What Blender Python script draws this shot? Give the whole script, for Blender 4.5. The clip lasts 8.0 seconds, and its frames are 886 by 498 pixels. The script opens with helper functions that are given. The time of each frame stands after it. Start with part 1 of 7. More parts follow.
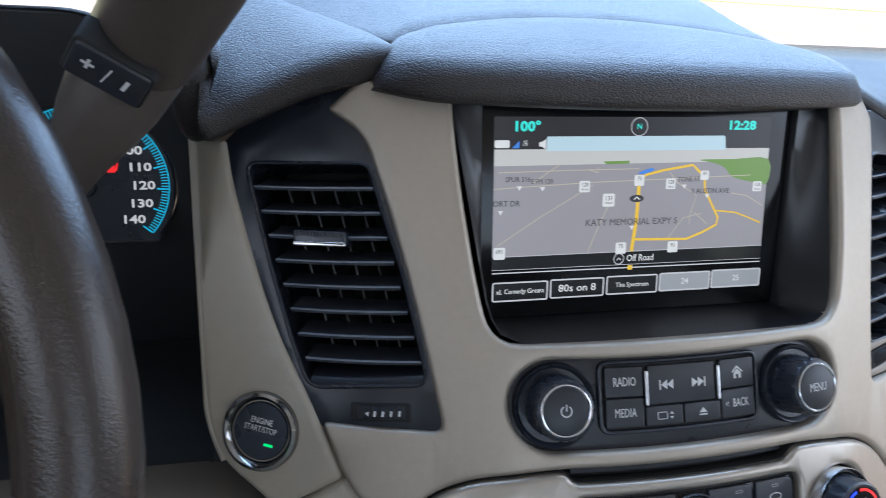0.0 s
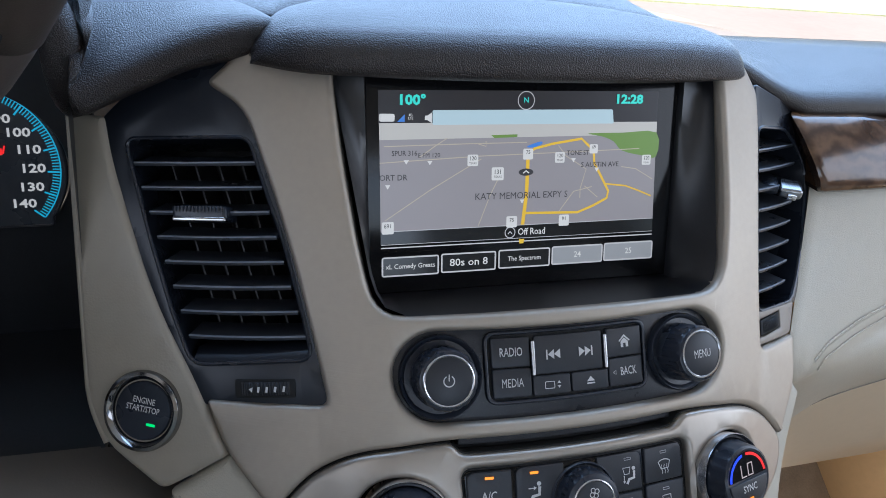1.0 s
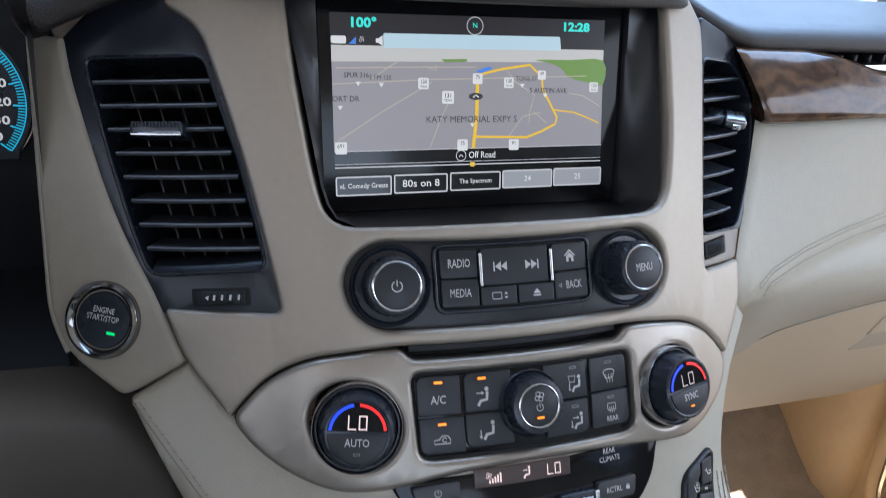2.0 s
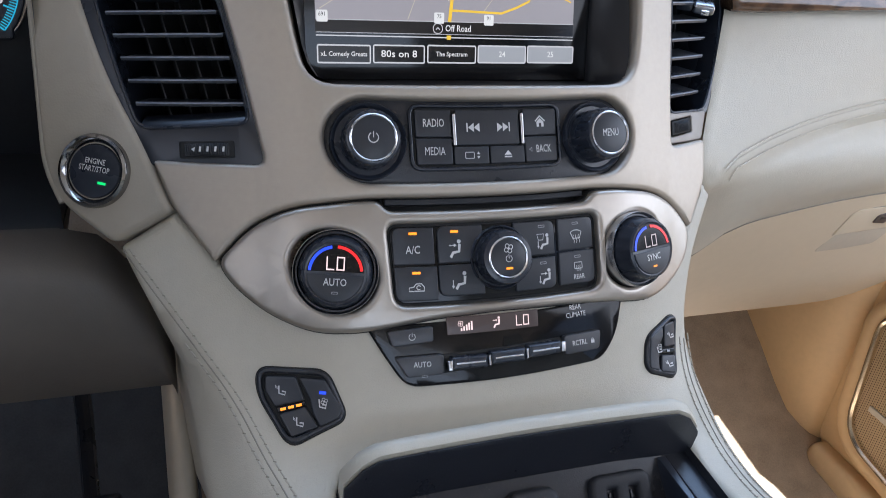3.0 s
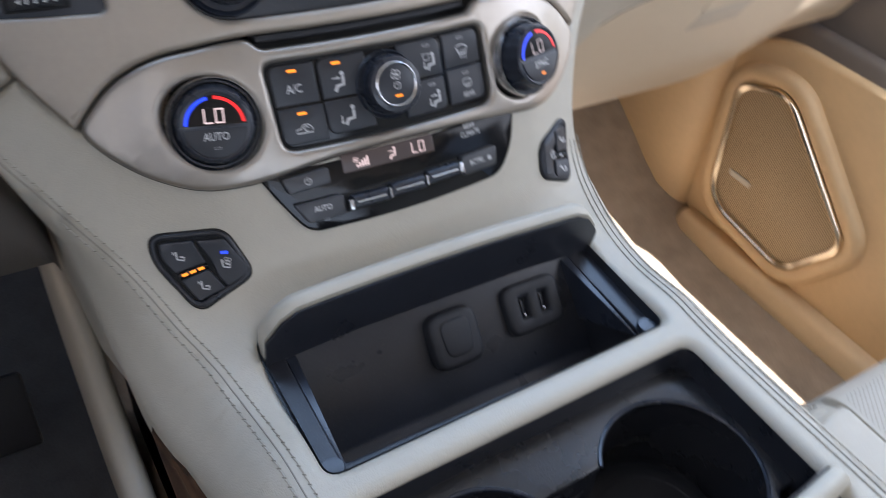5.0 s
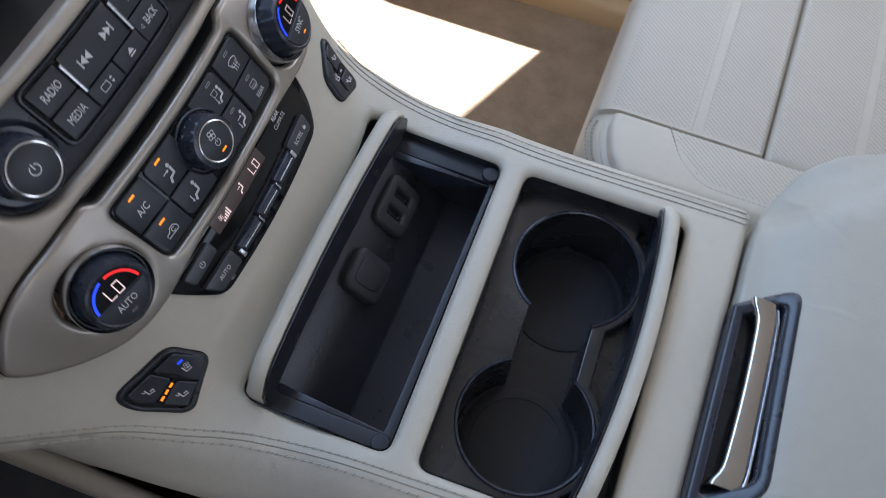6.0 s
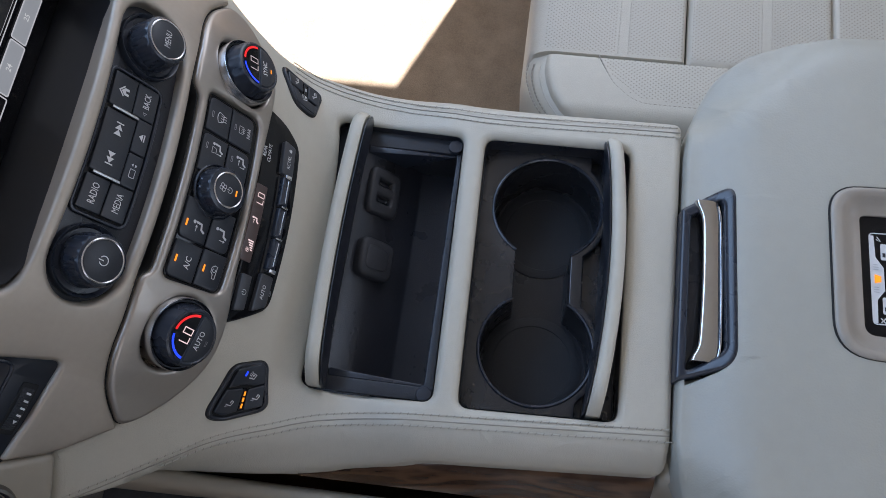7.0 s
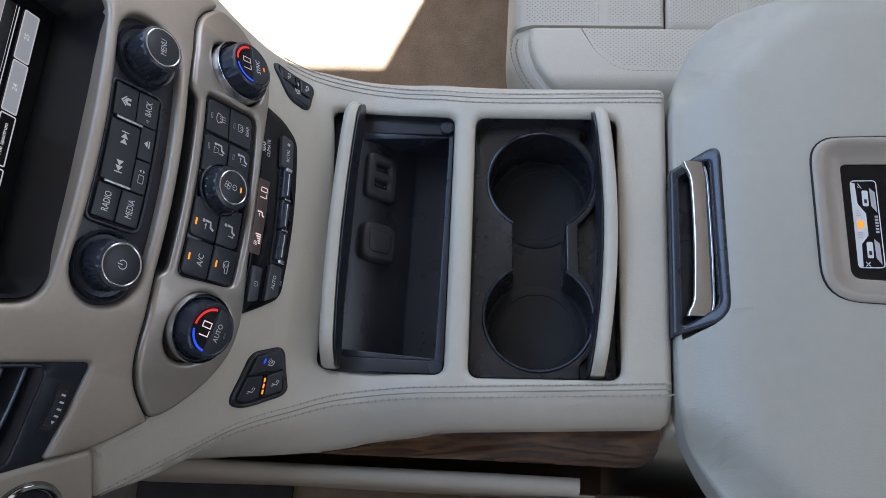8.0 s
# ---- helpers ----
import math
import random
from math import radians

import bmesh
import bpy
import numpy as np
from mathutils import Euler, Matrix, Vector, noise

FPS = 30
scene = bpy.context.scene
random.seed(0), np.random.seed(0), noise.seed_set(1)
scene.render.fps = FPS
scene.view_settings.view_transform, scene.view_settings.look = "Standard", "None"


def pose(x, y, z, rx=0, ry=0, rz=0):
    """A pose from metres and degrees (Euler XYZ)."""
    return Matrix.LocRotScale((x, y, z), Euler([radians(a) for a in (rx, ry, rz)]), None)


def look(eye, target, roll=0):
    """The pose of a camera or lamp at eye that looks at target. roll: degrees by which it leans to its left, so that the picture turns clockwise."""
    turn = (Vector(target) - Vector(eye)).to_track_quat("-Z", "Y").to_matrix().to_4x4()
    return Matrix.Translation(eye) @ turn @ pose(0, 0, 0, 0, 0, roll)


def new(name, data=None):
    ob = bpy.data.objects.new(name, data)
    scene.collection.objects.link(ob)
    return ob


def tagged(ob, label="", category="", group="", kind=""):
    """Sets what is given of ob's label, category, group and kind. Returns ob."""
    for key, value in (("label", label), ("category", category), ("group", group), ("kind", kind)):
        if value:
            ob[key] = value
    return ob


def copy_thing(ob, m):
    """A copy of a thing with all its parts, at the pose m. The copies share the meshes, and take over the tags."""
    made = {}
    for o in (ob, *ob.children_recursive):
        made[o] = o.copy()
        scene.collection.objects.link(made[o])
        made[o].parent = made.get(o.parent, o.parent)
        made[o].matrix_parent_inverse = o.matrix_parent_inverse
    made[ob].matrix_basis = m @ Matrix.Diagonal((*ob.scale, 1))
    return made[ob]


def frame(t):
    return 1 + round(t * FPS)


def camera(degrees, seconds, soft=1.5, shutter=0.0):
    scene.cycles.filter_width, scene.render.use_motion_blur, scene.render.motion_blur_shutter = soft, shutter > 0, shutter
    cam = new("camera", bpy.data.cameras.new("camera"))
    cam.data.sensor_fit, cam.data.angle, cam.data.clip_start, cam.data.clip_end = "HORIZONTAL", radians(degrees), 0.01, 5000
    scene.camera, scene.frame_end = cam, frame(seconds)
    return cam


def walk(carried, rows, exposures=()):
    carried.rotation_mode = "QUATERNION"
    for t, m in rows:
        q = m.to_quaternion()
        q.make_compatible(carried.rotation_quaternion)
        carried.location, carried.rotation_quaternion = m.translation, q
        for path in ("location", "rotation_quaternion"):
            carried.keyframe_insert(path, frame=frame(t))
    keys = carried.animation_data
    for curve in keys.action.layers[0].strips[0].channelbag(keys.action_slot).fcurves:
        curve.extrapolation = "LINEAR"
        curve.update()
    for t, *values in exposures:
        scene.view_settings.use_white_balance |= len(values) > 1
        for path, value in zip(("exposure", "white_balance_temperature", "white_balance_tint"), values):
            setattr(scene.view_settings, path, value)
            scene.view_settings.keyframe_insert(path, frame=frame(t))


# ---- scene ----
cam = camera(58.6, 8.0, soft=0.5, shutter=0.3)
PATH = [
    (0, (-0.229, -0.276, 0.835), (0.289, 1.421, -0.088), 5.9),
    (0.5, (-0.199, -0.29, 0.83), (0.376, 1.396, -0.081), 6.2),
    (1, (-0.192, -0.293, 0.825), (0.424, 1.379, -0.084), 6.4),
    (1.2, (-0.191, -0.293, 0.824), (0.44, 1.372, -0.088), 6.6),
    (2.3, (-0.177, -0.355, 0.781), (0.465, 1.297, -0.144), 6.5),
    (2.5, (-0.177, -0.367, 0.771), (0.471, 1.269, -0.179), 6.9),
    (3, (-0.18, -0.387, 0.752), (0.469, 1.232, -0.227), 7.1),
    (3.5, (-0.185, -0.393, 0.747), (0.467, 1.205, -0.264), 7.3),
    (4, (-0.188, -0.393, 0.744), (0.47, 1.18, -0.301), 7.4),
    (4.5, (-0.19, -0.392, 0.742), (0.549, 1.092, -0.377), 8.2),
    (4.7, (-0.19, -0.387, 0.745), (0.578, 1.057, -0.407), 8.5),
    (5, (-0.185, -0.362, 0.755), (0.67, 0.847, -0.589), 7.2),
    (5.2, (-0.188, -0.338, 0.769), (0.739, 0.652, -0.7), 6.1),
    (6.3, (-0.181, -0.227, 0.949), (0.555, -0.018, -0.899), -1.3),
    (6.5, (-0.183, -0.227, 0.968), (0.521, -0.023, -0.894), -4.6),
    (7, (-0.185, -0.232, 1.001), (0.465, -0.033, -0.88), -9.7),
    (7.5, (-0.188, -0.234, 1.018), (0.422, -0.035, -0.876), -13.2),
    (8, (-0.19, -0.234, 1.024), (0.4, -0.039, -0.877), -15.3),
]
walk(cam, [(t, look(eye, target, roll)) for t, eye, target, roll in PATH], exposures=[(0.0, 2.2, 5950, 11), (0.5, 2.0, 5900, 12), (1.2, 2.0, 5950, 12), (2.5, 2.3, 6050, 14), (4.7, 2.45, 6200, 16), (6.4, 1.95, 6200, 16), (8.0, 2.0, 6200, 16)])

# ---- daylight ----
world = bpy.data.worlds.new("daylight")
scene.world = world
world.use_nodes = True
sky = world.node_tree.nodes.new("ShaderNodeTexSky")
sky.sky_type, sky.sun_disc = "NISHITA", False
sky.sun_elevation, sky.sun_rotation = radians(61), radians(144)
world.node_tree.links.new(sky.outputs[0], world.node_tree.nodes["Background"].inputs[0])
world.node_tree.nodes["Background"].inputs[1].default_value = 0.03
SUN_WAY = Vector((0.33, -0.45, 1.0)).normalized()
sun = new("sun", bpy.data.lights.new("sun", "SUN"))
sun.data.energy, sun.data.angle, sun.data.color = 5.0, radians(0.6), (1.0, 0.98, 0.95)
sun.matrix_world = look(SUN_WAY * 5, (0, 0, 0))


def window_light(name, where, target, sx, sy, watts, colour):
    ob = new(name, bpy.data.lights.new(name, "AREA"))
    ob.data.shape, ob.data.size, ob.data.size_y, ob.data.energy, ob.data.color = "RECTANGLE", sx, sy, watts, colour
    ob.matrix_world = look(where, target)
    return ob


window_light("windscreen_light", (0.17, 0.44, 0.985), (0.10, 0.10, 0.40), 1.20, 0.70, 3.2, (0.47, 0.69, 1.0))
window_light("passenger_window_light", (0.84, -0.22, 0.78), (0.42, -0.05, 0.10), 1.0, 0.60, 1.3, (0.86, 0.92, 1.0))
window_light("driver_window_light", (-0.84, -0.38, 0.93), (-0.1, 0.1, 1.20), 0.9, 0.40, 0.54, (0.90, 0.94, 1.0))
window_light("rear_window_light", (0.0, -1.74, 0.90), (0.0, 0.2, 0.72), 1.2, 0.5, 1.1, (0.76, 0.87, 1.0))


# ---- materials ----
def link(m, a, b):
    m.node_tree.links.new(a, b)


def node(m, kind, **values):
    n = m.node_tree.nodes.new(kind)
    for key, value in values.items():
        n.inputs[key].default_value = value
    return n


def coords(m, scale=(1, 1, 1)):
    tex = m.node_tree.nodes.new("ShaderNodeTexCoord")
    mp = node(m, "ShaderNodeMapping", Scale=scale)
    link(m, tex.outputs["Object"], mp.inputs["Vector"])
    return mp.outputs["Vector"]


def surface(name, colour, rough, metal=0.0, vary=0.12, vary_scale=25.0, bump=0.0, bump_scale=600.0, pebbles=0.0, pebble_scale=420.0,
            brushed=0.0, coat=0.0, stretch=(1, 1, 1), rough_vary=0.1, dust=0.0, specular=0.5):
    """A procedural surface: colour varied at two scales, grain, pebbled relief or brushed lines."""
    m = bpy.data.materials.new(name)
    m.use_nodes = True
    b = m.node_tree.nodes["Principled BSDF"]
    b.inputs["Metallic"].default_value = metal
    b.inputs["Coat Weight"].default_value = coat
    b.inputs["Specular IOR Level"].default_value = specular
    at = coords(m, stretch)
    broad = node(m, "ShaderNodeTexNoise", Scale=vary_scale, Detail=4.0)
    fine = node(m, "ShaderNodeTexNoise", Scale=vary_scale * 14, Detail=3.0)
    link(m, at, broad.inputs["Vector"])
    link(m, at, fine.inputs["Vector"])
    mixed = node(m, "ShaderNodeMix")
    mixed.inputs["Factor"].default_value = 0.4
    link(m, broad.outputs["Fac"], mixed.inputs["A"])
    link(m, fine.outputs["Fac"], mixed.inputs["B"])
    ramp = m.node_tree.nodes.new("ShaderNodeValToRGB")
    lo, hi = [c * (1 - vary) for c in colour], [min(1, c * (1 + vary)) for c in colour]
    ramp.color_ramp.elements[0].position, ramp.color_ramp.elements[1].position = 0.3, 0.7
    ramp.color_ramp.elements[0].color, ramp.color_ramp.elements[1].color = (*lo, 1), (*hi, 1)
    link(m, mixed.outputs["Result"], ramp.inputs["Fac"])
    paint = ramp.outputs["Color"]
    if dust:
        specks = node(m, "ShaderNodeTexNoise", Scale=1500.0, Detail=1.0)
        cut = node(m, "ShaderNodeMapRange")
        cut.inputs["From Min"].default_value, cut.inputs["From Max"].default_value = 0.68, 0.76
        cut.inputs["To Max"].default_value = dust
        link(m, at, specks.inputs["Vector"])
        link(m, specks.outputs["Fac"], cut.inputs["Value"])
        dusty = node(m, "ShaderNodeMix")
        dusty.data_type = "RGBA"
        link(m, cut.outputs["Result"], dusty.inputs["Factor"])
        link(m, paint, dusty.inputs["A"])
        dusty.inputs["B"].default_value = (0.35, 0.32, 0.28, 1)
        paint = dusty.outputs["Result"]
    link(m, paint, b.inputs["Base Color"])
    rr = node(m, "ShaderNodeMapRange")
    rr.inputs["To Min"].default_value, rr.inputs["To Max"].default_value = max(0.02, rough - rough_vary), min(1, rough + rough_vary)
    link(m, broad.outputs["Fac"], rr.inputs["Value"])
    link(m, rr.outputs["Result"], b.inputs["Roughness"])
    normal = None
    if bump:
        bn = node(m, "ShaderNodeBump", Strength=bump, Distance=0.0006)
        grain = node(m, "ShaderNodeTexNoise", Scale=bump_scale, Detail=3.0)
        link(m, at, grain.inputs["Vector"])
        link(m, grain.outputs["Fac"], bn.inputs["Height"])
        normal = bn
    if pebbles:
        bn = node(m, "ShaderNodeBump", Strength=pebbles, Distance=0.0008)
        cells = node(m, "ShaderNodeTexVoronoi", Scale=pebble_scale, Randomness=1.0)
        link(m, at, cells.inputs["Vector"])
        flip = node(m, "ShaderNodeMath")
        flip.operation = "SUBTRACT"
        flip.inputs[0].default_value = 1.0
        link(m, cells.outputs["Distance"], flip.inputs[1])
        link(m, flip.outputs[0], bn.inputs["Height"])
        if normal:
            link(m, normal.outputs["Normal"], bn.inputs["Normal"])
        normal = bn
    if brushed:
        bn = node(m, "ShaderNodeBump", Strength=brushed, Distance=0.0003)
        lines = node(m, "ShaderNodeTexNoise", Scale=1.0, Detail=4.0)
        link(m, coords(m, (12, 12, 1800)), lines.inputs["Vector"])
        link(m, lines.outputs["Fac"], bn.inputs["Height"])
        normal = bn
    if normal:
        link(m, normal.outputs["Normal"], b.inputs["Normal"])
    return m


def glow(name, colour, strength, rough=0.3):
    m = bpy.data.materials.new(name)
    m.use_nodes = True
    b = m.node_tree.nodes["Principled BSDF"]
    b.inputs["Base Color"].default_value = (*[c * 0.3 for c in colour], 1)
    b.inputs["Roughness"].default_value = rough
    b.inputs["Emission Color"].default_value = (*colour, 1)
    b.inputs["Emission Strength"].default_value = strength * 0.19
    return m


CREAM = surface("cream_leather", (0.47, 0.435, 0.358), 0.46, vary=0.05, vary_scale=9, pebbles=0.16, pebble_scale=1250, bump=0.20, bump_scale=430)
CREAM_SMOOTH = surface("cream_moulded_plastic", (0.47, 0.438, 0.365), 0.5, vary=0.04, vary_scale=8, bump=0.18, bump_scale=900)
PERFORATED = surface("perforated_cream_leather", (0.455, 0.42, 0.35), 0.5, vary=0.05, vary_scale=12, pebbles=0.3, pebble_scale=900)
TAN = surface("tan_moulded_vinyl", (0.70, 0.50, 0.28), 0.55, vary=0.06, vary_scale=8, bump=0.2, bump_scale=700)
TAN_GRILLE = surface("tan_speaker_mesh", (0.50, 0.375, 0.225), 0.55, vary=0.05, vary_scale=14)
TAUPE = surface("taupe_moulded_plastic", (0.18, 0.158, 0.140), 0.6, vary=0.06, vary_scale=8, bump=0.2, bump_scale=700)
CARPET = surface("tan_carpet", (0.34, 0.262, 0.185), 0.95, vary=0.22, vary_scale=30, bump=1.0, bump_scale=500, specular=0.1)
DARK_MAT = surface("dark_floor_mat", (0.060, 0.060, 0.060), 0.9, vary=0.2, vary_scale=30, bump=1.0, bump_scale=500, specular=0.1)
COCOA = surface("dark_brown_grained_vinyl", (0.021, 0.016, 0.0145), 0.34, specular=0.55, vary=0.12, vary_scale=16, pebbles=0.55, pebble_scale=1250, bump=0.2, bump_scale=700, rough_vary=0.06)
COCOA_PLAIN = surface("dark_brown_plastic", (0.036, 0.026, 0.021), 0.28, vary=0.1, vary_scale=16, bump=0.25, bump_scale=900)
SILVER = surface("champagne_brushed_metal", (0.425, 0.370, 0.306), 0.50, metal=0.64, vary=0.05, vary_scale=18, brushed=0.16, rough_vary=0.05)
SATIN = surface("champagne_satin_paint", (0.385, 0.342, 0.294), 0.38, metal=0.74, vary=0.04, vary_scale=14, bump=0.03, bump_scale=1200, coat=0.15)
BLACK = surface("black_plastic", (0.018, 0.0195, 0.025), 0.30, specular=0.45, vary=0.2, vary_scale=40, bump=0.2, bump_scale=1100, dust=0.16)
BLACK_SATIN = surface("black_satin_plastic", (0.018, 0.022, 0.032), 0.28, specular=0.55, vary=0.2, vary_scale=30, bump=0.05, bump_scale=900, dust=0.02)
PIANO = surface("black_gloss_plastic", (0.006, 0.006, 0.007), 0.10, specular=0.30, vary=0.2, vary_scale=30, rough_vary=0.04, dust=0.08)
KEY_BLACK = surface("charcoal_button_plastic", (0.021, 0.0235, 0.030), 0.38, vary=0.12, vary_scale=60, bump=0.15, bump_scale=1500, dust=0.03)
RUBBER = surface("charcoal_rubber", (0.024, 0.025, 0.029), 0.50, specular=0.35, vary=0.15, vary_scale=40, bump=0.4, bump_scale=1400, dust=0.12)
CHROME = surface("polished_chrome", (0.86, 0.86, 0.87), 0.08, metal=1.0, vary=0.03, rough_vary=0.04)
DULL_CHROME = surface("satin_chrome", (0.62, 0.62, 0.63), 0.22, metal=1.0, vary=0.04, rough_vary=0.06)
DARK_CHROME = surface("dark_chrome", (0.34, 0.34, 0.35), 0.26, metal=1.0, vary=0.05)
PAINTED = surface("white_legend_print", (0.62, 0.62, 0.62), 0.5, vary=0.03)
GREY_PRINT = surface("grey_legend_print", (0.38, 0.38, 0.39), 0.5, vary=0.03)
STITCH = surface("taupe_thread", (0.41, 0.378, 0.315), 0.7, vary=0.15, vary_scale=200)
HEADLINER = surface("pale_headliner", (0.70, 0.67, 0.61), 0.95, vary=0.06, vary_scale=20, bump=0.4, bump_scale=900)
RECESS = surface("dark_satin_recess_plastic", (0.013, 0.013, 0.015), 0.36, specular=0.6, vary=0.15, vary_scale=20)
ARM_VINYL = surface("greyed_cream_vinyl", (0.37, 0.358, 0.305), 0.5, vary=0.04, vary_scale=7, pebbles=0.12, pebble_scale=700)
PALE_THREAD = surface("pale_thread", (0.62, 0.58, 0.50), 0.7, vary=0.1, vary_scale=200)
WING_VINYL = surface("beige_grained_vinyl", (0.345, 0.305, 0.245), 0.42, vary=0.05, vary_scale=9, pebbles=0.08, pebble_scale=800)
BRIGHT_RING = surface("pale_gold_plated_trim", (0.86, 0.77, 0.62), 0.22, metal=1.0, vary=0.04)
TAN_PIT = surface("shaded_grille_hole", (0.16, 0.11, 0.065), 0.9, vary=0.1)
TAN_DEEP = surface("shaded_tan_plastic", (0.44, 0.37, 0.28), 0.6, vary=0.06, vary_scale=12)
VENT_BLACK = surface("blue_black_satin_plastic", (0.012, 0.0145, 0.021), 0.28, specular=0.45, vary=0.1, vary_scale=20)
SMOKED = surface("smoked_chrome", (0.50, 0.49, 0.47), 0.10, metal=1.0, vary=0.05)
SLAT = surface("highlight_edged_slat_plastic", (0.034, 0.039, 0.050), 0.30, specular=0.6, vary=0.12, vary_scale=40, dust=0.05)
MATT_BLACK = surface("matt_black_moulding", (0.026, 0.027, 0.030), 0.42, specular=0.5, vary=0.2, vary_scale=30)
# Paler colour standing in for daylight caught on the slats' front edges.
SLAT_EDGE = surface("slat_edge_highlight", (0.17, 0.19, 0.23), 0.30, vary=0.1)
LEVER_BROWN = surface("grey_brown_lever_plastic", (0.070, 0.056, 0.048), 0.42, vary=0.1, vary_scale=20, bump=0.2, bump_scale=900)
RING_CHROME = surface("shaded_chrome", (0.30, 0.295, 0.29), 0.11, metal=1.0, vary=0.05)
# Chrome with the dark cabin's reflection put into its colour.
HANDLE_CHROME = surface("dimmed_chrome", (0.55, 0.545, 0.54), 0.12, metal=1.0, vary=0.05, rough_vary=0.05)
TAUPE_FRAME = surface("taupe_satin_moulding", (0.335, 0.295, 0.245), 0.38, vary=0.05, vary_scale=12, bump=0.1, bump_scale=900)
DRIVEWAY = surface("pale_concrete_drive", (0.175, 0.142, 0.120), 0.9, vary=0.10, vary_scale=0.6, bump=0.3, bump_scale=40)
PIT = surface("leather_hole", (0.20, 0.182, 0.155), 0.9, vary=0.1)
PAINT = surface("champagne_car_paint", (0.34, 0.265, 0.22), 0.30, metal=0.2, vary=0.03, vary_scale=6, coat=0.6)
GAP = surface("dark_joint", (0.01, 0.01, 0.01), 0.8, vary=0.1)
GROUND = surface("dry_lawn", (0.30, 0.31, 0.17), 0.9, vary=0.35, vary_scale=1.2, bump=0.3, bump_scale=40)
# Near-black brown: the shade of the gap beside the console, put into colour.
RECESS_SHADE = surface("dark_brown_recess_shade", (0.018, 0.015, 0.013), 0.7, vary=0.1)
CUP_BLACK = surface("black_grained_tray_plastic", (0.0150, 0.0152, 0.0175), 0.27, specular=0.65, vary=0.2, vary_scale=30, bump=0.25, bump_scale=900, dust=0.10)
# The taupe again, darkened for shade from the steering wheel and driver.
KNEE = surface("shaded_taupe_knee_panel", (0.118, 0.104, 0.090), 0.55, vary=0.06, vary_scale=8, bump=0.2, bump_scale=700)
VANE_GREY = surface("grey_vane_plastic", (0.040, 0.039, 0.040), 0.4, vary=0.15, vary_scale=40)
REAR_KEY = surface("grey_rear_key_plastic", (0.046, 0.047, 0.052), 0.36, vary=0.12, vary_scale=60, bump=0.15, bump_scale=1500, dust=0.04)
# Cream warmed in colour for light bounced off sunlit carpet and door.
BOUNCE_BEIGE = surface("bounce_tinted_moulded_plastic", (0.56, 0.46, 0.33), 0.5, vary=0.04, vary_scale=8, bump=0.18, bump_scale=900)
HOLE = surface("shaded_needle_hole", (0.25, 0.228, 0.19), 0.8, vary=0.1)
END_SATIN = surface("taupe_satin_bezel", (0.23, 0.205, 0.178), 0.40, metal=0.35, vary=0.04, vary_scale=14)
SEAM_DARK = surface("taupe_seam_thread", (0.27, 0.245, 0.205), 0.7, vary=0.1)


def wood_material():
    m = surface("glossy_walnut_wood", (0.10, 0.055, 0.03), 0.14, vary=0.1, coat=0.40, rough_vary=0.05)
    b = m.node_tree.nodes["Principled BSDF"]
    wave = node(m, "ShaderNodeTexWave", Scale=2.2, Distortion=13.0, Detail=4.0)
    wave.inputs["Detail Scale"].default_value = 2.0
    wave.bands_direction = "Z"
    link(m, coords(m, (6, 2.4, 9)), wave.inputs["Vector"])
    ramp = m.node_tree.nodes.new("ShaderNodeValToRGB")
    ramp.color_ramp.elements[0].color, ramp.color_ramp.elements[1].color = (0.050, 0.026, 0.016, 1), (0.125, 0.068, 0.038, 1)
    link(m, wave.outputs["Fac"], ramp.inputs["Fac"])
    link(m, ramp.outputs["Color"], b.inputs["Base Color"])
    return m


WOOD = wood_material()
ORANGE = glow("orange_indicator", (1.0, 0.27, 0.01), 1.9)
GREEN = glow("green_indicator", (0.01, 0.8, 0.18), 1.2)
BLUE = glow("blue_indicator", (0.02, 0.07, 1.0), 1.5)
RED = glow("red_indicator", (0.95, 0.02, 0.02), 1.2)
DIGIT = glow("pale_pink_digits", (1.0, 0.76, 0.72), 1.0)
DIM_DIGIT = glow("dim_digits", (0.75, 0.62, 0.60), 0.6)
CYAN = glow("cyan_gauge_light", (0.02, 0.42, 0.62), 1.0)
DIAL_WHITE = glow("white_dial_numbers", (0.62, 0.62, 0.60), 0.9)
LCD_CYAN = glow("cyan_screen_digits", (0.06, 0.80, 0.66), 1.0)
LCD_MAP = glow("grey_map", (0.29, 0.275, 0.285), 1.0)
LCD_LAND = glow("pale_horizon", (0.52, 0.51, 0.47), 1.0)
LCD_SKY = glow("pale_blue_sky", (0.47, 0.62, 0.66), 1.0)
LCD_GREEN = glow("green_park", (0.15, 0.27, 0.055), 1.0)
LCD_ROAD = glow("yellow_road", (0.78, 0.50, 0.035), 1.0)
LCD_LANE = glow("pale_lane", (0.48, 0.43, 0.33), 1.0)
LCD_WHITE = glow("white_screen", (0.68, 0.68, 0.65), 1.0)
LCD_DARK = glow("dark_screen_text", (0.035, 0.035, 0.04), 1.0)
LCD_BLACK = glow("black_screen", (0.006, 0.006, 0.007), 1.0, rough=0.12)
LCD_GREY = glow("grey_screen_key", (0.30, 0.315, 0.325), 1.0)
LCD_SILVER = glow("silver_screen_line", (0.52, 0.52, 0.52), 1.0)
LCD_BLUE = glow("blue_signal", (0.06, 0.22, 0.65), 1.0)
LCD_BAR = glow("charcoal_screen_bar", (0.016, 0.014, 0.016), 1.0)
DISPLAY_GLOW = glow("dim_brown_display", (0.045, 0.033, 0.031), 1.0)


# ---- building helpers ----
WORLD_POSE = {}


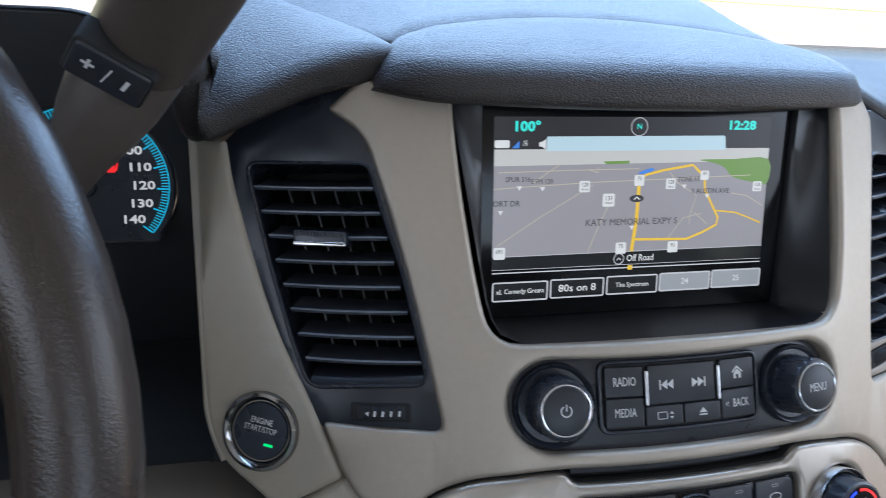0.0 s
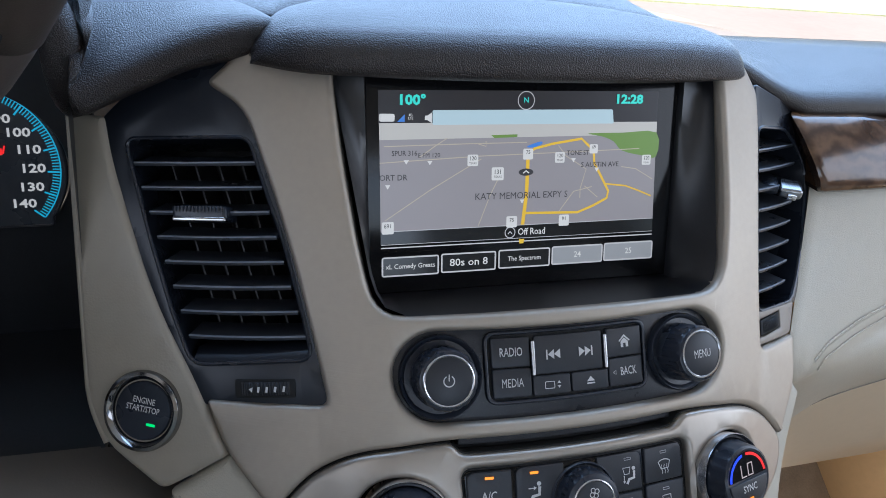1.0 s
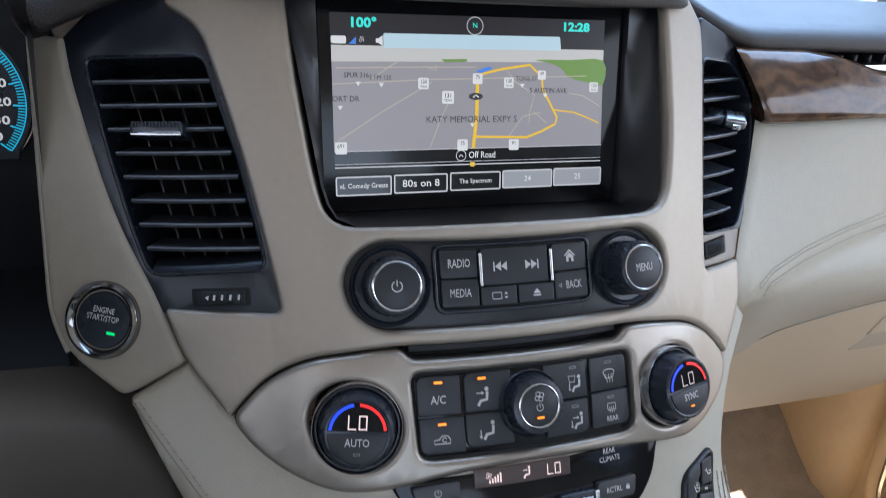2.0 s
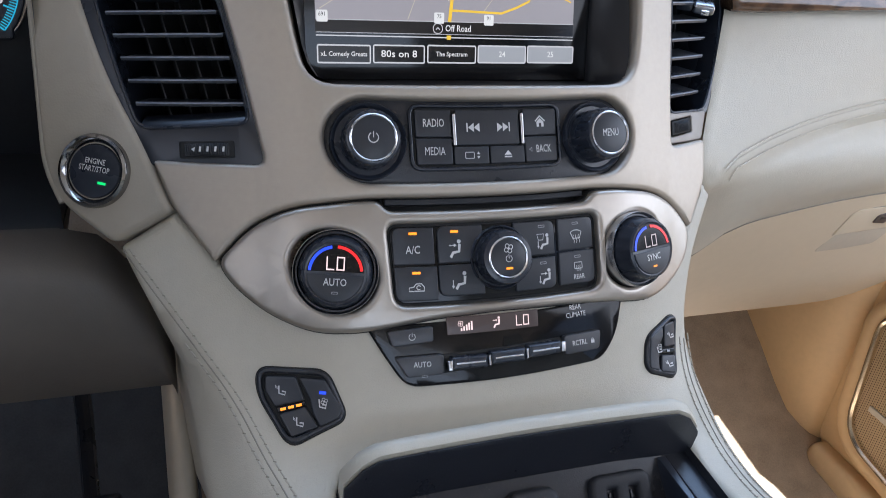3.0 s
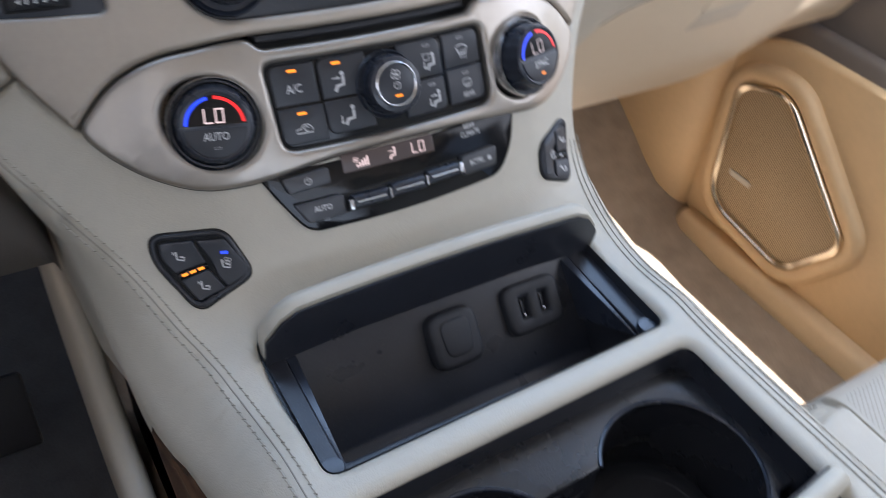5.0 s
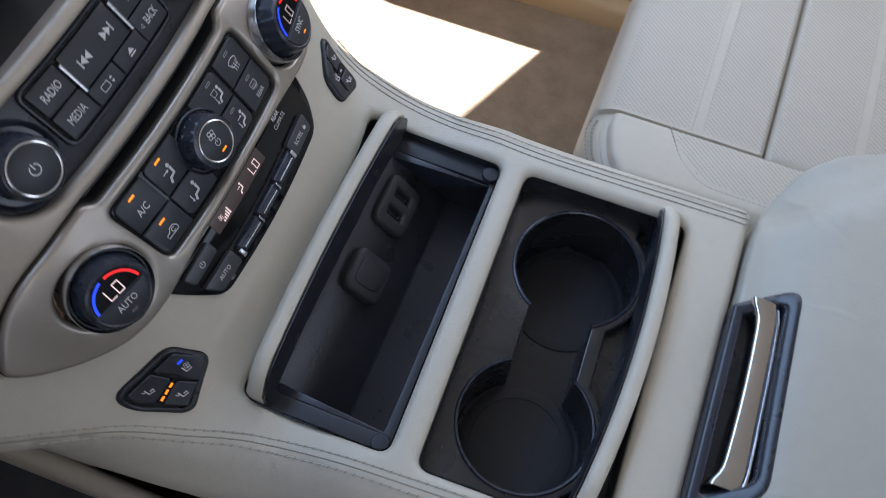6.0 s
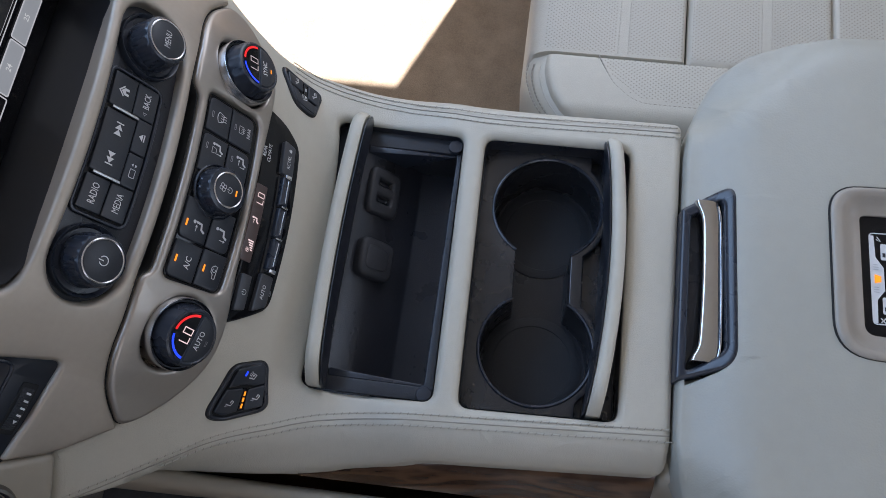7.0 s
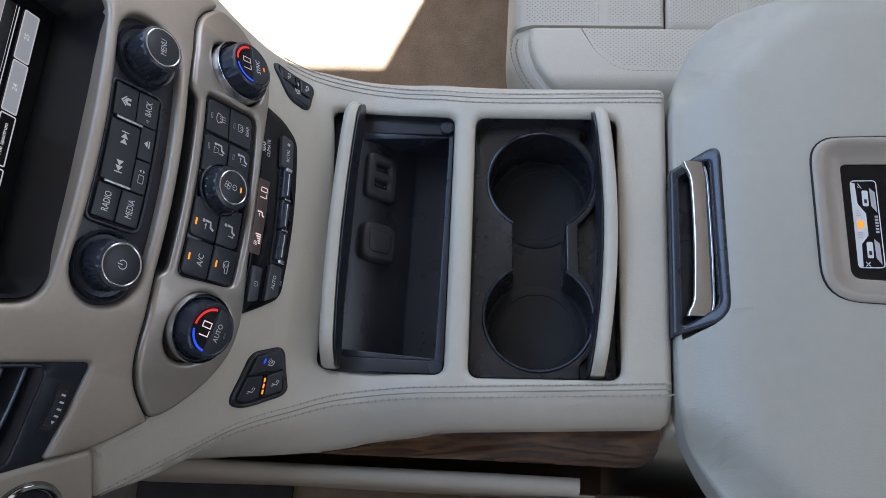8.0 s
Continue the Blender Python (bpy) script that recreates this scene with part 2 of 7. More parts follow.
def thing(name, where, label, category, group="", kind=""):
    ob = new(name)
    ob.location = where
    ob.empty_display_size = 0.02
    WORLD_POSE[ob.name] = Matrix.Translation(where)
    return tagged(ob, label, category, group, kind)


def part(name, bm, material, parent=None, label="", sharp=38, at=None, flip=True):
    if flip:
        bmesh.ops.recalc_face_normals(bm, faces=bm.faces)
    me = bpy.data.meshes.new(name)
    bm.to_mesh(me)
    bm.free()
    me.materials.append(material)
    for p in me.polygons:
        p.use_smooth = True
    me.set_sharp_from_angle(angle=radians(sharp))
    ob = new(name, me)
    m = at or Matrix()
    WORLD_POSE[ob.name] = m.copy()
    ob.matrix_basis = m
    if parent:
        ob.parent = parent
        ob.matrix_parent_inverse = WORLD_POSE[parent.name].inverted()
    if label:
        ob["label"] = label
    return ob


def setting(name, bm, material, label, category, sharp=38):
    return tagged(part(name, bm, material, None, "", sharp), label, category, "", "structure")


def fillet(points, radius, steps=5):
    """A closed outline with rounded corners; radius is one number or one for each corner."""
    out, n = [], len(points)
    for i, p in enumerate(points):
        p, a, b = Vector(p), Vector(points[i - 1]), Vector(points[(i + 1) % n])
        r = radius[i] if isinstance(radius, (list, tuple)) else radius
        u, w = (a - p), (b - p)
        r = min(r, u.length * 0.48, w.length * 0.48)
        if r <= 1e-6:
            out.append(p)
            continue
        s, e = p + u.normalized() * r, p + w.normalized() * r
        for k in range(steps + 1):
            f = k / steps
            out.append(s * (1 - f) ** 2 + p * 2 * f * (1 - f) + e * f * f)
    return out


def spline(points, steps=6, closed=True):
    pts, out, n = [Vector(p) for p in points], [], len(points)
    for i in range(n if closed else n - 1):
        a, b = pts[i], pts[(i + 1) % n]
        z = pts[i - 1] if closed or i else a
        c = pts[(i + 2) % n] if closed or i + 2 < n else b
        for k in range(steps):
            f = k / steps
            out.append(0.5 * (2 * a + (b - z) * f + (2 * z - 5 * a + 4 * b - c) * f * f + (3 * a - z - 3 * b + c) * f ** 3))
    return out if closed else out + [pts[-1]]


def circle(cx, cy, rx, ry=None, steps=40):
    ry = ry or rx
    return [Vector((cx + rx * math.cos(2 * math.pi * k / steps), cy + ry * math.sin(2 * math.pi * k / steps))) for k in range(steps)]


def area(loop):
    return 0.5 * sum(loop[i - 1].x * loop[i].y - loop[i].x * loop[i - 1].y for i in range(len(loop)))


def inset(loop, d):
    """The loop moved d to its left."""
    out, n = [], len(loop)
    for i in range(n):
        e1, e2 = (loop[i] - loop[i - 1]), (loop[(i + 1) % n] - loop[i])
        e1 = e1.normalized() if e1.length > 1e-9 else e2.normalized()
        e2 = e2.normalized() if e2.length > 1e-9 else e1
        n1, n2 = Vector((-e1.y, e1.x)), Vector((-e2.y, e2.x))
        m = n1 + n2
        m = m.normalized() if m.length > 1e-6 else n1
        out.append(loop[i] + m * (d / max(0.45, m.dot(n1))))
    return out


def clean(points):
    out = []
    for p in points:
        p = Vector((p[0], p[1]))
        if not out or (p - out[-1]).length > 1e-5:
            out.append(p)
    if (out[0] - out[-1]).length < 1e-5:
        out.pop()
    return out


def plate(outer, n0, n1, r=0.001, holes=(), mapped=None, cut=0.0, arc=3, back=True, cut_y=0.0, hole_r=None):
    """A plate with rounded rims, from n0 to n1, laid through mapped(x, v, n)."""
    bm = bmesh.new()
    loops = [clean(outer)] + [clean(h) for h in holes]
    loops = [lp if (area(lp) > 0) == (i == 0) else lp[::-1] for i, lp in enumerate(loops)]
    tops, bottoms = [], []
    for i, lp in enumerate(loops):
        r = r if i == 0 or hole_r is None else hole_r
        rings = [(0.0, n0), (0.0, n1 - r)] + [(r * (1 - math.cos(k / arc * math.pi / 2)), n1 - r + r * math.sin(k / arc * math.pi / 2)) for k in range(1, arc + 1)]
        if r <= 0:
            rings = [(0.0, n0), (0.0, n1)]
        rows = [[bm.verts.new((p.x, p.y, h)) for p in (inset(lp, d) if d else lp)] for d, h in rings]
        for a, b in zip(rows, rows[1:]):
            for i in range(len(lp)):
                bm.faces.new((a[i - 1], a[i], b[i], b[i - 1]))
        tops.append(rows[-1])
        bottoms.append(rows[0])
    for group in (tops, bottoms) if back else (tops,):
        edges = []
        for row in group:
            for i in range(len(row)):
                e = bm.edges.get((row[i - 1], row[i]))
                edges.append(e)
        bmesh.ops.triangle_fill(bm, use_beauty=True, use_dissolve=False, edges=edges)
    for axis, step in ((0, cut), (1, cut_y)):
        if step:
            lo, hi = min(v.co[axis] for v in bm.verts), max(v.co[axis] for v in bm.verts)
            k = math.ceil(lo / step)
            no = (1, 0, 0) if axis == 0 else (0, 1, 0)
            while k * step < hi - 1e-4:
                if k * step > lo + 1e-4:
                    bmesh.ops.bisect_plane(bm, geom=bm.verts[:] + bm.edges[:] + bm.faces[:], dist=1e-6, plane_co=(k * step * no[0], k * step * no[1], 0), plane_no=no)
                k += 1
    bmesh.ops.recalc_face_normals(bm, faces=bm.faces)
    if mapped:
        for v in bm.verts:
            v.co = mapped(*v.co)
    return bm


def grid(rows, closed_u=False, caps=False):
    """A skin through rows of points."""
    bm = bmesh.new()
    vs = [[bm.verts.new(p) for p in row] for row in rows]
    for a, b in zip(vs, vs[1:]):
        n = len(a)
        for i in range(n if closed_u else n - 1):
            bm.faces.new((a[i], a[(i + 1) % n], b[(i + 1) % n], b[i]))
    if caps:
        bm.faces.new(vs[0])
        bm.faces.new(vs[-1][::-1])
    return bm


def lathe(profile, seg=40, ribs=0.0, rib_rows=(), arc_seg=0):
    bm = bmesh.new()
    rows = []
    for j, (r, h) in enumerate(profile):
        if r < 1e-7:
            rows.append([bm.verts.new((0, 0, h))])
        else:
            rows.append([bm.verts.new(((r - (ribs if j in rib_rows and k % 4 < 1 else 0)) * math.cos(2 * math.pi * k / seg),
                                       (r - (ribs if j in rib_rows and k % 4 < 1 else 0)) * math.sin(2 * math.pi * k / seg), h)) for k in range(seg)])
    for a, b in zip(rows, rows[1:]):
        for k in range(seg):
            q = (k + 1) % seg
            if len(a) == 1 and len(b) > 1:
                bm.faces.new((a[0], b[k], b[q]))
            elif len(b) == 1 and len(a) > 1:
                bm.faces.new((a[k], a[q], b[0]))
            elif len(a) > 1:
                bm.faces.new((a[k], a[q], b[q], b[k]))
    return bm


def tube(path, radius, seg=8, closed=False):
    """A round bar along a path of points; radius is one number or one for each point."""
    pts, rows, n = [Vector(p) for p in path], [], len(path)
    up = Vector((0.13, 0.31, 0.94))
    for i, p in enumerate(pts):
        t = (pts[(i + 1) % n] - pts[i - 1]) if closed or 0 < i < n - 1 else (pts[1] - pts[0] if i == 0 else pts[-1] - pts[-2])
        t.normalize()
        a = (up - t * up.dot(t))
        a = a.normalized() if a.length > 1e-4 else t.orthogonal().normalized()
        up = a
        b = t.cross(a)
        r = radius[i] if isinstance(radius, (list, tuple)) else radius
        rows.append([p + a * r * math.cos(2 * math.pi * k / seg) + b * r * math.sin(2 * math.pi * k / seg) for k in range(seg)])
    if closed:
        rows.append(rows[0])
    bm = grid(rows, closed_u=True, caps=not closed)
    bmesh.ops.remove_doubles(bm, verts=bm.verts, dist=1e-6)
    return bm


def rbox(sx, sy, sz, r, seg=3, at=(0, 0, 0)):
    """A box of that size with rounded edges."""
    bm = bmesh.new()
    bmesh.ops.create_cube(bm, size=1.0, matrix=Matrix.Translation(at) @ Matrix.Diagonal((sx, sy, sz, 1)))
    bmesh.ops.bevel(bm, geom=bm.edges[:], offset=r, segments=seg, profile=0.5, affect="EDGES")
    return bm


def block(corners, r, seg=3):
    """A rounded box through eight corners: four below, four above, each ring counter-clockwise."""
    bm = bmesh.new()
    v = [bm.verts.new(c) for c in corners]
    for f in ((3, 2, 1, 0), (4, 5, 6, 7), (0, 1, 5, 4), (1, 2, 6, 5), (2, 3, 7, 6), (3, 0, 4, 7)):
        bm.faces.new([v[i] for i in f])
    bmesh.ops.bevel(bm, geom=bm.edges[:], offset=r, segments=seg, profile=0.5, affect="EDGES")
    return bm


def ribbon(points, width, lift=0.0, closed=False):
    """A flat stroke along points in the plane."""
    pts = [Vector(p) for p in points]
    bm, rows, n = bmesh.new(), [], len(pts)
    for i, p in enumerate(pts):
        t = (pts[(i + 1) % n] - pts[i - 1]) if closed or 0 < i < n - 1 else (pts[1] - pts[0] if i == 0 else pts[-1] - pts[-2])
        t = t.normalized() if t.length > 1e-9 else Vector((1, 0))
        o = Vector((-t.y, t.x)) * width / 2
        rows.append((bm.verts.new((p.x + o.x, p.y + o.y, lift)), bm.verts.new((p.x - o.x, p.y - o.y, lift))))
    for i in range(n if closed else n - 1):
        a, b = rows[i], rows[(i + 1) % n]
        bm.faces.new((a[0], a[1], b[1], b[0]))
    return bm


def flat(points, lift=0.0):
    bm = bmesh.new()
    pts = clean(points)
    if area(pts) < 0:
        pts = pts[::-1]
    vs = [bm.verts.new((p.x, p.y, lift)) for p in pts]
    bmesh.ops.triangle_fill(bm, use_beauty=True, use_dissolve=False, edges=[bm.edges.new((vs[i - 1], vs[i])) for i in range(len(vs))])
    for f in bm.faces:
        f.normal_update()
        if f.normal.z < 0:
            f.normal_flip()
    return bm


def join(*meshes):
    out = meshes[0]
    for bm in meshes[1:]:
        me = bpy.data.meshes.new("joined")
        bm.to_mesh(me)
        bm.free()
        out.from_mesh(me)
        bpy.data.meshes.remove(me)
    return out


def rect(x0, y0, x1, y1):
    return [(x0, y0), (x1, y0), (x1, y1), (x0, y1)]


def rrect(x0, y0, x1, y1, r, steps=4):
    return fillet(rect(x0, y0, x1, y1), r, steps)


def arc_points(cx, cy, r, a0, a1, steps=14):
    return [Vector((cx + r * math.cos(radians(a0 + (a1 - a0) * k / steps)), cy + r * math.sin(radians(a0 + (a1 - a0) * k / steps)))) for k in range(steps + 1)]


def lettering(words, size, squeeze=0.85, bold=0.0):
    """The words as a flat bmesh round the origin."""
    cu = bpy.data.curves.new("lettering", "FONT")
    cu.body, cu.size, cu.align_x, cu.align_y, cu.offset, cu.resolution_u = words, size, "CENTER", "CENTER", bold or (0.0 if "M" in words else size * 0.008), 2
    cu.space_line = 0.85
    ob = new("lettering", cu)
    me = bpy.data.meshes.new_from_object(ob)
    bm = bmesh.new()
    bm.from_mesh(me)
    bmesh.ops.scale(bm, vec=(squeeze, 1, 1), verts=bm.verts)
    bpy.data.objects.remove(ob)
    bpy.data.curves.remove(cu)
    bpy.data.meshes.remove(me)
    return bm


def moved(bm, x=0.0, y=0.0, z=0.0, turn=0.0, scale=1.0):
    bm.transform(Matrix.Translation((x, y, z)) @ pose(0, 0, 0, 0, 0, turn) @ Matrix.Scale(scale, 4))
    return bm


# the face of the centre stack: leaning back, bowed to the sides, and bending into the level console
def stack_base(x, v):
    s = -v
    if s <= 0.172:
        y, z = 0.018 - 0.5 * s, 0.594 - 0.866 * s
    elif s <= 0.2244:
        a = radians(60) - (s - 0.172) / 0.05
        y, z = -0.068 - 0.05 * (math.sin(radians(60)) - math.sin(a)), 0.445 - 0.05 * (math.cos(a) - 0.5)
    else:
        y, z = -0.1113 - (s - 0.2244), 0.42 + 0.009 * smooth(0.230, 0.285, s)
    f = min(1.0, max(0.0, (0.2244 - s) / 0.07))
    g = min(1.0, max(0.0, (abs(x) - 0.080) / 0.060))
    bow = 1.3 * x * x * (0.60 + 0.40 * g * g * (3 - 2 * g))
    return Vector((x, y + bow * f * f * (3 - 2 * f), z))


def stack_axes(x, v):
    d = 0.0005
    u = (stack_base(x + d, v) - stack_base(x - d, v)).normalized()
    w = (stack_base(x, v + d) - stack_base(x, v - d)).normalized()
    n = u.cross(w).normalized()
    return u, n.cross(u), n


def on_stack(x, v, n):
    return stack_base(x, v) + stack_axes(x, v)[2] * n


def sz(z):
    return (z - 0.594) / 0.866


def sy(y):
    return y - 0.1131


def stack_pose(x, v, n=0.0):
    u, w, k = stack_axes(x, v)
    m = Matrix((u, w, k)).transposed().to_4x4()
    m.translation = stack_base(x, v) + k * n
    return m


def pz(points):
    """Outline points given by x and height, on the stack."""
    return [(x, sz(z)) for x, z in points]


def stitches(parent, path, gap=0.0050, length=0.0036, radius=0.00042, thread=None, slant=0.0, marks=False):
    """A row of thread stitches along a path, as one seam; slant turns each stitch a little out of the row."""
    pts = [Vector(p) for p in path]
    bm, holes, need, total = None, None, 0.0, 0.0
    for a, b in zip(pts, pts[1:]):
        seg = (b - a).length
        while need <= total + seg:
            f = (need - total) / seg
            c = a + (b - a) * f
            d = (b - a).normalized() * length / 2
            d = d + Vector((-d.y, d.x, 0)) * slant
            st = tube([c - d, c - d * 0.5 + Vector((0, 0, radius * 0.5)), c + d * 0.5 + Vector((0, 0, radius * 0.5)), c + d], radius, 5)
            bm = join(bm, st) if bm else st
            if marks:
                # the slanting needle hole after each stitch
                way = (b - a).normalized()
                side = Vector((-way.y, way.x, 0)) * 0.00075
                h = c + way * gap / 2
                st = tube([h - side - way * 0.0006 + Vector((0, 0, 0.0001)), h + Vector((0, 0, 0.0002)), h + side + way * 0.0006 + Vector((0, 0, 0.0001))], 0.00034, 5)
                holes = join(holes, st) if holes else st
            need += gap
        total += seg
    if holes:
        tagged(part("needle_punching", holes, HOLE, parent, "dark slanting needle holes"), kind="stuff")
    return part("stitching", bm, thread or STITCH, parent, "row of pale stitches" if thread is PALE_THREAD else "row of taupe stitches")


def smooth(a, b, x):
    f = min(1.0, max(0.0, (x - a) / (b - a)))
    return f * f * (3 - 2 * f)


# ---- centre stack ----
TRIM_LEFT = [(-0.118, 0.730), (-0.150, 0.730), (-0.178, 0.7035), (-0.1605, 0.695), (-0.149, 0.661), (-0.140, 0.627), (-0.1313, 0.5857), (-0.1275, 0.5665), (-0.186, 0.562),
             (-0.1775, 0.540), (-0.1570, 0.5165), (-0.139, 0.536), (-0.115, 0.549), (-0.085, 0.554), (-0.0655, 0.555)]
TRIM_RIGHT = [(0.0655, 0.555), (0.085, 0.554), (0.113, 0.549), (0.135, 0.537), (0.1525, 0.519), (0.172, 0.543), (0.1743, 0.5675), (0.1385, 0.5685),
              (0.1405, 0.595), (0.1454, 0.634), (0.1527, 0.6864), (0.153, 0.705), (0.135, 0.730), (0.1165, 0.730)]
SCREEN_EDGE = [(0.1165, 0.690), (0.1135, 0.645), (0.104, 0.6095), (0.0, 0.611), (-0.103, 0.6095), (-0.1089, 0.635), (-0.1149, 0.680)]
EDGE_ROUND = [0.02, 0.02, 0.018, 0.03, 0.014, 0.02, 0.02]
KNOB_V = sz(0.5826)
RADIO_HOLE = arc_points(-0.0725, KNOB_V, 0.0238, 90, 270, 16) + arc_points(0.0760, KNOB_V, 0.0238, -90, 90, 16)


def centre_trim():
    base = thing("centre_trim", (0, 0.02, 0.60), "champagne brushed-metal trim framing the dashboard screen and radio", "dashboard trim")
    outline = fillet(pz(TRIM_LEFT + TRIM_RIGHT + SCREEN_EDGE), [0, 0, 0.004, 0.02, 0.02, 0.02, 0.02, 0.006, 0.003, 0.01, 0.002, 0.02, 0.02, 0.02, 0, 0, 0.02, 0.02, 0.02, 0.002, 0.01, 0.004, 0.005, 0.02, 0.02, 0.01, 0.005, 0, 0] + EDGE_ROUND)
    part("face", plate(outline, -0.012, 0.004, 0.0032, [RADIO_HOLE], on_stack, cut=0.012, arc=4, cut_y=0.03), SILVER, base, "champagne brushed metal", 50)
    slot = plate(rrect(-0.066, sz(0.5490), 0.066, sz(0.5555), 0.001), -0.03, -0.010, 0.0005, mapped=on_stack, cut=0.02)
    part("slot_lining", slot, GAP, base, "dark disc slot")
    lip = plate(fillet(pz([(-0.064, 0.5545), (0.064, 0.5545), (0.064, 0.5515), (-0.064, 0.5515)]), 0.0004), -0.02, -0.004, 0.0004, mapped=on_stack, cut=0.02)
    part("slot_bristles", lip, RUBBER, base, "ribbed dark slot flap")
    return base


centre_trim()
backing = plate(pz([(-0.24, 0.50), (0.22, 0.50), (0.215, 0.73), (-0.235, 0.73)]), -0.10, -0.085, 0.001, mapped=on_stack, cut=0.02)
setting("dashboard_backing", backing, GAP, "dark plastic carrier behind the dashboard trim", "dashboard")

# ---- the screen ----
SCREEN_O = Vector((-0.0925, 0.1065, 0.7065))
SCREEN_DOWN, SCREEN_N = Vector((0, -0.2866, -0.958)), Vector((0, -0.958, 0.2866))


def on_screen(u, v, n=0.0):
    """u to the right, v downwards, in metres from the picture's upper left corner."""
    return SCREEN_O + Vector((u, 0, 0)) + SCREEN_DOWN * v + SCREEN_N * n


SCREEN_POSE = Matrix.Translation(SCREEN_O) @ Matrix(((1, 0, 0), -SCREEN_DOWN, SCREEN_N)).transposed().to_4x4()


def display():
    base = thing("dashboard_display", on_screen(0.088, 0.11), "lit colour navigation display in a black surround", "car display")
    n_side = 14

    def sides(corner_points):
        out = []
        for i in range(4):
            a, b = corner_points[i], corner_points[(i + 1) % 4]
            out += [a + (b - a) * (k / n_side) for k in range(n_side)]
        return out
    outer2 = sides([Vector((-0.1200, sz(0.7330))), Vector((-0.1020, sz(0.6095))), Vector((0.1045, sz(0.6095))), Vector((0.1165, sz(0.7330)))])
    bulge = []
    for p in outer2:
        q = Vector(p)
        # the lower corners of the opening are rounded
        for cx, sgn in ((-0.1020, 1), (0.1045, -1)):
            d = Vector((abs(q.x - cx), q.y - sz(0.6095)))
            if d.x + d.y < 0.016 and d.y >= -1e-6:
                f = 1 - (d.x + d.y) / 0.016
                q += Vector((sgn, 1)) * 0.0042 * f
        bulge.append(q)
    ring0 = [on_stack(p.x, p.y, -0.001) for p in bulge]
    ring1 = [on_stack(p.x * 0.992, p.y + 0.0008, -0.008) for p in bulge]
    inner = sides([Vector((-0.0075, -0.012)), Vector((-0.0050, 0.1135)), Vector((0.1860, 0.1135)), Vector((0.1880, -0.012))])
    ring2 = [on_screen(p.x, p.y, 0.004) for p in inner]
    ring3 = [on_screen(p.x * 0.99 + 0.0008, p.y * 0.99 + 0.0004, 0.0015) for p in inner]
    ring4 = [on_screen(p.x * 0.99 + 0.0008, p.y * 0.99 + 0.0004, -0.004) for p in inner]
    mid = [a * 0.35 + b * 0.65 for a, b in zip(ring1, ring2)]
    part("recess", grid([ring0, ring1, mid, ring2, ring3, ring4], closed_u=True), RECESS, base, "black satin recess around the glass", 60)
    gl = plate([(-0.0065, 0.0105), (0.187, 0.0105), (0.1855, -0.1125), (-0.0045, -0.1125)], -0.004, 0.0, 0.0008)
    part("glass", gl, PIANO, base, "black glossy screen border", at=SCREEN_POSE)
    k = 0.001

    def lit(name, bm, material, label=""):
        return part(name, bm, material, base, label, at=SCREEN_POSE, flip=False)

    def mm(points):
        return [(x * k, -y * k) for x, y in points]

    def words(text, x, y, height, material, squeeze=0.9, turn=0, bold=0.0, lift=0.0007):
        lit("lettering", moved(lettering(text, height * k, squeeze, bold), x * k, -y * k, lift, turn), material, "words " + text)
    lit("map", flat(mm([(1.5, 18), (173, 17.5), (174, 77), (2, 77.5)]), 0.0003), LCD_MAP, "grey road map with yellow roads")
    lit("status_bar", flat(mm([(1, 0.5), (173, -0.3), (173, 17.6), (1, 18.5)]), 0.0002), LCD_BAR, "dark status bar")
    lit("horizon", join(flat(mm([(1.4, 18), (173, 17.5), (173, 23.5), (1.5, 25.5)]), 0.0004), ribbon(mm([(1.5, 26.2), (173, 24.2)]), 0.0016, 0.00035)), LCD_LAND, "pale hazy horizon")
    lit("sky_tab", flat(fillet(mm([(31.4, 11), (142.4, 10.3), (143.4, 18.5), (31.4, 19)]), 0.001), 0.0005), LCD_SKY, "pale blue sky tab")
    lit("park", flat(spline(mm([(127, 24.2), (150, 23.9), (172.9, 23.9), (173.6, 38.4), (164, 37.6), (150, 34.5), (144, 29), (136, 26)]), 3), 0.00045), LCD_GREEN, "green park area")
    lit("pond", flat(spline(mm([(88, 31.5), (93, 29.5), (97, 28.6), (97.5, 30), (92, 32)]), 3), 0.00045), LCD_BLUE, "small blue lake")
    lit("copse", flat(mm([(66, 24.8), (82, 24.4), (82, 26), (68, 26.4)]), 0.00045), LCD_GREEN)
    yellow = join(ribbon(mm([(88.9, 38.5), (88.8, 50), (88.6, 59), (86.7, 76.8)]), 0.0022, 0.0006),
                  ribbon(mm([(89.5, 35), (93, 32.6), (104, 30), (122.8, 27.2), (126, 30), (131, 34), (131.8, 41.6), (136, 48.4), (142, 58.4), (141.2, 62.6), (132, 67), (122, 70.6), (105, 70.2), (88, 69.8)]), 0.0014, 0.00058),
                  ribbon(mm([(139.2, 54), (153.5, 55.6), (162, 58.5), (171.6, 62.3)]), 0.0009, 0.00056))
    lit("main_road", yellow, LCD_ROAD, "yellow main roads")
    lanes = None
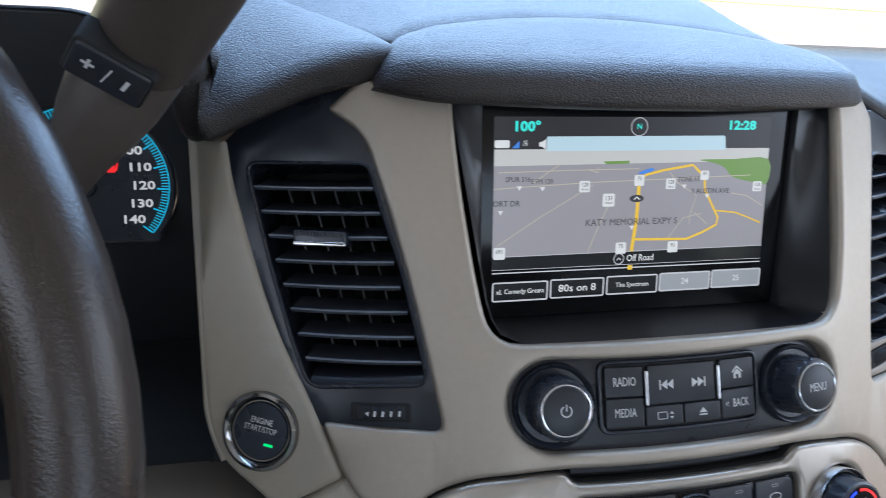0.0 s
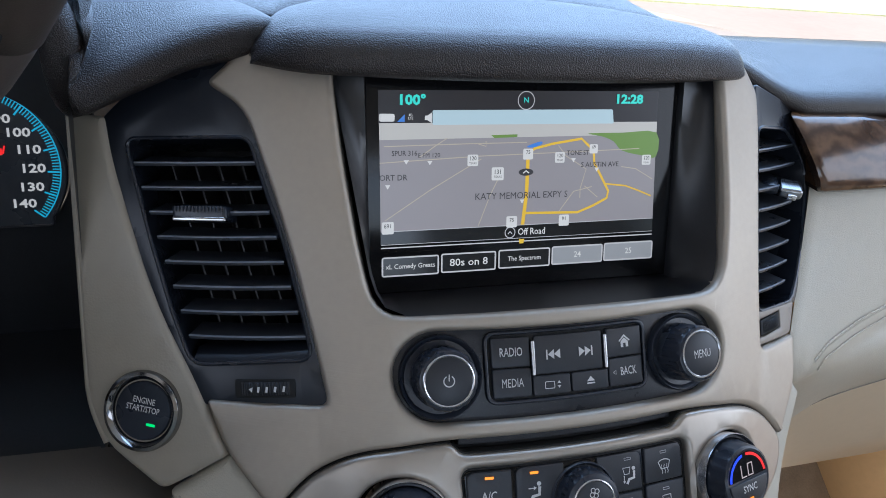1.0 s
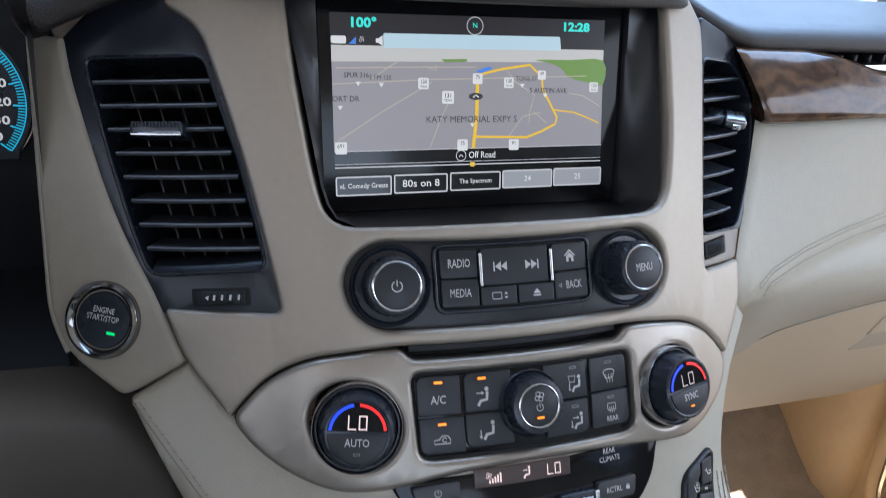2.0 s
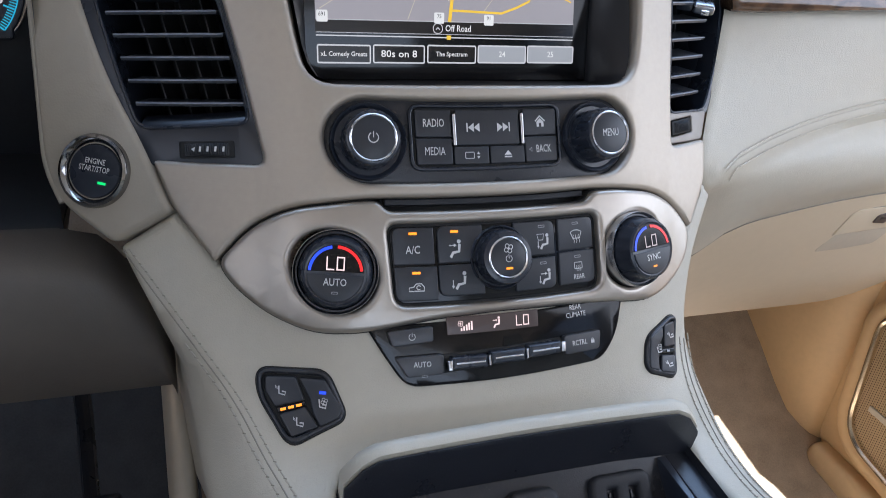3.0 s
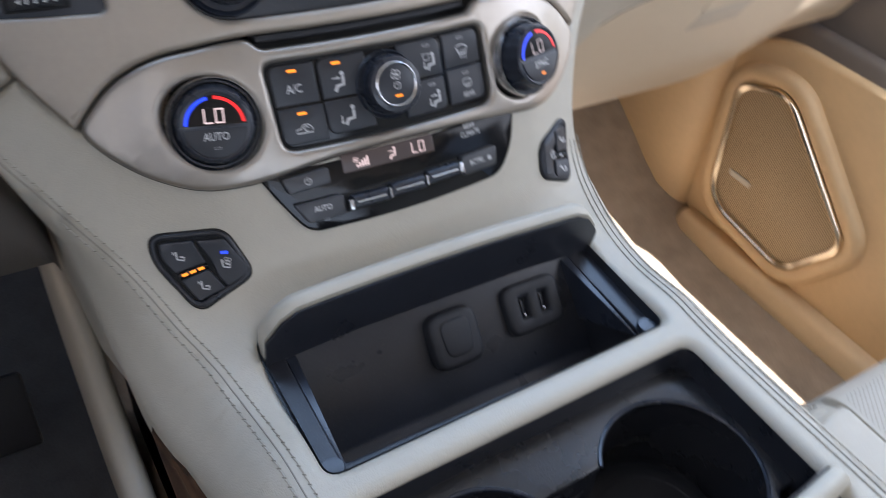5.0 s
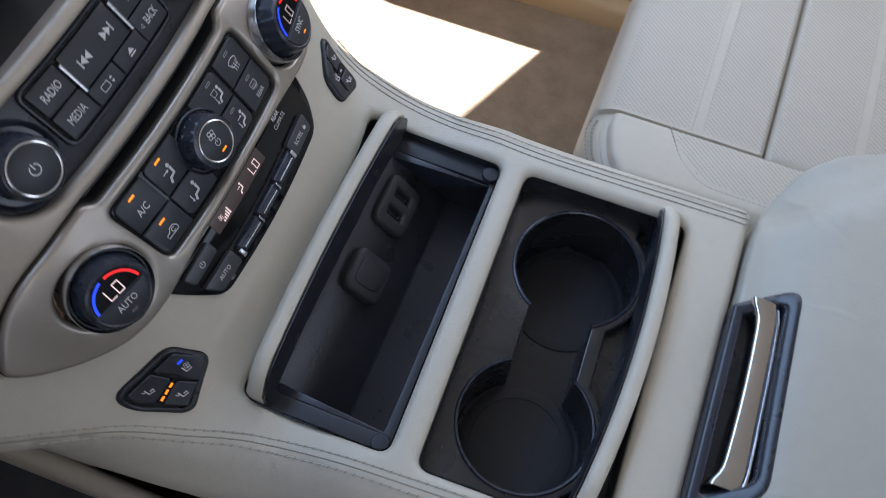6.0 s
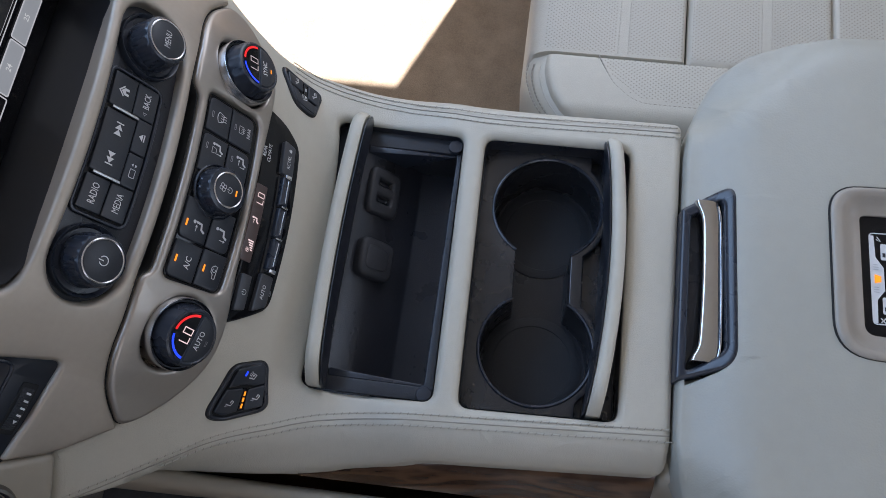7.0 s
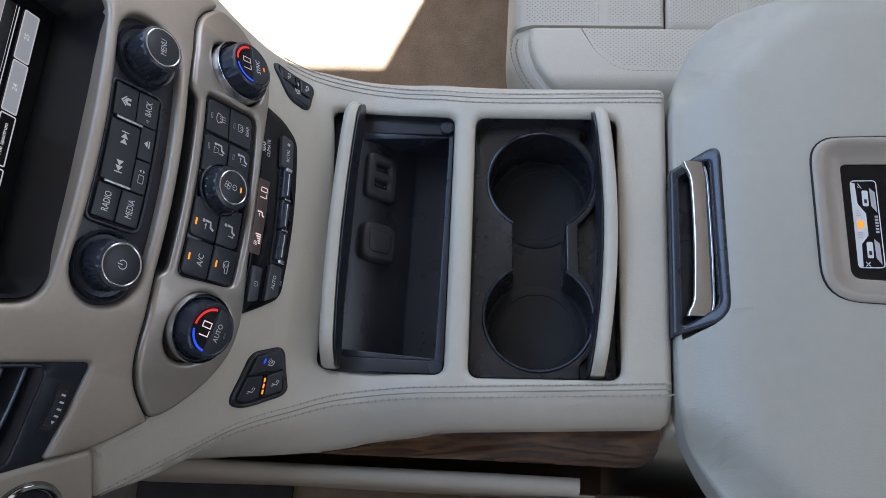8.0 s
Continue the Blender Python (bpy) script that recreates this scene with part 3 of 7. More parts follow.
    for line in ([(4.6, 71), (30, 55), (60.3, 38)], [(59.3, 76), (66, 59), (70.8, 49.5)], [(1.6, 39.4), (60, 36.4), (110, 35), (161.7, 33.4)], [(23.8, 36.8), (33, 30.5), (40, 26.3)],
                 [(123.2, 62), (123.2, 56.5), (126.6, 45), (113, 37), (108, 31)], [(135, 62), (126, 55)], [(4, 30.5), (50, 29.5), (88, 29)], [(110, 69.5), (119, 58), (131, 55.5)], [(150, 44), (160, 45.5), (172, 52)],
                 [(58, 29.5), (63, 31), (63, 28)]):
        b = ribbon(mm(line), 0.0005, 0.0005)
        lanes = join(lanes, b) if lanes else b
    lit("lane", lanes, LCD_LANE, "thin pale lanes")
    for x, y, text, w in ((55.2, 38.7, "120", 6.4), (70.4, 46.6, "131", 7.4), (88.9, 35.7, "75", 6.2), (109.1, 37.9, "120", 6.2), (130.9, 33.2, "69", 5.4), (166.9, 40.2, "120", 6.0), (79.8, 74.6, "75", 6.6), (113.3, 75.0, "91", 6.6), (6, 75.2, "691", 6.8)):
        sign = part("road_sign", moved(flat(rrect(-w / 2 * k, -w / 2 * k, w / 2 * k, w / 2 * k, 0.0009), 0.0), x * k, -y * k, 0.00065), LCD_WHITE, base, "pale route sign", at=SCREEN_POSE, flip=False)
        part("route_number", moved(lettering(text, w * 0.50 * k, 0.9), x * k, (-y + 1.0) * k, 0.0008), LCD_DARK, sign, "", at=SCREEN_POSE, flip=False)
        if text in ("120", "131"):
            part("state_name", moved(lettering("TEXAS", w * 0.24 * k, 0.95), x * k, (-y - 1.7) * k, 0.0008), LCD_DARK, sign, "", at=SCREEN_POSE, flip=False)
    lit("car_marker", moved(flat([(4.6 * k * math.cos(a / 8 * math.pi), 2.1 * k * math.sin(a / 8 * math.pi)) for a in range(16)]), 0.0879, -0.046, 0.0007), LCD_DARK, "dark oval car marker")
    lit("car_arrow", moved(ribbon([(-0.0018, -0.0006), (0, 0.0008), (0.0018, -0.0006)], 0.0007), 0.0879, -0.046, 0.0008), LCD_WHITE)
    for x, y in ((16.5, 39), (30, 39.6), (6, 52.4), (118, 39.5), (133.5, 45.3), (86, 62.8)):
        lit("place_mark", join(flat(mm([(x - 1.5, y - 1), (x + 1.5, y - 1), (x, y + 1.4)]), 0.0006)), LCD_WHITE)
    words("SPUR 316", 15.5, 34.4, 3.9, LCD_DARK, 0.92)
    words("E FM 120", 29.5, 35.6, 3.7, LCD_DARK, 0.92)
    words("ORT DR", 9.2, 47.6, 4.4, LCD_DARK, 0.98)
    words("KATY MEMORIAL EXPY S", 85.9, 59.5, 5.4, LCD_DARK, 0.98)
    words("TONE ST", 120.7, 35.5, 3.9, LCD_DARK, 0.92)
    words("S AUSTIN AVE", 135.5, 42.5, 4.1, LCD_DARK, 0.98)
    words("100°", 19.6, 5.8, 7.4, LCD_CYAN, 1.15, bold=0.00028)
    words("12:28", 152.8, 4.6, 7.0, LCD_CYAN, 1.22, bold=0.00028)
    lit("compass_ring", moved(ribbon(circle(0, 0, 0.005), 0.0005, 0.0, True), 0.0868, -0.0055, 0.0006), LCD_SILVER)
    words("N", 86.8, 5.4, 4.2, LCD_CYAN, 1.0)
    lit("wifi_badge", flat([(x * k, -y * k) for x, y in rrect(1.4, 13, 10, 17.2, 1.2)], 0.0006), LCD_WHITE)
    lit("signal_mark", flat(mm([(11.4, 17.3), (15.6, 13.3), (15.6, 17.3)]), 0.0006), LCD_BLUE)
    words("4G\nLTE", 18.9, 14.6, 2.0, LCD_WHITE, 0.9)
    lit("mute_mark", join(flat(mm([(27, 14), (28.4, 14), (31, 12.3), (31, 18), (28.4, 16.4), (27, 16.4)]), 0.0006)), LCD_WHITE)
    lit("route_bar", flat(mm([(2, 77.3), (173.9, 76.3), (174, 84.1), (2, 84.5)]), 0.00045), LCD_BLACK, "black route bar")
    lit("bar_line", join(ribbon(mm([(2.2, 86.4), (174, 86.2)]), 0.0007, 0.0005), ribbon(mm([(2.2, 77.2), (174, 76.2)]), 0.0004, 0.0006), ribbon(mm([(2.2, 84.6), (174, 84.2)]), 0.0003, 0.0006)), LCD_SILVER)
    words("Off Road", 92.6, 80.8, 5.6, LCD_WHITE, 0.85)
    lit("route_ring", moved(join(ribbon(circle(0, 0, 0.0031), 0.0005, 0.0, True), ribbon([(-0.0013, -0.0008), (0, 0.0006), (0.0013, -0.0008)], 0.0006)), 0.0790, -0.0809, 0.0006), LCD_SILVER)
    lit("road_end", flat(mm([(84.8, 85), (88, 85), (87.6, 87.6), (85, 87.6)]), 0.0007), LCD_ROAD)
    for i, (x0, x1, text, dark) in enumerate(((2.9, 35.4, "xL Comedy Greats", 1), (37.5, 70.2, "80s on 8", 1), (72.5, 104.7, "The Spectrum", 1), (106.6, 139.8, "24", 0), (141.4, 174.6, "25", 0))):
        top = 92.0 - i * 0.35
        key = part("preset_key", moved(flat([(x * k, -y * k) for x, y in rrect(x0, top, x1, top + 10.4, 1.0)]), 0, 0, 0.0004), LCD_BLACK if dark else LCD_GREY, base, "black preset key" if dark else "grey preset key", at=SCREEN_POSE, flip=False)
        part("key_border", moved(ribbon([(x * k, -y * k) for x, y in rrect(x0, top, x1, top + 10.4, 1.0)], 0.0009, 0.0, True), 0, 0, 0.0006), LCD_SILVER, key, at=SCREEN_POSE, flip=False)
        size = {0: 3.9, 1: 6.0, 2: 3.9, 3: 5.0, 4: 5.0}[i]
        part("key_text", moved(lettering(text, size * k, 0.95 if i != 1 else 1.12), (x0 + x1) / 2 * k, -(top + 5.2) * k, 0.0007), LCD_WHITE, key, at=SCREEN_POSE, flip=False)
    return base


display()


# ---- knobs, buttons and their legends ----
def legend(parent, bm, m, lift, material=PAINTED):
    return part("legend", moved(bm, 0, 0, lift), material, parent, at=m, flip=False)


def power_icon(r=0.0026, w=0.0006):
    return join(ribbon(arc_points(0, 0, r, 120, 420, 18), w), ribbon([(0, 0), (0, r * 1.25)], w))


def figure_icon(s=1.0, arrow=True, feet=False, screen=False):
    """A seated figure with air arrows."""
    bm = join(flat(circle(0.0010 * s, 0.0030 * s, 0.0008 * s, steps=12)), ribbon([(0.0012 * s, 0.0020 * s), (0.0010 * s, -0.0008 * s), (-0.0014 * s, -0.0012 * s), (-0.0024 * s, -0.0030 * s)], 0.0011 * s))
    if arrow:
        bm = join(bm, ribbon([(-0.0030 * s, 0.0016 * s), (-0.0010 * s, 0.0016 * s)], 0.0004 * s), flat([(-0.0010 * s, 0.0023 * s), (-0.0010 * s, 0.0009 * s), (0.0001 * s, 0.0016 * s)]))
    if feet:
        bm = join(bm, ribbon([(-0.0036 * s, 0.0006 * s), (-0.0036 * s, -0.0016 * s)], 0.0004 * s), flat([(-0.0043 * s, -0.0016 * s), (-0.0029 * s, -0.0016 * s), (-0.0036 * s, -0.0027 * s)]))
    if screen:
        bm = join(bm, ribbon([(-0.0040 * s, 0.0036 * s), (-0.0006 * s, 0.0036 * s), (-0.0012 * s, 0.0010 * s), (-0.0034 * s, 0.0010 * s)], 0.00035 * s, 0.0, True))
    return bm


def fan_icon(s=1.0):
    bm = flat(circle(0, 0, 0.0003 * s, steps=8))
    for k in range(4):
        bm = join(bm, ribbon(circle(0.0011 * s * math.cos(k * math.pi / 2 + 0.5), 0.0011 * s * math.sin(k * math.pi / 2 + 0.5), 0.0008 * s, steps=12), 0.0003 * s, 0.0, True))
    return bm


def window_icon(s=1.0, round_top=True):
    if round_top:
        shape = arc_points(0, -0.0020 * s, 0.0048 * s, 55, 125, 8) + [Vector((-0.0017 * s, -0.0008 * s)), Vector((0.0017 * s, -0.0008 * s))]
    else:
        shape = [Vector(p) for p in rrect(-0.0027 * s, -0.0012 * s, 0.0027 * s, 0.0026 * s, 0.0006 * s)]
    bm = ribbon(shape, 0.0004 * s, 0.0, True)
    for dx in (-0.0013, 0, 0.0013):
        bm = join(bm, ribbon([((dx + 0.0003 * math.sin(j * 1.6)) * s, (-0.0028 + j * 0.0009) * s) for j in range(5)], 0.0003 * s))
    return bm


def seat_icon(s=1.0, waves=True):
    bm = ribbon([(-0.0014 * s, 0.0030 * s), (-0.0008 * s, -0.0006 * s), (0.0022 * s, -0.0010 * s), (0.0022 * s, 0.0006 * s), (0.0004 * s, 0.0006 * s)], 0.0007 * s)
    if waves:
        for j in range(3):
            bm = join(bm, ribbon([((-0.0030 + j * 0.0007) * s, (0.0030 - j * 0.0004) * s), ((-0.0026 + j * 0.0007) * s, (0.0016 - j * 0.0004) * s)], 0.0003 * s))
    else:
        bm = join(bm, moved(fan_icon(0.9 * s), 0.0012 * s, 0.0022 * s))
    return bm


def key(parent, outline, n0, n1, material=KEY_BLACK, name="button", label="", r=0.0008, m=None):
    if m:
        return part(name, plate(outline, n0, n1, r), material, parent, label, at=m)
    return part(name, plate(outline, n0, n1, r, mapped=on_stack, cut=0.02), material, parent, label)


def round_knob(parent, x, v, n, r_base, r_body, height, face_bm_list, r_face=None, name="knob", ring=DULL_CHROME, base_ring=None):
    """A ribbed turning knob with a bright ring round its face."""
    m = stack_pose(x, v, n)
    r_face = r_face or r_body * 0.80
    if base_ring:
        part("collar", lathe([(r_base, 0), (r_base, 0.003), (r_base - 0.0008, 0.0042), (r_base - 0.0020, 0.0044), (r_base - 0.0024, 0.003), (r_base - 0.0024, 0)], 64), base_ring, parent, "bright ring round the knob", at=m)
    body = part(name, lathe([(r_body + 0.0004, 0.0), (r_body + 0.0004, 0.003), (r_body, 0.0040), (r_body - 0.0002, height - 0.0022), (r_body - 0.0012, height - 0.0006), (r_face + 0.0010, height), (0, height)], 72, 0.0005, (2, 3)), BLACK_SATIN, parent, "ribbed black turning knob", 30, at=m)
    part("rim", lathe([(r_face + 0.0011, height - 0.001), (r_face + 0.0010, height + 0.0004), (r_face + 0.0004, height + 0.0008), (r_face - 0.0002, height + 0.0004), (r_face - 0.0003, height - 0.001)], 64), ring, body, "bright chrome rim", at=m)
    part("cap", lathe([(r_face - 0.0003, height - 0.001), (r_face - 0.0003, height + 0.0002), (r_face - 0.0010, height + 0.0005), (0, height + 0.0006)], 48), KEY_BLACK, body, "dark cap", at=m)
    for bm, mat in face_bm_list:
        part("legend", moved(bm, 0, 0, height + 0.0008), mat, body, at=m, flip=False)
    return body


def radio_panel():
    base = thing("radio_panel", (0, 0.015, 0.58), "black radio control panel with two chrome-rimmed knobs", "radio controls")
    edge = [p * 1.0 for p in RADIO_HOLE]
    part("panel", plate(inset(clean(edge), -0.001), -0.014, -0.0035, 0.001, mapped=on_stack, cut=0.015), BLACK, base, "matt black panel")
    for x in (-0.0716, 0.0730):
        m = stack_pose(x, KNOB_V, -0.0036)
        part("knob_seat", lathe([(0.0220, 0.0), (0.0219, 0.0036), (0.0214, 0.0044), (0.0208, 0.0042), (0.0190, 0.0018), (0, 0.0012)], 64), BLACK_SATIN, base, "black raised seat round the knob", at=m)
    round_knob(base, -0.0712, KNOB_V, -0.0022, 0.017, 0.0158, 0.0186, [(power_icon(0.0027), PAINTED)], 0.0122, "volume_knob")
    round_knob(base, 0.0724, KNOB_V, -0.0022, 0.017, 0.0158, 0.0186, [(lettering("MENU", 0.0064, 0.66), PAINTED)], 0.0122, "menu_knob")
    top, low, mid = sz(0.5990), sz(0.5712), sz(0.5806)
    half = sz(0.5848)
    part("key_surround", plate(rrect(-0.0478, low - 0.0034, 0.0494, top + 0.0034, 0.007), -0.0040, -0.0012, 0.0009, [rrect(-0.0456, low - 0.0012, 0.0472, top + 0.0012, 0.0050)], on_stack, cut=0.02), BLACK_SATIN, base, "satin black key surround")
    part("key_bed", plate(rrect(-0.0456, low - 0.0012, 0.0472, top + 0.0012, 0.0050), -0.0040, -0.0031, 0.0002, [], on_stack, cut=0.02), GAP, base, "dark bed below the keys")
    keys = [(-0.0442, half + 0.0002, -0.0222, top, "RADIO"), (-0.0442, low, -0.0222, half - 0.0002, "MEDIA"), (0.0234, half + 0.0002, 0.0458, top, "home"), (0.0240, low, 0.0458, half - 0.0002, "BACK"),
            (-0.0198, mid + 0.0002, 0.0208, top, "seek"), (-0.0216, low, 0.0004, mid - 0.0002, "screen"), (0.0010, low, 0.0236, mid - 0.0002, "eject")]
    for x0, v0, x1, v1, what in keys:
        ob = key(base, rrect(x0 + 0.0002, v0 + 0.0002, x1 - 0.0002, v1 - 0.0002, 0.0012), -0.0036, -0.0008, r=0.0006)
        m = stack_pose((x0 + x1) / 2, (v0 + v1) / 2, -0.0006)
        lift = 0.0002
        if what in ("RADIO", "MEDIA"):
            legend(ob, lettering(what, 0.0066, 0.64), m, lift)
        elif what == "BACK":
            legend(ob, join(moved(lettering("BACK", 0.0064, 0.62), 0.0012), ribbon([(-0.0068, 0.0012), (-0.0084, 0), (-0.0068, -0.0012)], 0.0004, 0.0, True)), m, lift)
        elif what == "home":
            legend(ob, join(flat([(-0.0036, 0.0006), (0, 0.0040), (0.0036, 0.0006), (0.0030, 0.0001), (0, 0.0028), (-0.0030, 0.0001)]), flat([(-0.0024, 0), (0, 0.0022), (0.0024, 0), (0.0024, -0.0030), (0.0008, -0.0030), (0.0008, -0.0008), (-0.0008, -0.0008), (-0.0008, -0.0030), (-0.0024, -0.0030)])), m, lift)
        elif what == "seek":
            tri = lambda x, s: flat([(x, 0.0026), (x, -0.0026), (x + 0.0036 * s, 0)])
            legend(ob, join(tri(-0.0092, -1), tri(-0.0128 + 0.0072, -1), ribbon([(-0.0134, 0.0026), (-0.0134, -0.0026)], 0.0008)), m, lift)
            legend(ob, join(tri(0.0056, 1), tri(0.0092, 1), ribbon([(0.0134, 0.0026), (0.0134, -0.0026)], 0.0008)), m, lift)
        elif what == "screen":
            legend(ob, join(ribbon(rrect(-0.0042, -0.0018, 0.0012, 0.0018, 0.0006), 0.0004, 0.0, True), flat([(0.0028, 0.0006), (0.0050, 0.0006), (0.0039, 0.0020)]), flat([(0.0028, -0.0006), (0.0050, -0.0006), (0.0039, -0.0020)])), m, lift)
        else:
            legend(ob, join(flat([(-0.0024, -0.0003), (0.0024, -0.0003), (0, 0.0024)]), flat(rect(-0.0024, -0.0018, 0.0024, -0.0010))), m, lift)
    for x in (-0.0210, 0.0221):
        part("light_bar", plate(rrect(x - 0.0010, mid + 0.0002, x + 0.0010, top - 0.0026, 0.0006), -0.0036, 0.0008, 0.0006, mapped=on_stack), DULL_CHROME, base, "bright metal bar")
    return base


radio_panel()

# ---- climate controls ----
TEMP_V, TEMP_X = sz(0.5190), 0.0942
BEZEL = [(-0.1560, 0.5165), (-0.138, 0.535), (-0.115, 0.5478), (-0.085, 0.5528), (-0.0690, 0.5535), (-0.0640, 0.5482), (0.0605, 0.5482), (0.0665, 0.5535), (0.085, 0.5532), (0.113, 0.5480), (0.135, 0.536), (0.1515, 0.5180),
         (0.1460, 0.5020), (0.130, 0.4925), (0.110, 0.4885), (0.084, 0.4925), (0.045, 0.4955), (0.0, 0.4966), (-0.040, 0.4950), (-0.078, 0.4898), (-0.110, 0.4885), (-0.133, 0.4955), (-0.148, 0.5060)]
CLIMATE_HOLE = fillet(pz([(-0.0652, 0.5420), (0.0678, 0.5420), (0.0682, 0.5015), (-0.0632, 0.5015)]), [0.0065, 0.0065, 0.008, 0.008])


def bezel_lift(x, v, n):
    """The climate surround swells round the temperature knobs."""
    k = 0.0
    for cx in (-TEMP_X, TEMP_X):
        d = math.hypot(x - cx, v - TEMP_V)
        k = max(k, math.exp(-(d / 0.034) ** 4))
    return on_stack(x, v, n + (0.0018 * k if n > 0 else 0))


def climate_panel():
    base = thing("climate_panel", (0, -0.015, 0.52), "climate control panel with two large temperature knobs in champagne surround", "climate controls")
    outline = fillet(pz(BEZEL), 0.012, 5)
    holes = [circle(-TEMP_X, TEMP_V, 0.0236, steps=56), circle(TEMP_X, TEMP_V, 0.0236, steps=56), CLIMATE_HOLE]
    part("surround", plate(outline, -0.012, 0.0046, 0.0032, holes, bezel_lift, cut=0.008, arc=5, cut_y=0.010), SATIN, base, "champagne satin surround", 50)
    edge = clean(outline)
    part("joint", plate(inset(edge if area(edge) > 0 else edge[::-1], -0.0007), -0.012, 0.0008, 0.0002, holes[:2], on_stack, cut=0.012, cut_y=0.02), GAP, base, "dark joint round the surround")
    part("panel", plate(inset(clean(CLIMATE_HOLE), -0.0015), -0.014, 0.0014, 0.0006, mapped=on_stack, cut=0.015), PIANO, base, "black key carrier")
    for x in (-TEMP_X, TEMP_X):
        m = stack_pose(x, TEMP_V, 0.001)
        side = "AUTO" if x < 0 else "SYNC"
        part("knob_seat", lathe([(0.0236, -0.006), (0.0235, 0.0088), (0.0231, 0.0097), (0.0226, 0.0090), (0.0222, 0.004), (0, 0.004)], 72), DULL_CHROME, base, "bright ring round the knob", at=m)
        part("knob_well", lathe([(0.0223, 0.0), (0.0221, 0.0074), (0.0210, 0.0074), (0.0204, 0.0043), (0, 0.0043)], 72), BLACK_SATIN, base, at=m)
        kb = part("temperature_knob", lathe([(0.0202, 0.003), (0.0202, 0.0084), (0.0196, 0.0098), (0.0187, 0.0172), (0.0180, 0.0187), (0.0166, 0.0194), (0.0157, 0.0190), (0, 0.0188)], 72, 0.0006, (2, 3)), BLACK_SATIN, base, "ribbed black temperature knob", 30, at=m)
        h = 0.0190
        part("display_window", moved(flat([p for p in arc_points(0, 0, 0.0152, 2, 178, 24)]), 0, 0, h + 0.0001), PIANO, kb, "black display window", at=m, flip=False)
        part("lower_key", moved(plate([p for p in arc_points(0, -0.0006, 0.0152, 181, 359, 24)], 0, 0.0006, 0.0005), 0, 0, h), KEY_BLACK, kb, "dark key", at=m)
        part("blue_arc", ribbon(arc_points(0, 0, 0.0139, 100, 176, 18), 0.0016, h + 0.0004), BLUE, kb, "lit blue arc", at=m, flip=False)
        part("red_arc", ribbon(arc_points(0, 0, 0.0139, 6, 88, 18), 0.0016, h + 0.0004), RED, kb, "lit red arc", at=m, flip=False)
        part("digits", moved(seven_segment("LO", 0.0066), 0, 0.0050, h + 0.0004), DIGIT if x < 0 else DIM_DIGIT, kb, "lit letters LO", at=m, flip=False)
        part("legend", moved(lettering(side, 0.0056, 0.8), 0, -0.0052, h + 0.0009), PAINTED, kb, at=m, flip=False)
        if x > 0:
            part("indicator", moved(flat(rrect(-0.0016, -0.0005, 0.0016, 0.0005, 0.0002)), 0, -0.0108, h + 0.0009), ORANGE, kb, "lit orange light", at=m, flip=False)
        else:
            part("indicator", moved(ribbon(rrect(-0.0016, -0.0005, 0.0016, 0.0005, 0.0002), 0.0002, 0.0, True), 0, -0.0108, h + 0.0009), GREY_PRINT, kb, at=m, flip=False)
    # each key: its rectangle, legend's middle, what it does, its lamp and its one rounded corner
    keys = [(-0.0624, 0.5218, -0.0382, 0.5402, -0.0508, "ac", 1, 3), (-0.0622, 0.5040, -0.0372, 0.5208, -0.0500, "recirculate", 1, 0), (-0.0362, 0.5220, -0.0088, 0.5407, -0.0262, "face", 1, 3), (-0.0364, 0.5055, -0.0088, 0.5211, -0.0250, "feet", 0, 0),
            (0.0108, 0.5226, 0.0378, 0.5405, 0.0292, "screen_feet", 2, 2), (0.0108, 0.5052, 0.0378, 0.5215, 0.0292, "face_feet", 2, 1), (0.0402, 0.5237, 0.0648, 0.5404, 0.0525, "front_defog", 2, 2), (0.0402, 0.5056, 0.0652, 0.5229, 0.0530, "rear_defog", 2, 1)]
    for x0, z0, x1, z1, xc, what, lamp, corner in keys:
        v0, v1 = sz(z0), sz(z1)
        ob = key(base, fillet([(x0, v0), (x1, v0), (x1, v1), (x0, v1)], [0.0050 if k == corner else 0.0009 for k in range(4)]), 0.0004, 0.0030, r=0.0008)
        m = stack_pose(xc, (v0 + v1) / 2, 0.0032)
        icon = {"ac": lambda: moved(lettering("A/C", 0.0064, 0.8), 0, -0.0022), "recirculate": lambda: moved(join(ribbon([(-0.0044, -0.0014), (-0.0044, 0.0006), (-0.0018, 0.0010), (-0.0002, 0.0028), (0.0028, 0.0028), (0.0044, 0.0008), (0.0044, -0.0014)], 0.0006, 0.0, True), ribbon(arc_points(0.0012, 0.0006, 0.0012, 30, 320, 10), 0.0005)), 0, -0.0026),
                "face": lambda: moved(figure_icon(1.5), 0.001, -0.0030), "feet": lambda: moved(figure_icon(1.5, False, True), 0.002, -0.0006), "screen_feet": lambda: moved(figure_icon(1.35, False, True, True), 0.002, -0.0026),
                "face_feet": lambda: moved(figure_icon(1.35, True, True), 0.002, -0.0026), "front_defog": lambda: moved(window_icon(1.4), 0, -0.0018), "rear_defog": lambda: join(moved(window_icon(1.0, False), 0, 0.0004), moved(lettering("REAR", 0.0042, 0.8), 0, -0.0058))}[what]()
        legend(ob, icon, m, 0.0003, PAINTED)
        dy = (v1 - v0) / 2 - 0.0034
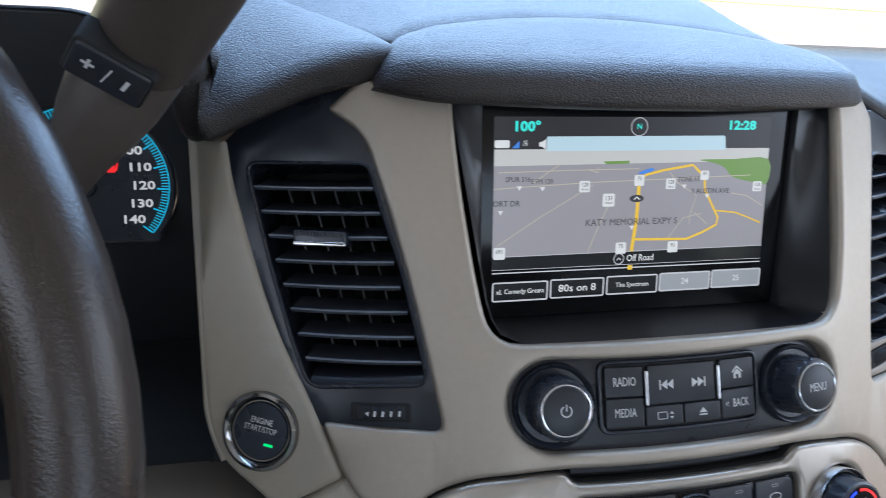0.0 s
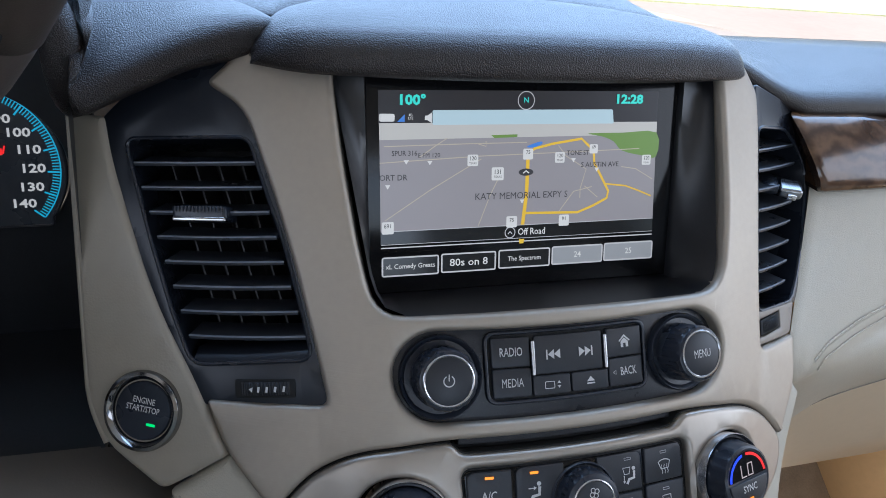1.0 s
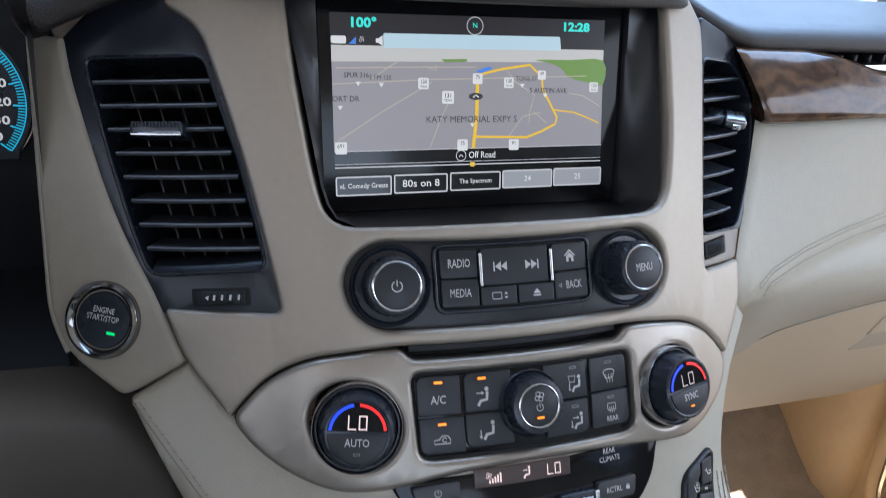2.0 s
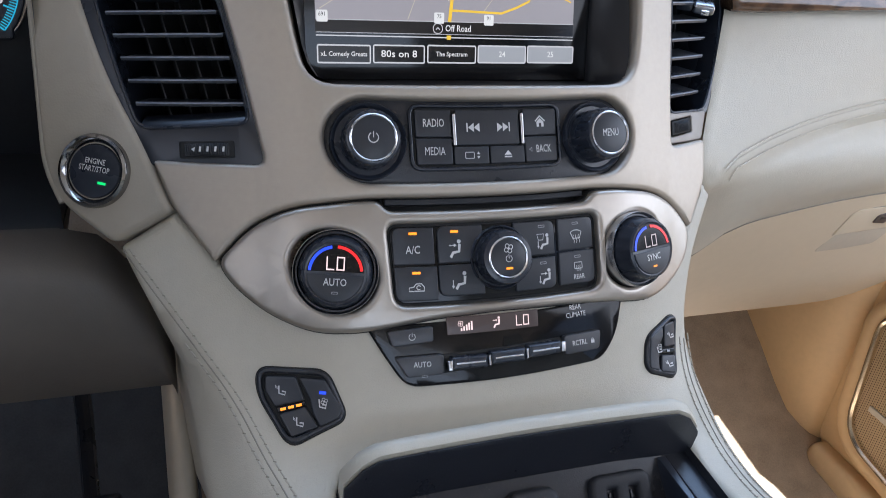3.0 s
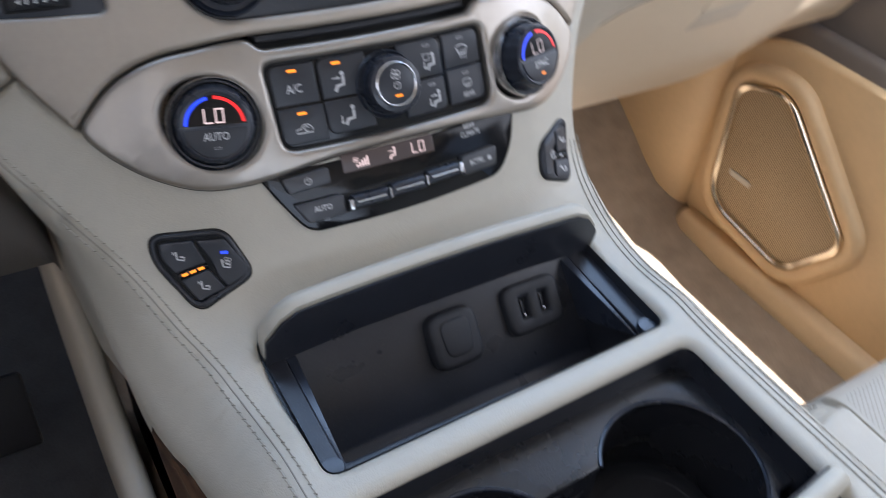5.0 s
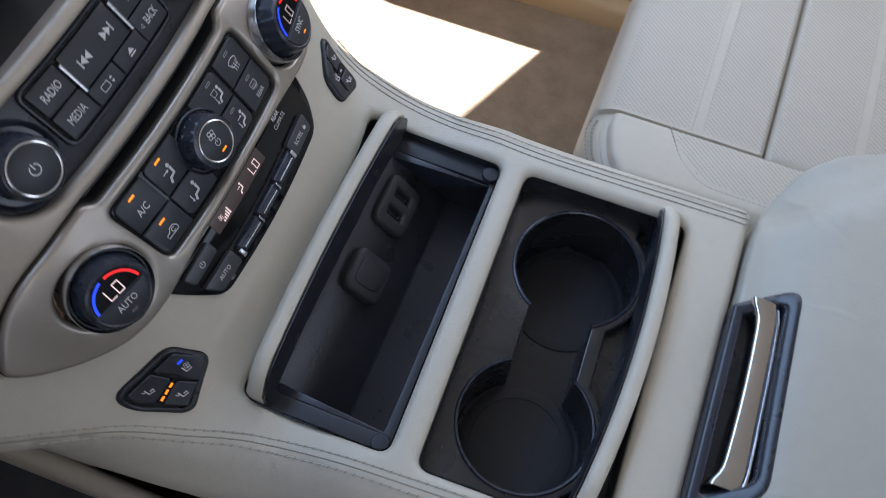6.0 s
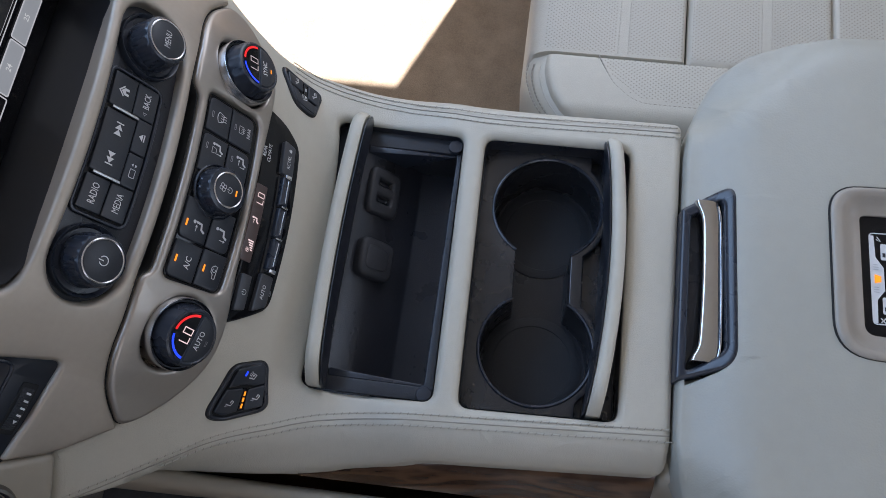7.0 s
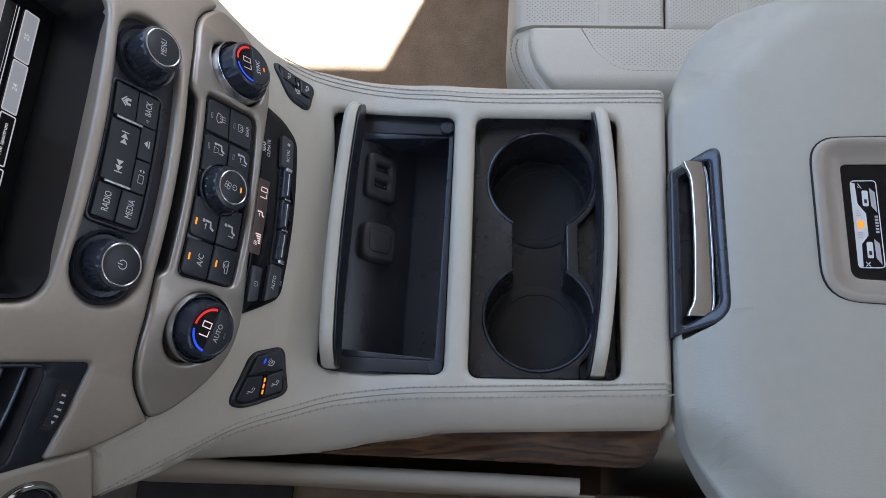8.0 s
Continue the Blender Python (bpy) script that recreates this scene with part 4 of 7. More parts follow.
        if lamp == 1:
            part("indicator", moved(flat(rrect(-0.0024, -0.0007, 0.0024, 0.0007, 0.0003)), 0, dy, 0.0003), ORANGE, ob, "lit orange light", at=m, flip=False)
        elif lamp == 2:
            part("indicator", moved(ribbon(rrect(-0.0020, -0.0006, 0.0020, 0.0006, 0.0002), 0.0003, 0.0, True), 0, dy, 0.0003), GREY_PRINT, ob, at=m, flip=False)
    fan = round_knob(base, 0.0017, sz(0.5234), 0.002, 0.0175, 0.0160, 0.0125, [(moved(fan_icon(1.5), 0, 0.0052), PAINTED), (moved(power_icon(0.0019, 0.0004), 0, -0.0006), PAINTED)], 0.0112, "fan_knob")
    part("indicator", moved(flat(rrect(-0.0021, -0.0006, 0.0021, 0.0006, 0.0003)), 0, -0.0062, 0.0134), ORANGE, fan, "lit orange light", at=stack_pose(0.0017, sz(0.5234), 0.002), flip=False)
    part("fan_seat", lathe([(0.0190, -0.004), (0.0190, 0.0030), (0.0182, 0.0040), (0.0170, 0.0024), (0, 0.0020)], 60), BLACK_SATIN, base, "black raised seat", at=stack_pose(0.0017, sz(0.5234), 0.0))
    return base


def seven_segment(word, h):
    """Blocky display letters."""
    w, t = h * 0.55, h * 0.105
    strokes = {"L": [[(0, h), (0, 0), (w, 0)]], "O": [[(0, 0), (w, 0), (w, h), (0, h), (0, 0)]]}
    bm, x = None, -len(word) * w * 0.75 + w * 0.2
    for ch in word:
        for line in strokes[ch]:
            for a, b in zip(line, line[1:]):
                d = (Vector(b) - Vector(a)).normalized() * t * 0.45
                s = ribbon([Vector(a) - d + Vector((x, -h / 2)), Vector(b) + d + Vector((x, -h / 2))], t)
                bm = join(bm, s) if bm else s
        x += w * 1.5
    return bm


climate_panel()


def rear_climate_panel():
    base = thing("rear_climate_panel", (0, -0.045, 0.475), "black rear climate panel with toggle keys and lit display", "climate controls")
    outline = fillet(pz([(-0.0800, 0.4920), (0.0860, 0.4960), (0.0800, 0.4760), (0.0680, 0.4630), (0.0, 0.4615), (-0.0590, 0.4615), (-0.0700, 0.4760)]), [0.002, 0.003, 0.008, 0.008, 0.02, 0.008, 0.012])
    part("panel", plate(outline, -0.012, 0.0016, 0.0012, mapped=on_stack, cut=0.015), PIANO, base, "glossy black panel")
    ob = key(base, rrect(-0.0335, sz(0.4862), 0.0240, sz(0.4950), 0.0008), 0.0010, 0.0020, DISPLAY_GLOW, "display_window", "dark display window", 0.0003)
    m = stack_pose(-0.0055, sz(0.4906), 0.0022)
    bars = join(*[flat(rect(-0.0200 + j * 0.0016, -0.0030, -0.0190 + j * 0.0016, -0.0014 + j * 0.0009)) for j in range(5)])
    part("digits", join(bars, moved(fan_icon(0.9), -0.0200, 0.0012), moved(figure_icon(0.95), 0.0030, -0.0002), moved(seven_segment("LO", 0.0056), 0.0192, 0.0)), DIGIT, ob, "lit letters LO and fan bars", at=m, flip=False)
    k1 = key(base, fillet(pz([(-0.0690, 0.4896), (-0.0425, 0.4915), (-0.0425, 0.4838), (-0.0664, 0.4820)]), 0.0018), 0.0012, 0.0052, REAR_KEY, "button", "dark grey key")
    legend(k1, power_icon(0.0018, 0.0004), stack_pose(-0.0550, sz(0.4868), 0.0054), 0.0002)
    k2 = key(base, fillet(pz([(-0.0655, 0.4768), (-0.0372, 0.4775), (-0.0372, 0.4675), (-0.0590, 0.4668)]), 0.0022), 0.0012, 0.0052, REAR_KEY, "button", "dark grey key")
    legend(k2, moved(lettering("AUTO", 0.0044, 0.85), 0.001, 0.0008), stack_pose(-0.0510, sz(0.4722), 0.0054), 0.0002)
    legend(k2, moved(ribbon(rrect(-0.0016, -0.0005, 0.0016, 0.0005, 0.0002), 0.0002, 0.0, True), 0.001, -0.0036), stack_pose(-0.0500, sz(0.4703), 0.0054), 0.0002, GREY_PRINT)
    k3 = key(base, fillet(pz([(0.0390, 0.4795), (0.0654, 0.4798), (0.0636, 0.4698), (0.0392, 0.4695)]), 0.0026), 0.0012, 0.0052, REAR_KEY, "button", "grey lock key")
    legend(k3, join(moved(lettering("RCTRL", 0.0044, 0.8), -0.0020), flat(rect(0.0060, -0.0014, 0.0084, 0.0006)), ribbon(arc_points(0.0072, 0.0006, 0.0008, 0, 180, 8), 0.0003)), stack_pose(0.0515, sz(0.4748), 0.0054), 0.0002)
    part("toggle_slot", plate(fillet(pz([(-0.0375, 0.4770), (0.0385, 0.4790), (0.0385, 0.4715), (-0.0375, 0.4675)]), 0.001), 0.0010, 0.0024, 0.0004, mapped=on_stack, cut=0.02), GAP, base, "dark slot behind the toggles")
    for j in range(4):
        x0 = -0.0340 + j * 0.0238
        z0 = 0.4706 + j * 0.0010
        if j < 3:
            lever = part("toggle", plate(rrect(x0 + 0.0006, sz(z0 - 0.0016), x0 + 0.0232, sz(z0 + 0.0052), 0.0012), 0.0016, 0.0074, 0.0026, mapped=on_stack), BLACK_SATIN, base, "black toggle with bright lip")
            part("lip", plate(rrect(x0 + 0.0030, sz(z0 + 0.0012), x0 + 0.0208, sz(z0 + 0.0022), 0.0005), 0.0070, 0.0080, 0.0004, mapped=on_stack), DULL_CHROME, lever, "bright lip")
        wide = 0.0 if j in (0, 3) else 0.0007
        part("post", plate(rrect(x0 - 0.0018 + wide, sz(z0 - 0.0016), x0 + 0.0012 - wide, sz(z0 + 0.0036), 0.0006), 0.0016, 0.0080, 0.0008, mapped=on_stack), DULL_CHROME, base, "chrome divider")
    legend(base, join(moved(lettering("REAR", 0.0044, 0.8), 0, 0.0024), moved(lettering("CLIMATE", 0.0044, 0.8), 0, -0.0022)), stack_pose(0.0500, sz(0.4912), 0.0018), 0.0002)
    return base


rear_climate_panel()


def seat_switch(outline, keys, strip, lit, label):
    """Outlines by x and height on the console face; keys: a name and an outline each."""
    near = lambda points: [Vector(p) for p in pz(points)]
    mid = sum(near(outline), Vector((0, 0))) / len(outline)
    base = thing("seat_heater_switch", on_console(mid.x, mid.y, 0.0), label, "seat heater switch", "seat heater switches")
    rim = clean(fillet(near(outline), 0.0075, 6))
    rim = rim if area(rim) > 0 else rim[::-1]
    laid = dict(mapped=on_console, cut=0.006, cut_y=0.006)
    part("joint", plate(inset(rim, -0.0007), -0.006, 0.0005, 0.0003, **laid), GAP, base, "dark joint round the switch")
    part("surround", plate(rim, -0.006, 0.0026, 0.0014, [inset(rim, 0.0030)], **laid), BLACK, base, "black rim")
    part("bed", plate(inset(rim, 0.0026), -0.006, 0.0008, 0.0, **laid), GAP, base, "dark bed below the keys")

    def face(k, n):
        m = stack_pose(k.x, k.y, 0.0)
        m.translation = on_console(k.x, k.y, n)
        return m
    for what, o in keys:
        shape = clean(fillet(near(o), 0.0014))
        ob = part("button", plate(shape, 0.0002, 0.0032, 0.0007, **laid), KEY_BLACK, base, "charcoal key")
        k = sum(shape, Vector((0, 0))) / len(shape)
        part("legend", moved(seat_icon(1.15, what != "cool"), 0.0004, -0.0012), PAINTED, ob, at=face(k, 0.0036), flip=False)
        if what == "cool" and lit:
            part("indicator", moved(flat(rrect(-0.0019, -0.0008, 0.0019, 0.0008, 0.0002)), 0.0004, 0.0060), BLUE, ob, "lit blue light", at=face(k, 0.0038), flip=False)
    bar = near(strip)
    part("strip", plate(fillet(bar, 0.0003), 0.0002, 0.0026, 0.0003, **laid), PIANO, base, "black lamp strip")
    way = (bar[1] - bar[0]) * 0.5 + (bar[2] - bar[3]) * 0.5
    tilt = math.degrees(math.atan2(way.y, way.x))
    for a in (0.22, 0.50, 0.78) if lit else (0.5,):
        k = (bar[0] + bar[3]) / 2 + way * a
        part("indicator", moved(flat(rrect(-0.0016, -0.0007, 0.0016, 0.0007, 0.0002)), 0, 0, 0, tilt), ORANGE if lit else GREY_PRINT, base, "lit orange light" if lit else "unlit light", at=face(k, 0.0030), flip=False)
    return base


# ---- air vents and start button ----
def air_vent(housing, opening, slats, left, right, tab, wheel, label, count=8):
    """opening: four corners; left and right: the slats' ends, first and last, by x and height."""
    cx, cz = sum(p[0] for p in opening) / len(opening), sum(p[1] for p in opening) / len(opening)
    base = thing("air_vent", stack_base(cx, sz(cz)), label, "air vent", "dashboard air vents")
    hole = fillet(pz(opening), 0.007)
    part("housing", plate(fillet(pz(housing), 0.004), -0.050, 0.0006, 0.0012, [hole], on_stack, cut=0.02, back=False), VENT_BLACK, base, "black satin housing")
    rim = inset(clean(hole), 0.0)
    part("rim", tube([on_stack(p.x, p.y, 0.0004) for p in rim], 0.0011, 6, True), BLACK_SATIN, base, "black rounded rim")
    part("back_wall", plate(inset(clean(hole), 0.004 if area(clean(hole)) < 0 else -0.004), -0.060, -0.052, 0.001, mapped=on_stack, cut=0.02), GAP, base, "dark duct")
    rise = 0.0040 if cx < 0 else 0.0070
    for i in range(count):
        f = i / (count - 1)
        a = Vector(left[0]) * (1 - f) + Vector(left[1]) * f
        b = Vector(right[0]) * (1 - f) + Vector(right[1]) * f
        va, vb = sz(a.y), sz(b.y)
        rows = []
        for k in range(7):
            g = k / 6
            x, v = a.x + (b.x - a.x) * g, va + (vb - va) * g
            bow = 0.0012 * (1 - (2 * g - 1) ** 2)
            rows.append([on_stack(x, v + 0.0010, -0.0020 + bow), on_stack(x, v + 0.0002, -0.0008 + bow), on_stack(x, v - 0.0010, -0.0016 + bow), on_stack(x, v + rise, -0.020), on_stack(x, v + rise + 0.0024, -0.020)])
        slat = part("slat", grid(rows, closed_u=True, caps=True), SLAT, base, "black slat with a highlight edge", 25)
        # a thin pale bar paints the bluish highlight on the slat's front
        part("slat_edge", tube([(r[0] + r[1]) / 2 for r in rows], 0.00065, 6), SLAT_EDGE, slat, "pale highlight painted along the edge")
    for j in range(4):
        g = 0.18 + j * 0.21
        rows = []
        for f in (-0.06, 0.5, 1.06):
            x = (left[0][0] * (1 - f) + left[1][0] * f) * (1 - g) + (right[0][0] * (1 - f) + right[1][0] * f) * g
            z = (left[0][1] * (1 - f) + left[1][1] * f) * (1 - g) + (right[0][1] * (1 - f) + right[1][1] * f) * g
            rows.append([on_stack(x - 0.0004, sz(z), -0.021), on_stack(x + 0.0004, sz(z), -0.021), on_stack(x + 0.0004, sz(z), -0.050), on_stack(x - 0.0004, sz(z), -0.050)])
        part("vane", grid(rows, closed_u=True, caps=True), VANE_GREY, base, "thin upright vane")
    x0, x1, zc = tab
    zs = 0.15 if x0 < 0 else -0.06
    tilted = lambda x, v, n: on_stack(x, v + zs * (x - (x0 + x1) / 2), n)
    if x0 > 0:
        # the narrow vent's slider stands square to the cabin
        m = Matrix.Translation(on_stack((x0 + x1) / 2, sz(zc), 0.003)) @ pose(0, 0, 0, 14, 0, -28)
        slider = part("slider", rbox(0.0150, 0.0140, 0.0072, 0.0022, 3), DARK_CHROME, base, "smoked chrome slider", at=m)
        part("lip", rbox(0.0060, 0.0024, 0.0040, 0.0009, 2, (0.0010, -0.0076, -0.0012)), CHROME, slider, "chrome lip", at=m)
        part("stem", rbox(0.0110, 0.0130, 0.0060, 0.0015, 2, (-0.0130, 0.0010, 0)), BLACK_SATIN, slider, "black stem", at=m)
    else:
        slider = part("slider", plate(rrect(x0, sz(zc - 0.0036), x1, sz(zc + 0.0034), 0.0020), -0.010, 0.0064, 0.0018, mapped=tilted, cut=0.01), BLACK_SATIN, base, "black slider with chrome lip")
        part("lip", plate(rrect(x0 + 0.0004, sz(zc - 0.0038), x1 - 0.0004, sz(zc - 0.0016), 0.0008), 0.0020, 0.0074, 0.0008, mapped=tilted, cut=0.01), SMOKED, slider, "chrome lip")
        for j in range(14):
            xx = x0 + 0.0020 + (x1 - x0 - 0.004) * j / 13
            part("rib", plate(rect(xx - 0.0003, sz(zc + 0.0006), xx + 0.0003, sz(zc + 0.0030)), 0.0060, 0.0070, 0.0, mapped=tilted), BLACK, slider)
    w0, w1, wa, wb = wheel
    w0v, w1v, wc = sz(wa), sz(wb), (w0 + w1) / 2
    lean = 0.15 if x0 < 0 else 0.0
    skew = lambda x, v, n: on_stack(x, v + lean * (x - wc), n)
    part("wheel_well", plate(rrect(w0, w0v, w1, w1v, 0.0014), 0.0002, 0.0012, 0.0004, mapped=skew, cut=0.02), GAP, base, "dark wheel slot")
    rows = []
    for k in range(41):
        g = k / 40
        tooth = 0.0004 if k % 2 else 0.0
        rows.append([skew(w0 + 0.002 + (w1 - w0 - 0.004) * g, w0v + 0.0012 + (w1v - w0v - 0.0024) * h, 0.0012 + 0.0036 * math.sin(math.pi * g) * math.sin(math.pi * h) ** 0.4 - tooth) for h in (0.02, 0.12, 0.3, 0.5, 0.7, 0.88, 0.98)])
    wh = part("thumb_wheel", grid(rows), RUBBER, base, "ribbed thumb wheel", 25)
    for j in range(5 if x0 < 0 else 0):
        g = 0.28 + 0.135 * j
        xx = w0 + (w1 - w0) * g
        hgt = 0.0012 + 0.0036 * math.sin(math.pi * g) + 0.0003
        shape = flat([(0.0010, 0.0013), (0.0010, -0.0013), (-0.0010, 0)]) if j == 0 else flat(rect(-0.0006, -0.0014, 0.0006, 0.0014))
        part("mark", shape, PAINTED, wh, at=stack_pose(xx, (w0v + w1v) / 2 + lean * (xx - wc), hgt), flip=False)
    # the sloping sill below the last slat
    if x0 < 0:
        a, b = Vector((opening[6][0] + 0.001, sz(opening[6][1]))), Vector((opening[5][0] - 0.001, sz(opening[5][1])))
        rows = []
        for k in range(9):
            q = a.lerp(b, k / 8)
            rows.append([on_stack(q.x, q.y + 0.0004, 0.0), on_stack(q.x, q.y + 0.004, -0.0016), on_stack(q.x, q.y + 0.0085, -0.007), on_stack(q.x, q.y + 0.010, -0.022)])
        part("sill", grid(rows), VENT_BLACK, base, "black sloping sill", 50)
    return base


air_vent([(-0.2320, 0.6790), (-0.2080, 0.7040), (-0.1800, 0.7180), (-0.1560, 0.7120), (-0.1480, 0.6610), (-0.1385, 0.6270), (-0.1265, 0.5770), (-0.1270, 0.5640), (-0.1890, 0.5590), (-0.1960, 0.5735), (-0.2075, 0.5942), (-0.2150, 0.6132), (-0.2225, 0.6376)],
         [(-0.2199, 0.6730), (-0.1587, 0.6822), (-0.1541, 0.6654), (-0.1446, 0.6362), (-0.1368, 0.6018), (-0.1342, 0.5858), (-0.1925, 0.5762), (-0.2005, 0.5976), (-0.2088, 0.6267), (-0.2159, 0.6563)], 8, [(-0.2165, 0.6620), (-0.1938, 0.5882)], [(-0.1570, 0.6705), (-0.1372, 0.5950)],
         (-0.1960, -0.1700, 0.6445), (-0.1720, -0.1430, 0.5665, 0.5748), "black dashboard air vent with tapered slats and chrome slider")
air_vent([(0.1500, 0.6900), (0.1560, 0.7100), (0.1965, 0.6930), (0.2165, 0.6660), (0.2172, 0.6480), (0.2140, 0.6380), (0.2070, 0.6200), (0.1990, 0.6050), (0.1900, 0.5895), (0.1840, 0.5815), (0.1370, 0.5850), (0.1395, 0.5950), (0.1440, 0.6340)],
         [(0.1552, 0.6860), (0.1870, 0.6805), (0.2015, 0.6680), (0.2112, 0.6527), (0.2094, 0.6396), (0.2025, 0.6212), (0.1950, 0.6066), (0.1863, 0.5927), (0.1790, 0.5845), (0.1405, 0.5875)], 8, [(0.1543, 0.6725), (0.1418, 0.5972)], [(0.2040, 0.6690), (0.1765, 0.5961)],
         (0.1715, 0.1935, 0.6465), (0.1425, 0.1625, 0.5742, 0.5824), "narrow black dashboard air vent beside the passenger side")

END_PLATE = [(0.1340, 0.5690), (0.1500, 0.5688), (0.1640, 0.5672), (0.1735, 0.5664), (0.1665, 0.5446), (0.1490, 0.5250), (0.1420, 0.5300), (0.1270, 0.5560)]
end = thing("vent_end_plate", stack_base(0.155, sz(0.555)), "champagne satin end plate below the narrow vent", "dashboard trim")
part("plate", plate(fillet(pz(END_PLATE), [0, 0.01, 0.01, 0.004, 0.01, 0.003, 0, 0]), -0.020, 0.0026, 0.0030, mapped=on_stack, cut=0.01, arc=4), SATIN, end, "", 50)
WHEEL_HOLE = rrect(0.1415, sz(0.5736), 0.1635, sz(0.5830), 0.0012)
part("wheel_bezel", plate(fillet(pz([(0.1345, 0.5885), (0.1812, 0.5838), (0.1742, 0.5676), (0.1640, 0.5682), (0.1345, 0.5702)]), [0, 0.003, 0.003, 0.01, 0]), -0.018, 0.0012, 0.0010, [WHEEL_HOLE], on_stack, cut=0.01), END_SATIN, end, "taupe satin bezel round the thumb wheel")

WING_LEFT = [(-0.2480, 0.6800), (-0.2290, 0.6810), (-0.2264, 0.6622), (-0.2196, 0.6376), (-0.2123, 0.6132), (-0.2048, 0.5942), (-0.1934, 0.5735), (-0.1770, 0.5387), (-0.2095, 0.5180), (-0.2370, 0.5330), (-0.2440, 0.5500), (-0.2455, 0.5770)]
wing = thing("dashboard_wing", stack_base(-0.22, sz(0.58)), "cream grained dashboard strip between gauges and vent", "dashboard trim")
part("strip", plate(fillet(pz(WING_LEFT), [0.002, 0.002, 0.01, 0.01, 0.01, 0.01, 0.01, 0.004, 0.004, 0.012, 0.012, 0.03]), -0.045, 0.0035, 0.0035, mapped=on_stack, cut=0.012, arc=4, cut_y=0.02), WING_VINYL, wing)
part("rolled_edge", tube([on_stack(p[0] + 0.0015, sz(p[1]), 0.0012) for p in spline(WING_LEFT[:1] + WING_LEFT[:8:-1], 5, False)], 0.0022, 8), WING_VINYL, wing, "rolled edge towards the gauges", 60)


def start_button():
    m = stack_pose(-0.2158, sz(0.5518), 0.0035)
    base = thing("start_button", m.translation, "round black engine start button in a chrome ring", "start button")
    part("ring", lathe([(0.0208, -0.004), (0.0208, 0.0020), (0.0200, 0.0034), (0.0184, 0.0040), (0.0166, 0.0022), (0.0156, -0.0010), (0.0152, -0.003)], 72), RING_CHROME, base, "polished chrome ring", at=m)
    part("cap", lathe([(0.0154, -0.003), (0.0153, 0.0002), (0.0146, 0.0010), (0, 0.0014)], 56), BLACK_SATIN, base, "black cap", at=m)
    legend(base, join(moved(lettering("ENGINE", 0.0044, 0.78), 0, 0.0052), moved(lettering("START/STOP", 0.0044, 0.74), 0, 0.0010)), m, 0.0015)
    part("indicator", moved(flat(rrect(-0.0024, -0.0007, 0.0024, 0.0007, 0.0002)), 0.0058, -0.0062, 0.0016), GREEN, base, "lit green light", at=m, flip=False)
    return base


start_button()


# ---- centre console ----
LEFT_SEAM = [(-0.2055, sz(0.5150)), (-0.1840, sz(0.4890)), (-0.1635, sz(0.4640)), (-0.1500, sy(-0.0570)), (-0.1395, sy(-0.0755)), (-0.1312, sy(-0.0900)), (-0.1258, sy(-0.1060)), (-0.1208, sy(-0.1400)), (-0.1160, sy(-0.2080)), (-0.1118, sy(-0.2710)), (-0.1066, sy(-0.3480))]
RIGHT_SEAM = [(0.1430, sz(0.4560)), (0.1412, sy(-0.0645)), (0.1402, sy(-0.0800)), (0.1392, sy(-0.0950)), (0.1368, sy(-0.1200)), (0.1322, sy(-0.1520)), (0.1296, sy(-0.1800)), (0.1288, sy(-0.2120)), (0.1297, sy(-0.2600)), (0.1310, sy(-0.3000)), (0.1320, sy(-0.3465))]
SEAM_V, SEAM_X = [p[1] for p in LEFT_SEAM][::-1], [p[0] for p in LEFT_SEAM][::-1]
RIGHT_V, RIGHT_X = [p[1] for p in RIGHT_SEAM][::-1], [p[0] for p in RIGHT_SEAM][::-1]


def on_console(x, v, n):
    """The console's skin, which rolls over outside the seams."""
    out = max(0.0, float(np.interp(v, SEAM_V, SEAM_X)) - x - 0.004)
    drop = out * 1.15 * out / (out + 0.006)
    roll = max(0.0, x - float(np.interp(v, RIGHT_V, RIGHT_X)) - 0.003) * smooth(0.170, 0.215, -v)
    drop += 0.95 * roll * roll / (roll + 0.0035)
    return on_stack(x, v, n - drop)


BIN_HOLE = fillet([(-0.1045, sy(-0.0838)), (0.1170, sy(-0.0775)), (0.1118, sy(-0.1751)), (-0.1043, sy(-0.1792))], [0.010, 0.010, 0.007, 0.009])
CUP_HOLE = fillet([(-0.1053, sy(-0.1979)), (0.1124, sy(-0.1929)), (0.1134, sy(-0.3091)), (-0.1013, sy(-0.3122))], 0.009)
SKIN_LEFT = [(-0.2090, sz(0.5165)), (-0.1990, sz(0.4960)), (-0.1920, sz(0.4708)), (-0.1850, sz(0.4505)), (-0.1700, -0.196), (-0.1545, sy(-0.1200)), (-0.1447, sy(-0.1700)), (-0.1392, sy(-0.2500)), (-0.1324, sy(-0.3495))]
SKIN_RIGHT = [(0.1450, sy(-0.3480)), (0.1445, sy(-0.2500)), (0.1460, sy(-0.1900)), (0.1480, sy(-0.1550)), (0.1510, sy(-0.1200)), (0.1520, sy(-0.0900)), (0.1490, sz(0.4481)), (0.1490, sz(0.4717)), (0.1606, sz(0.5026)), (0.1860, sz(0.5320)), (0.1730, sz(0.5440)), (0.150, sz(0.519))]


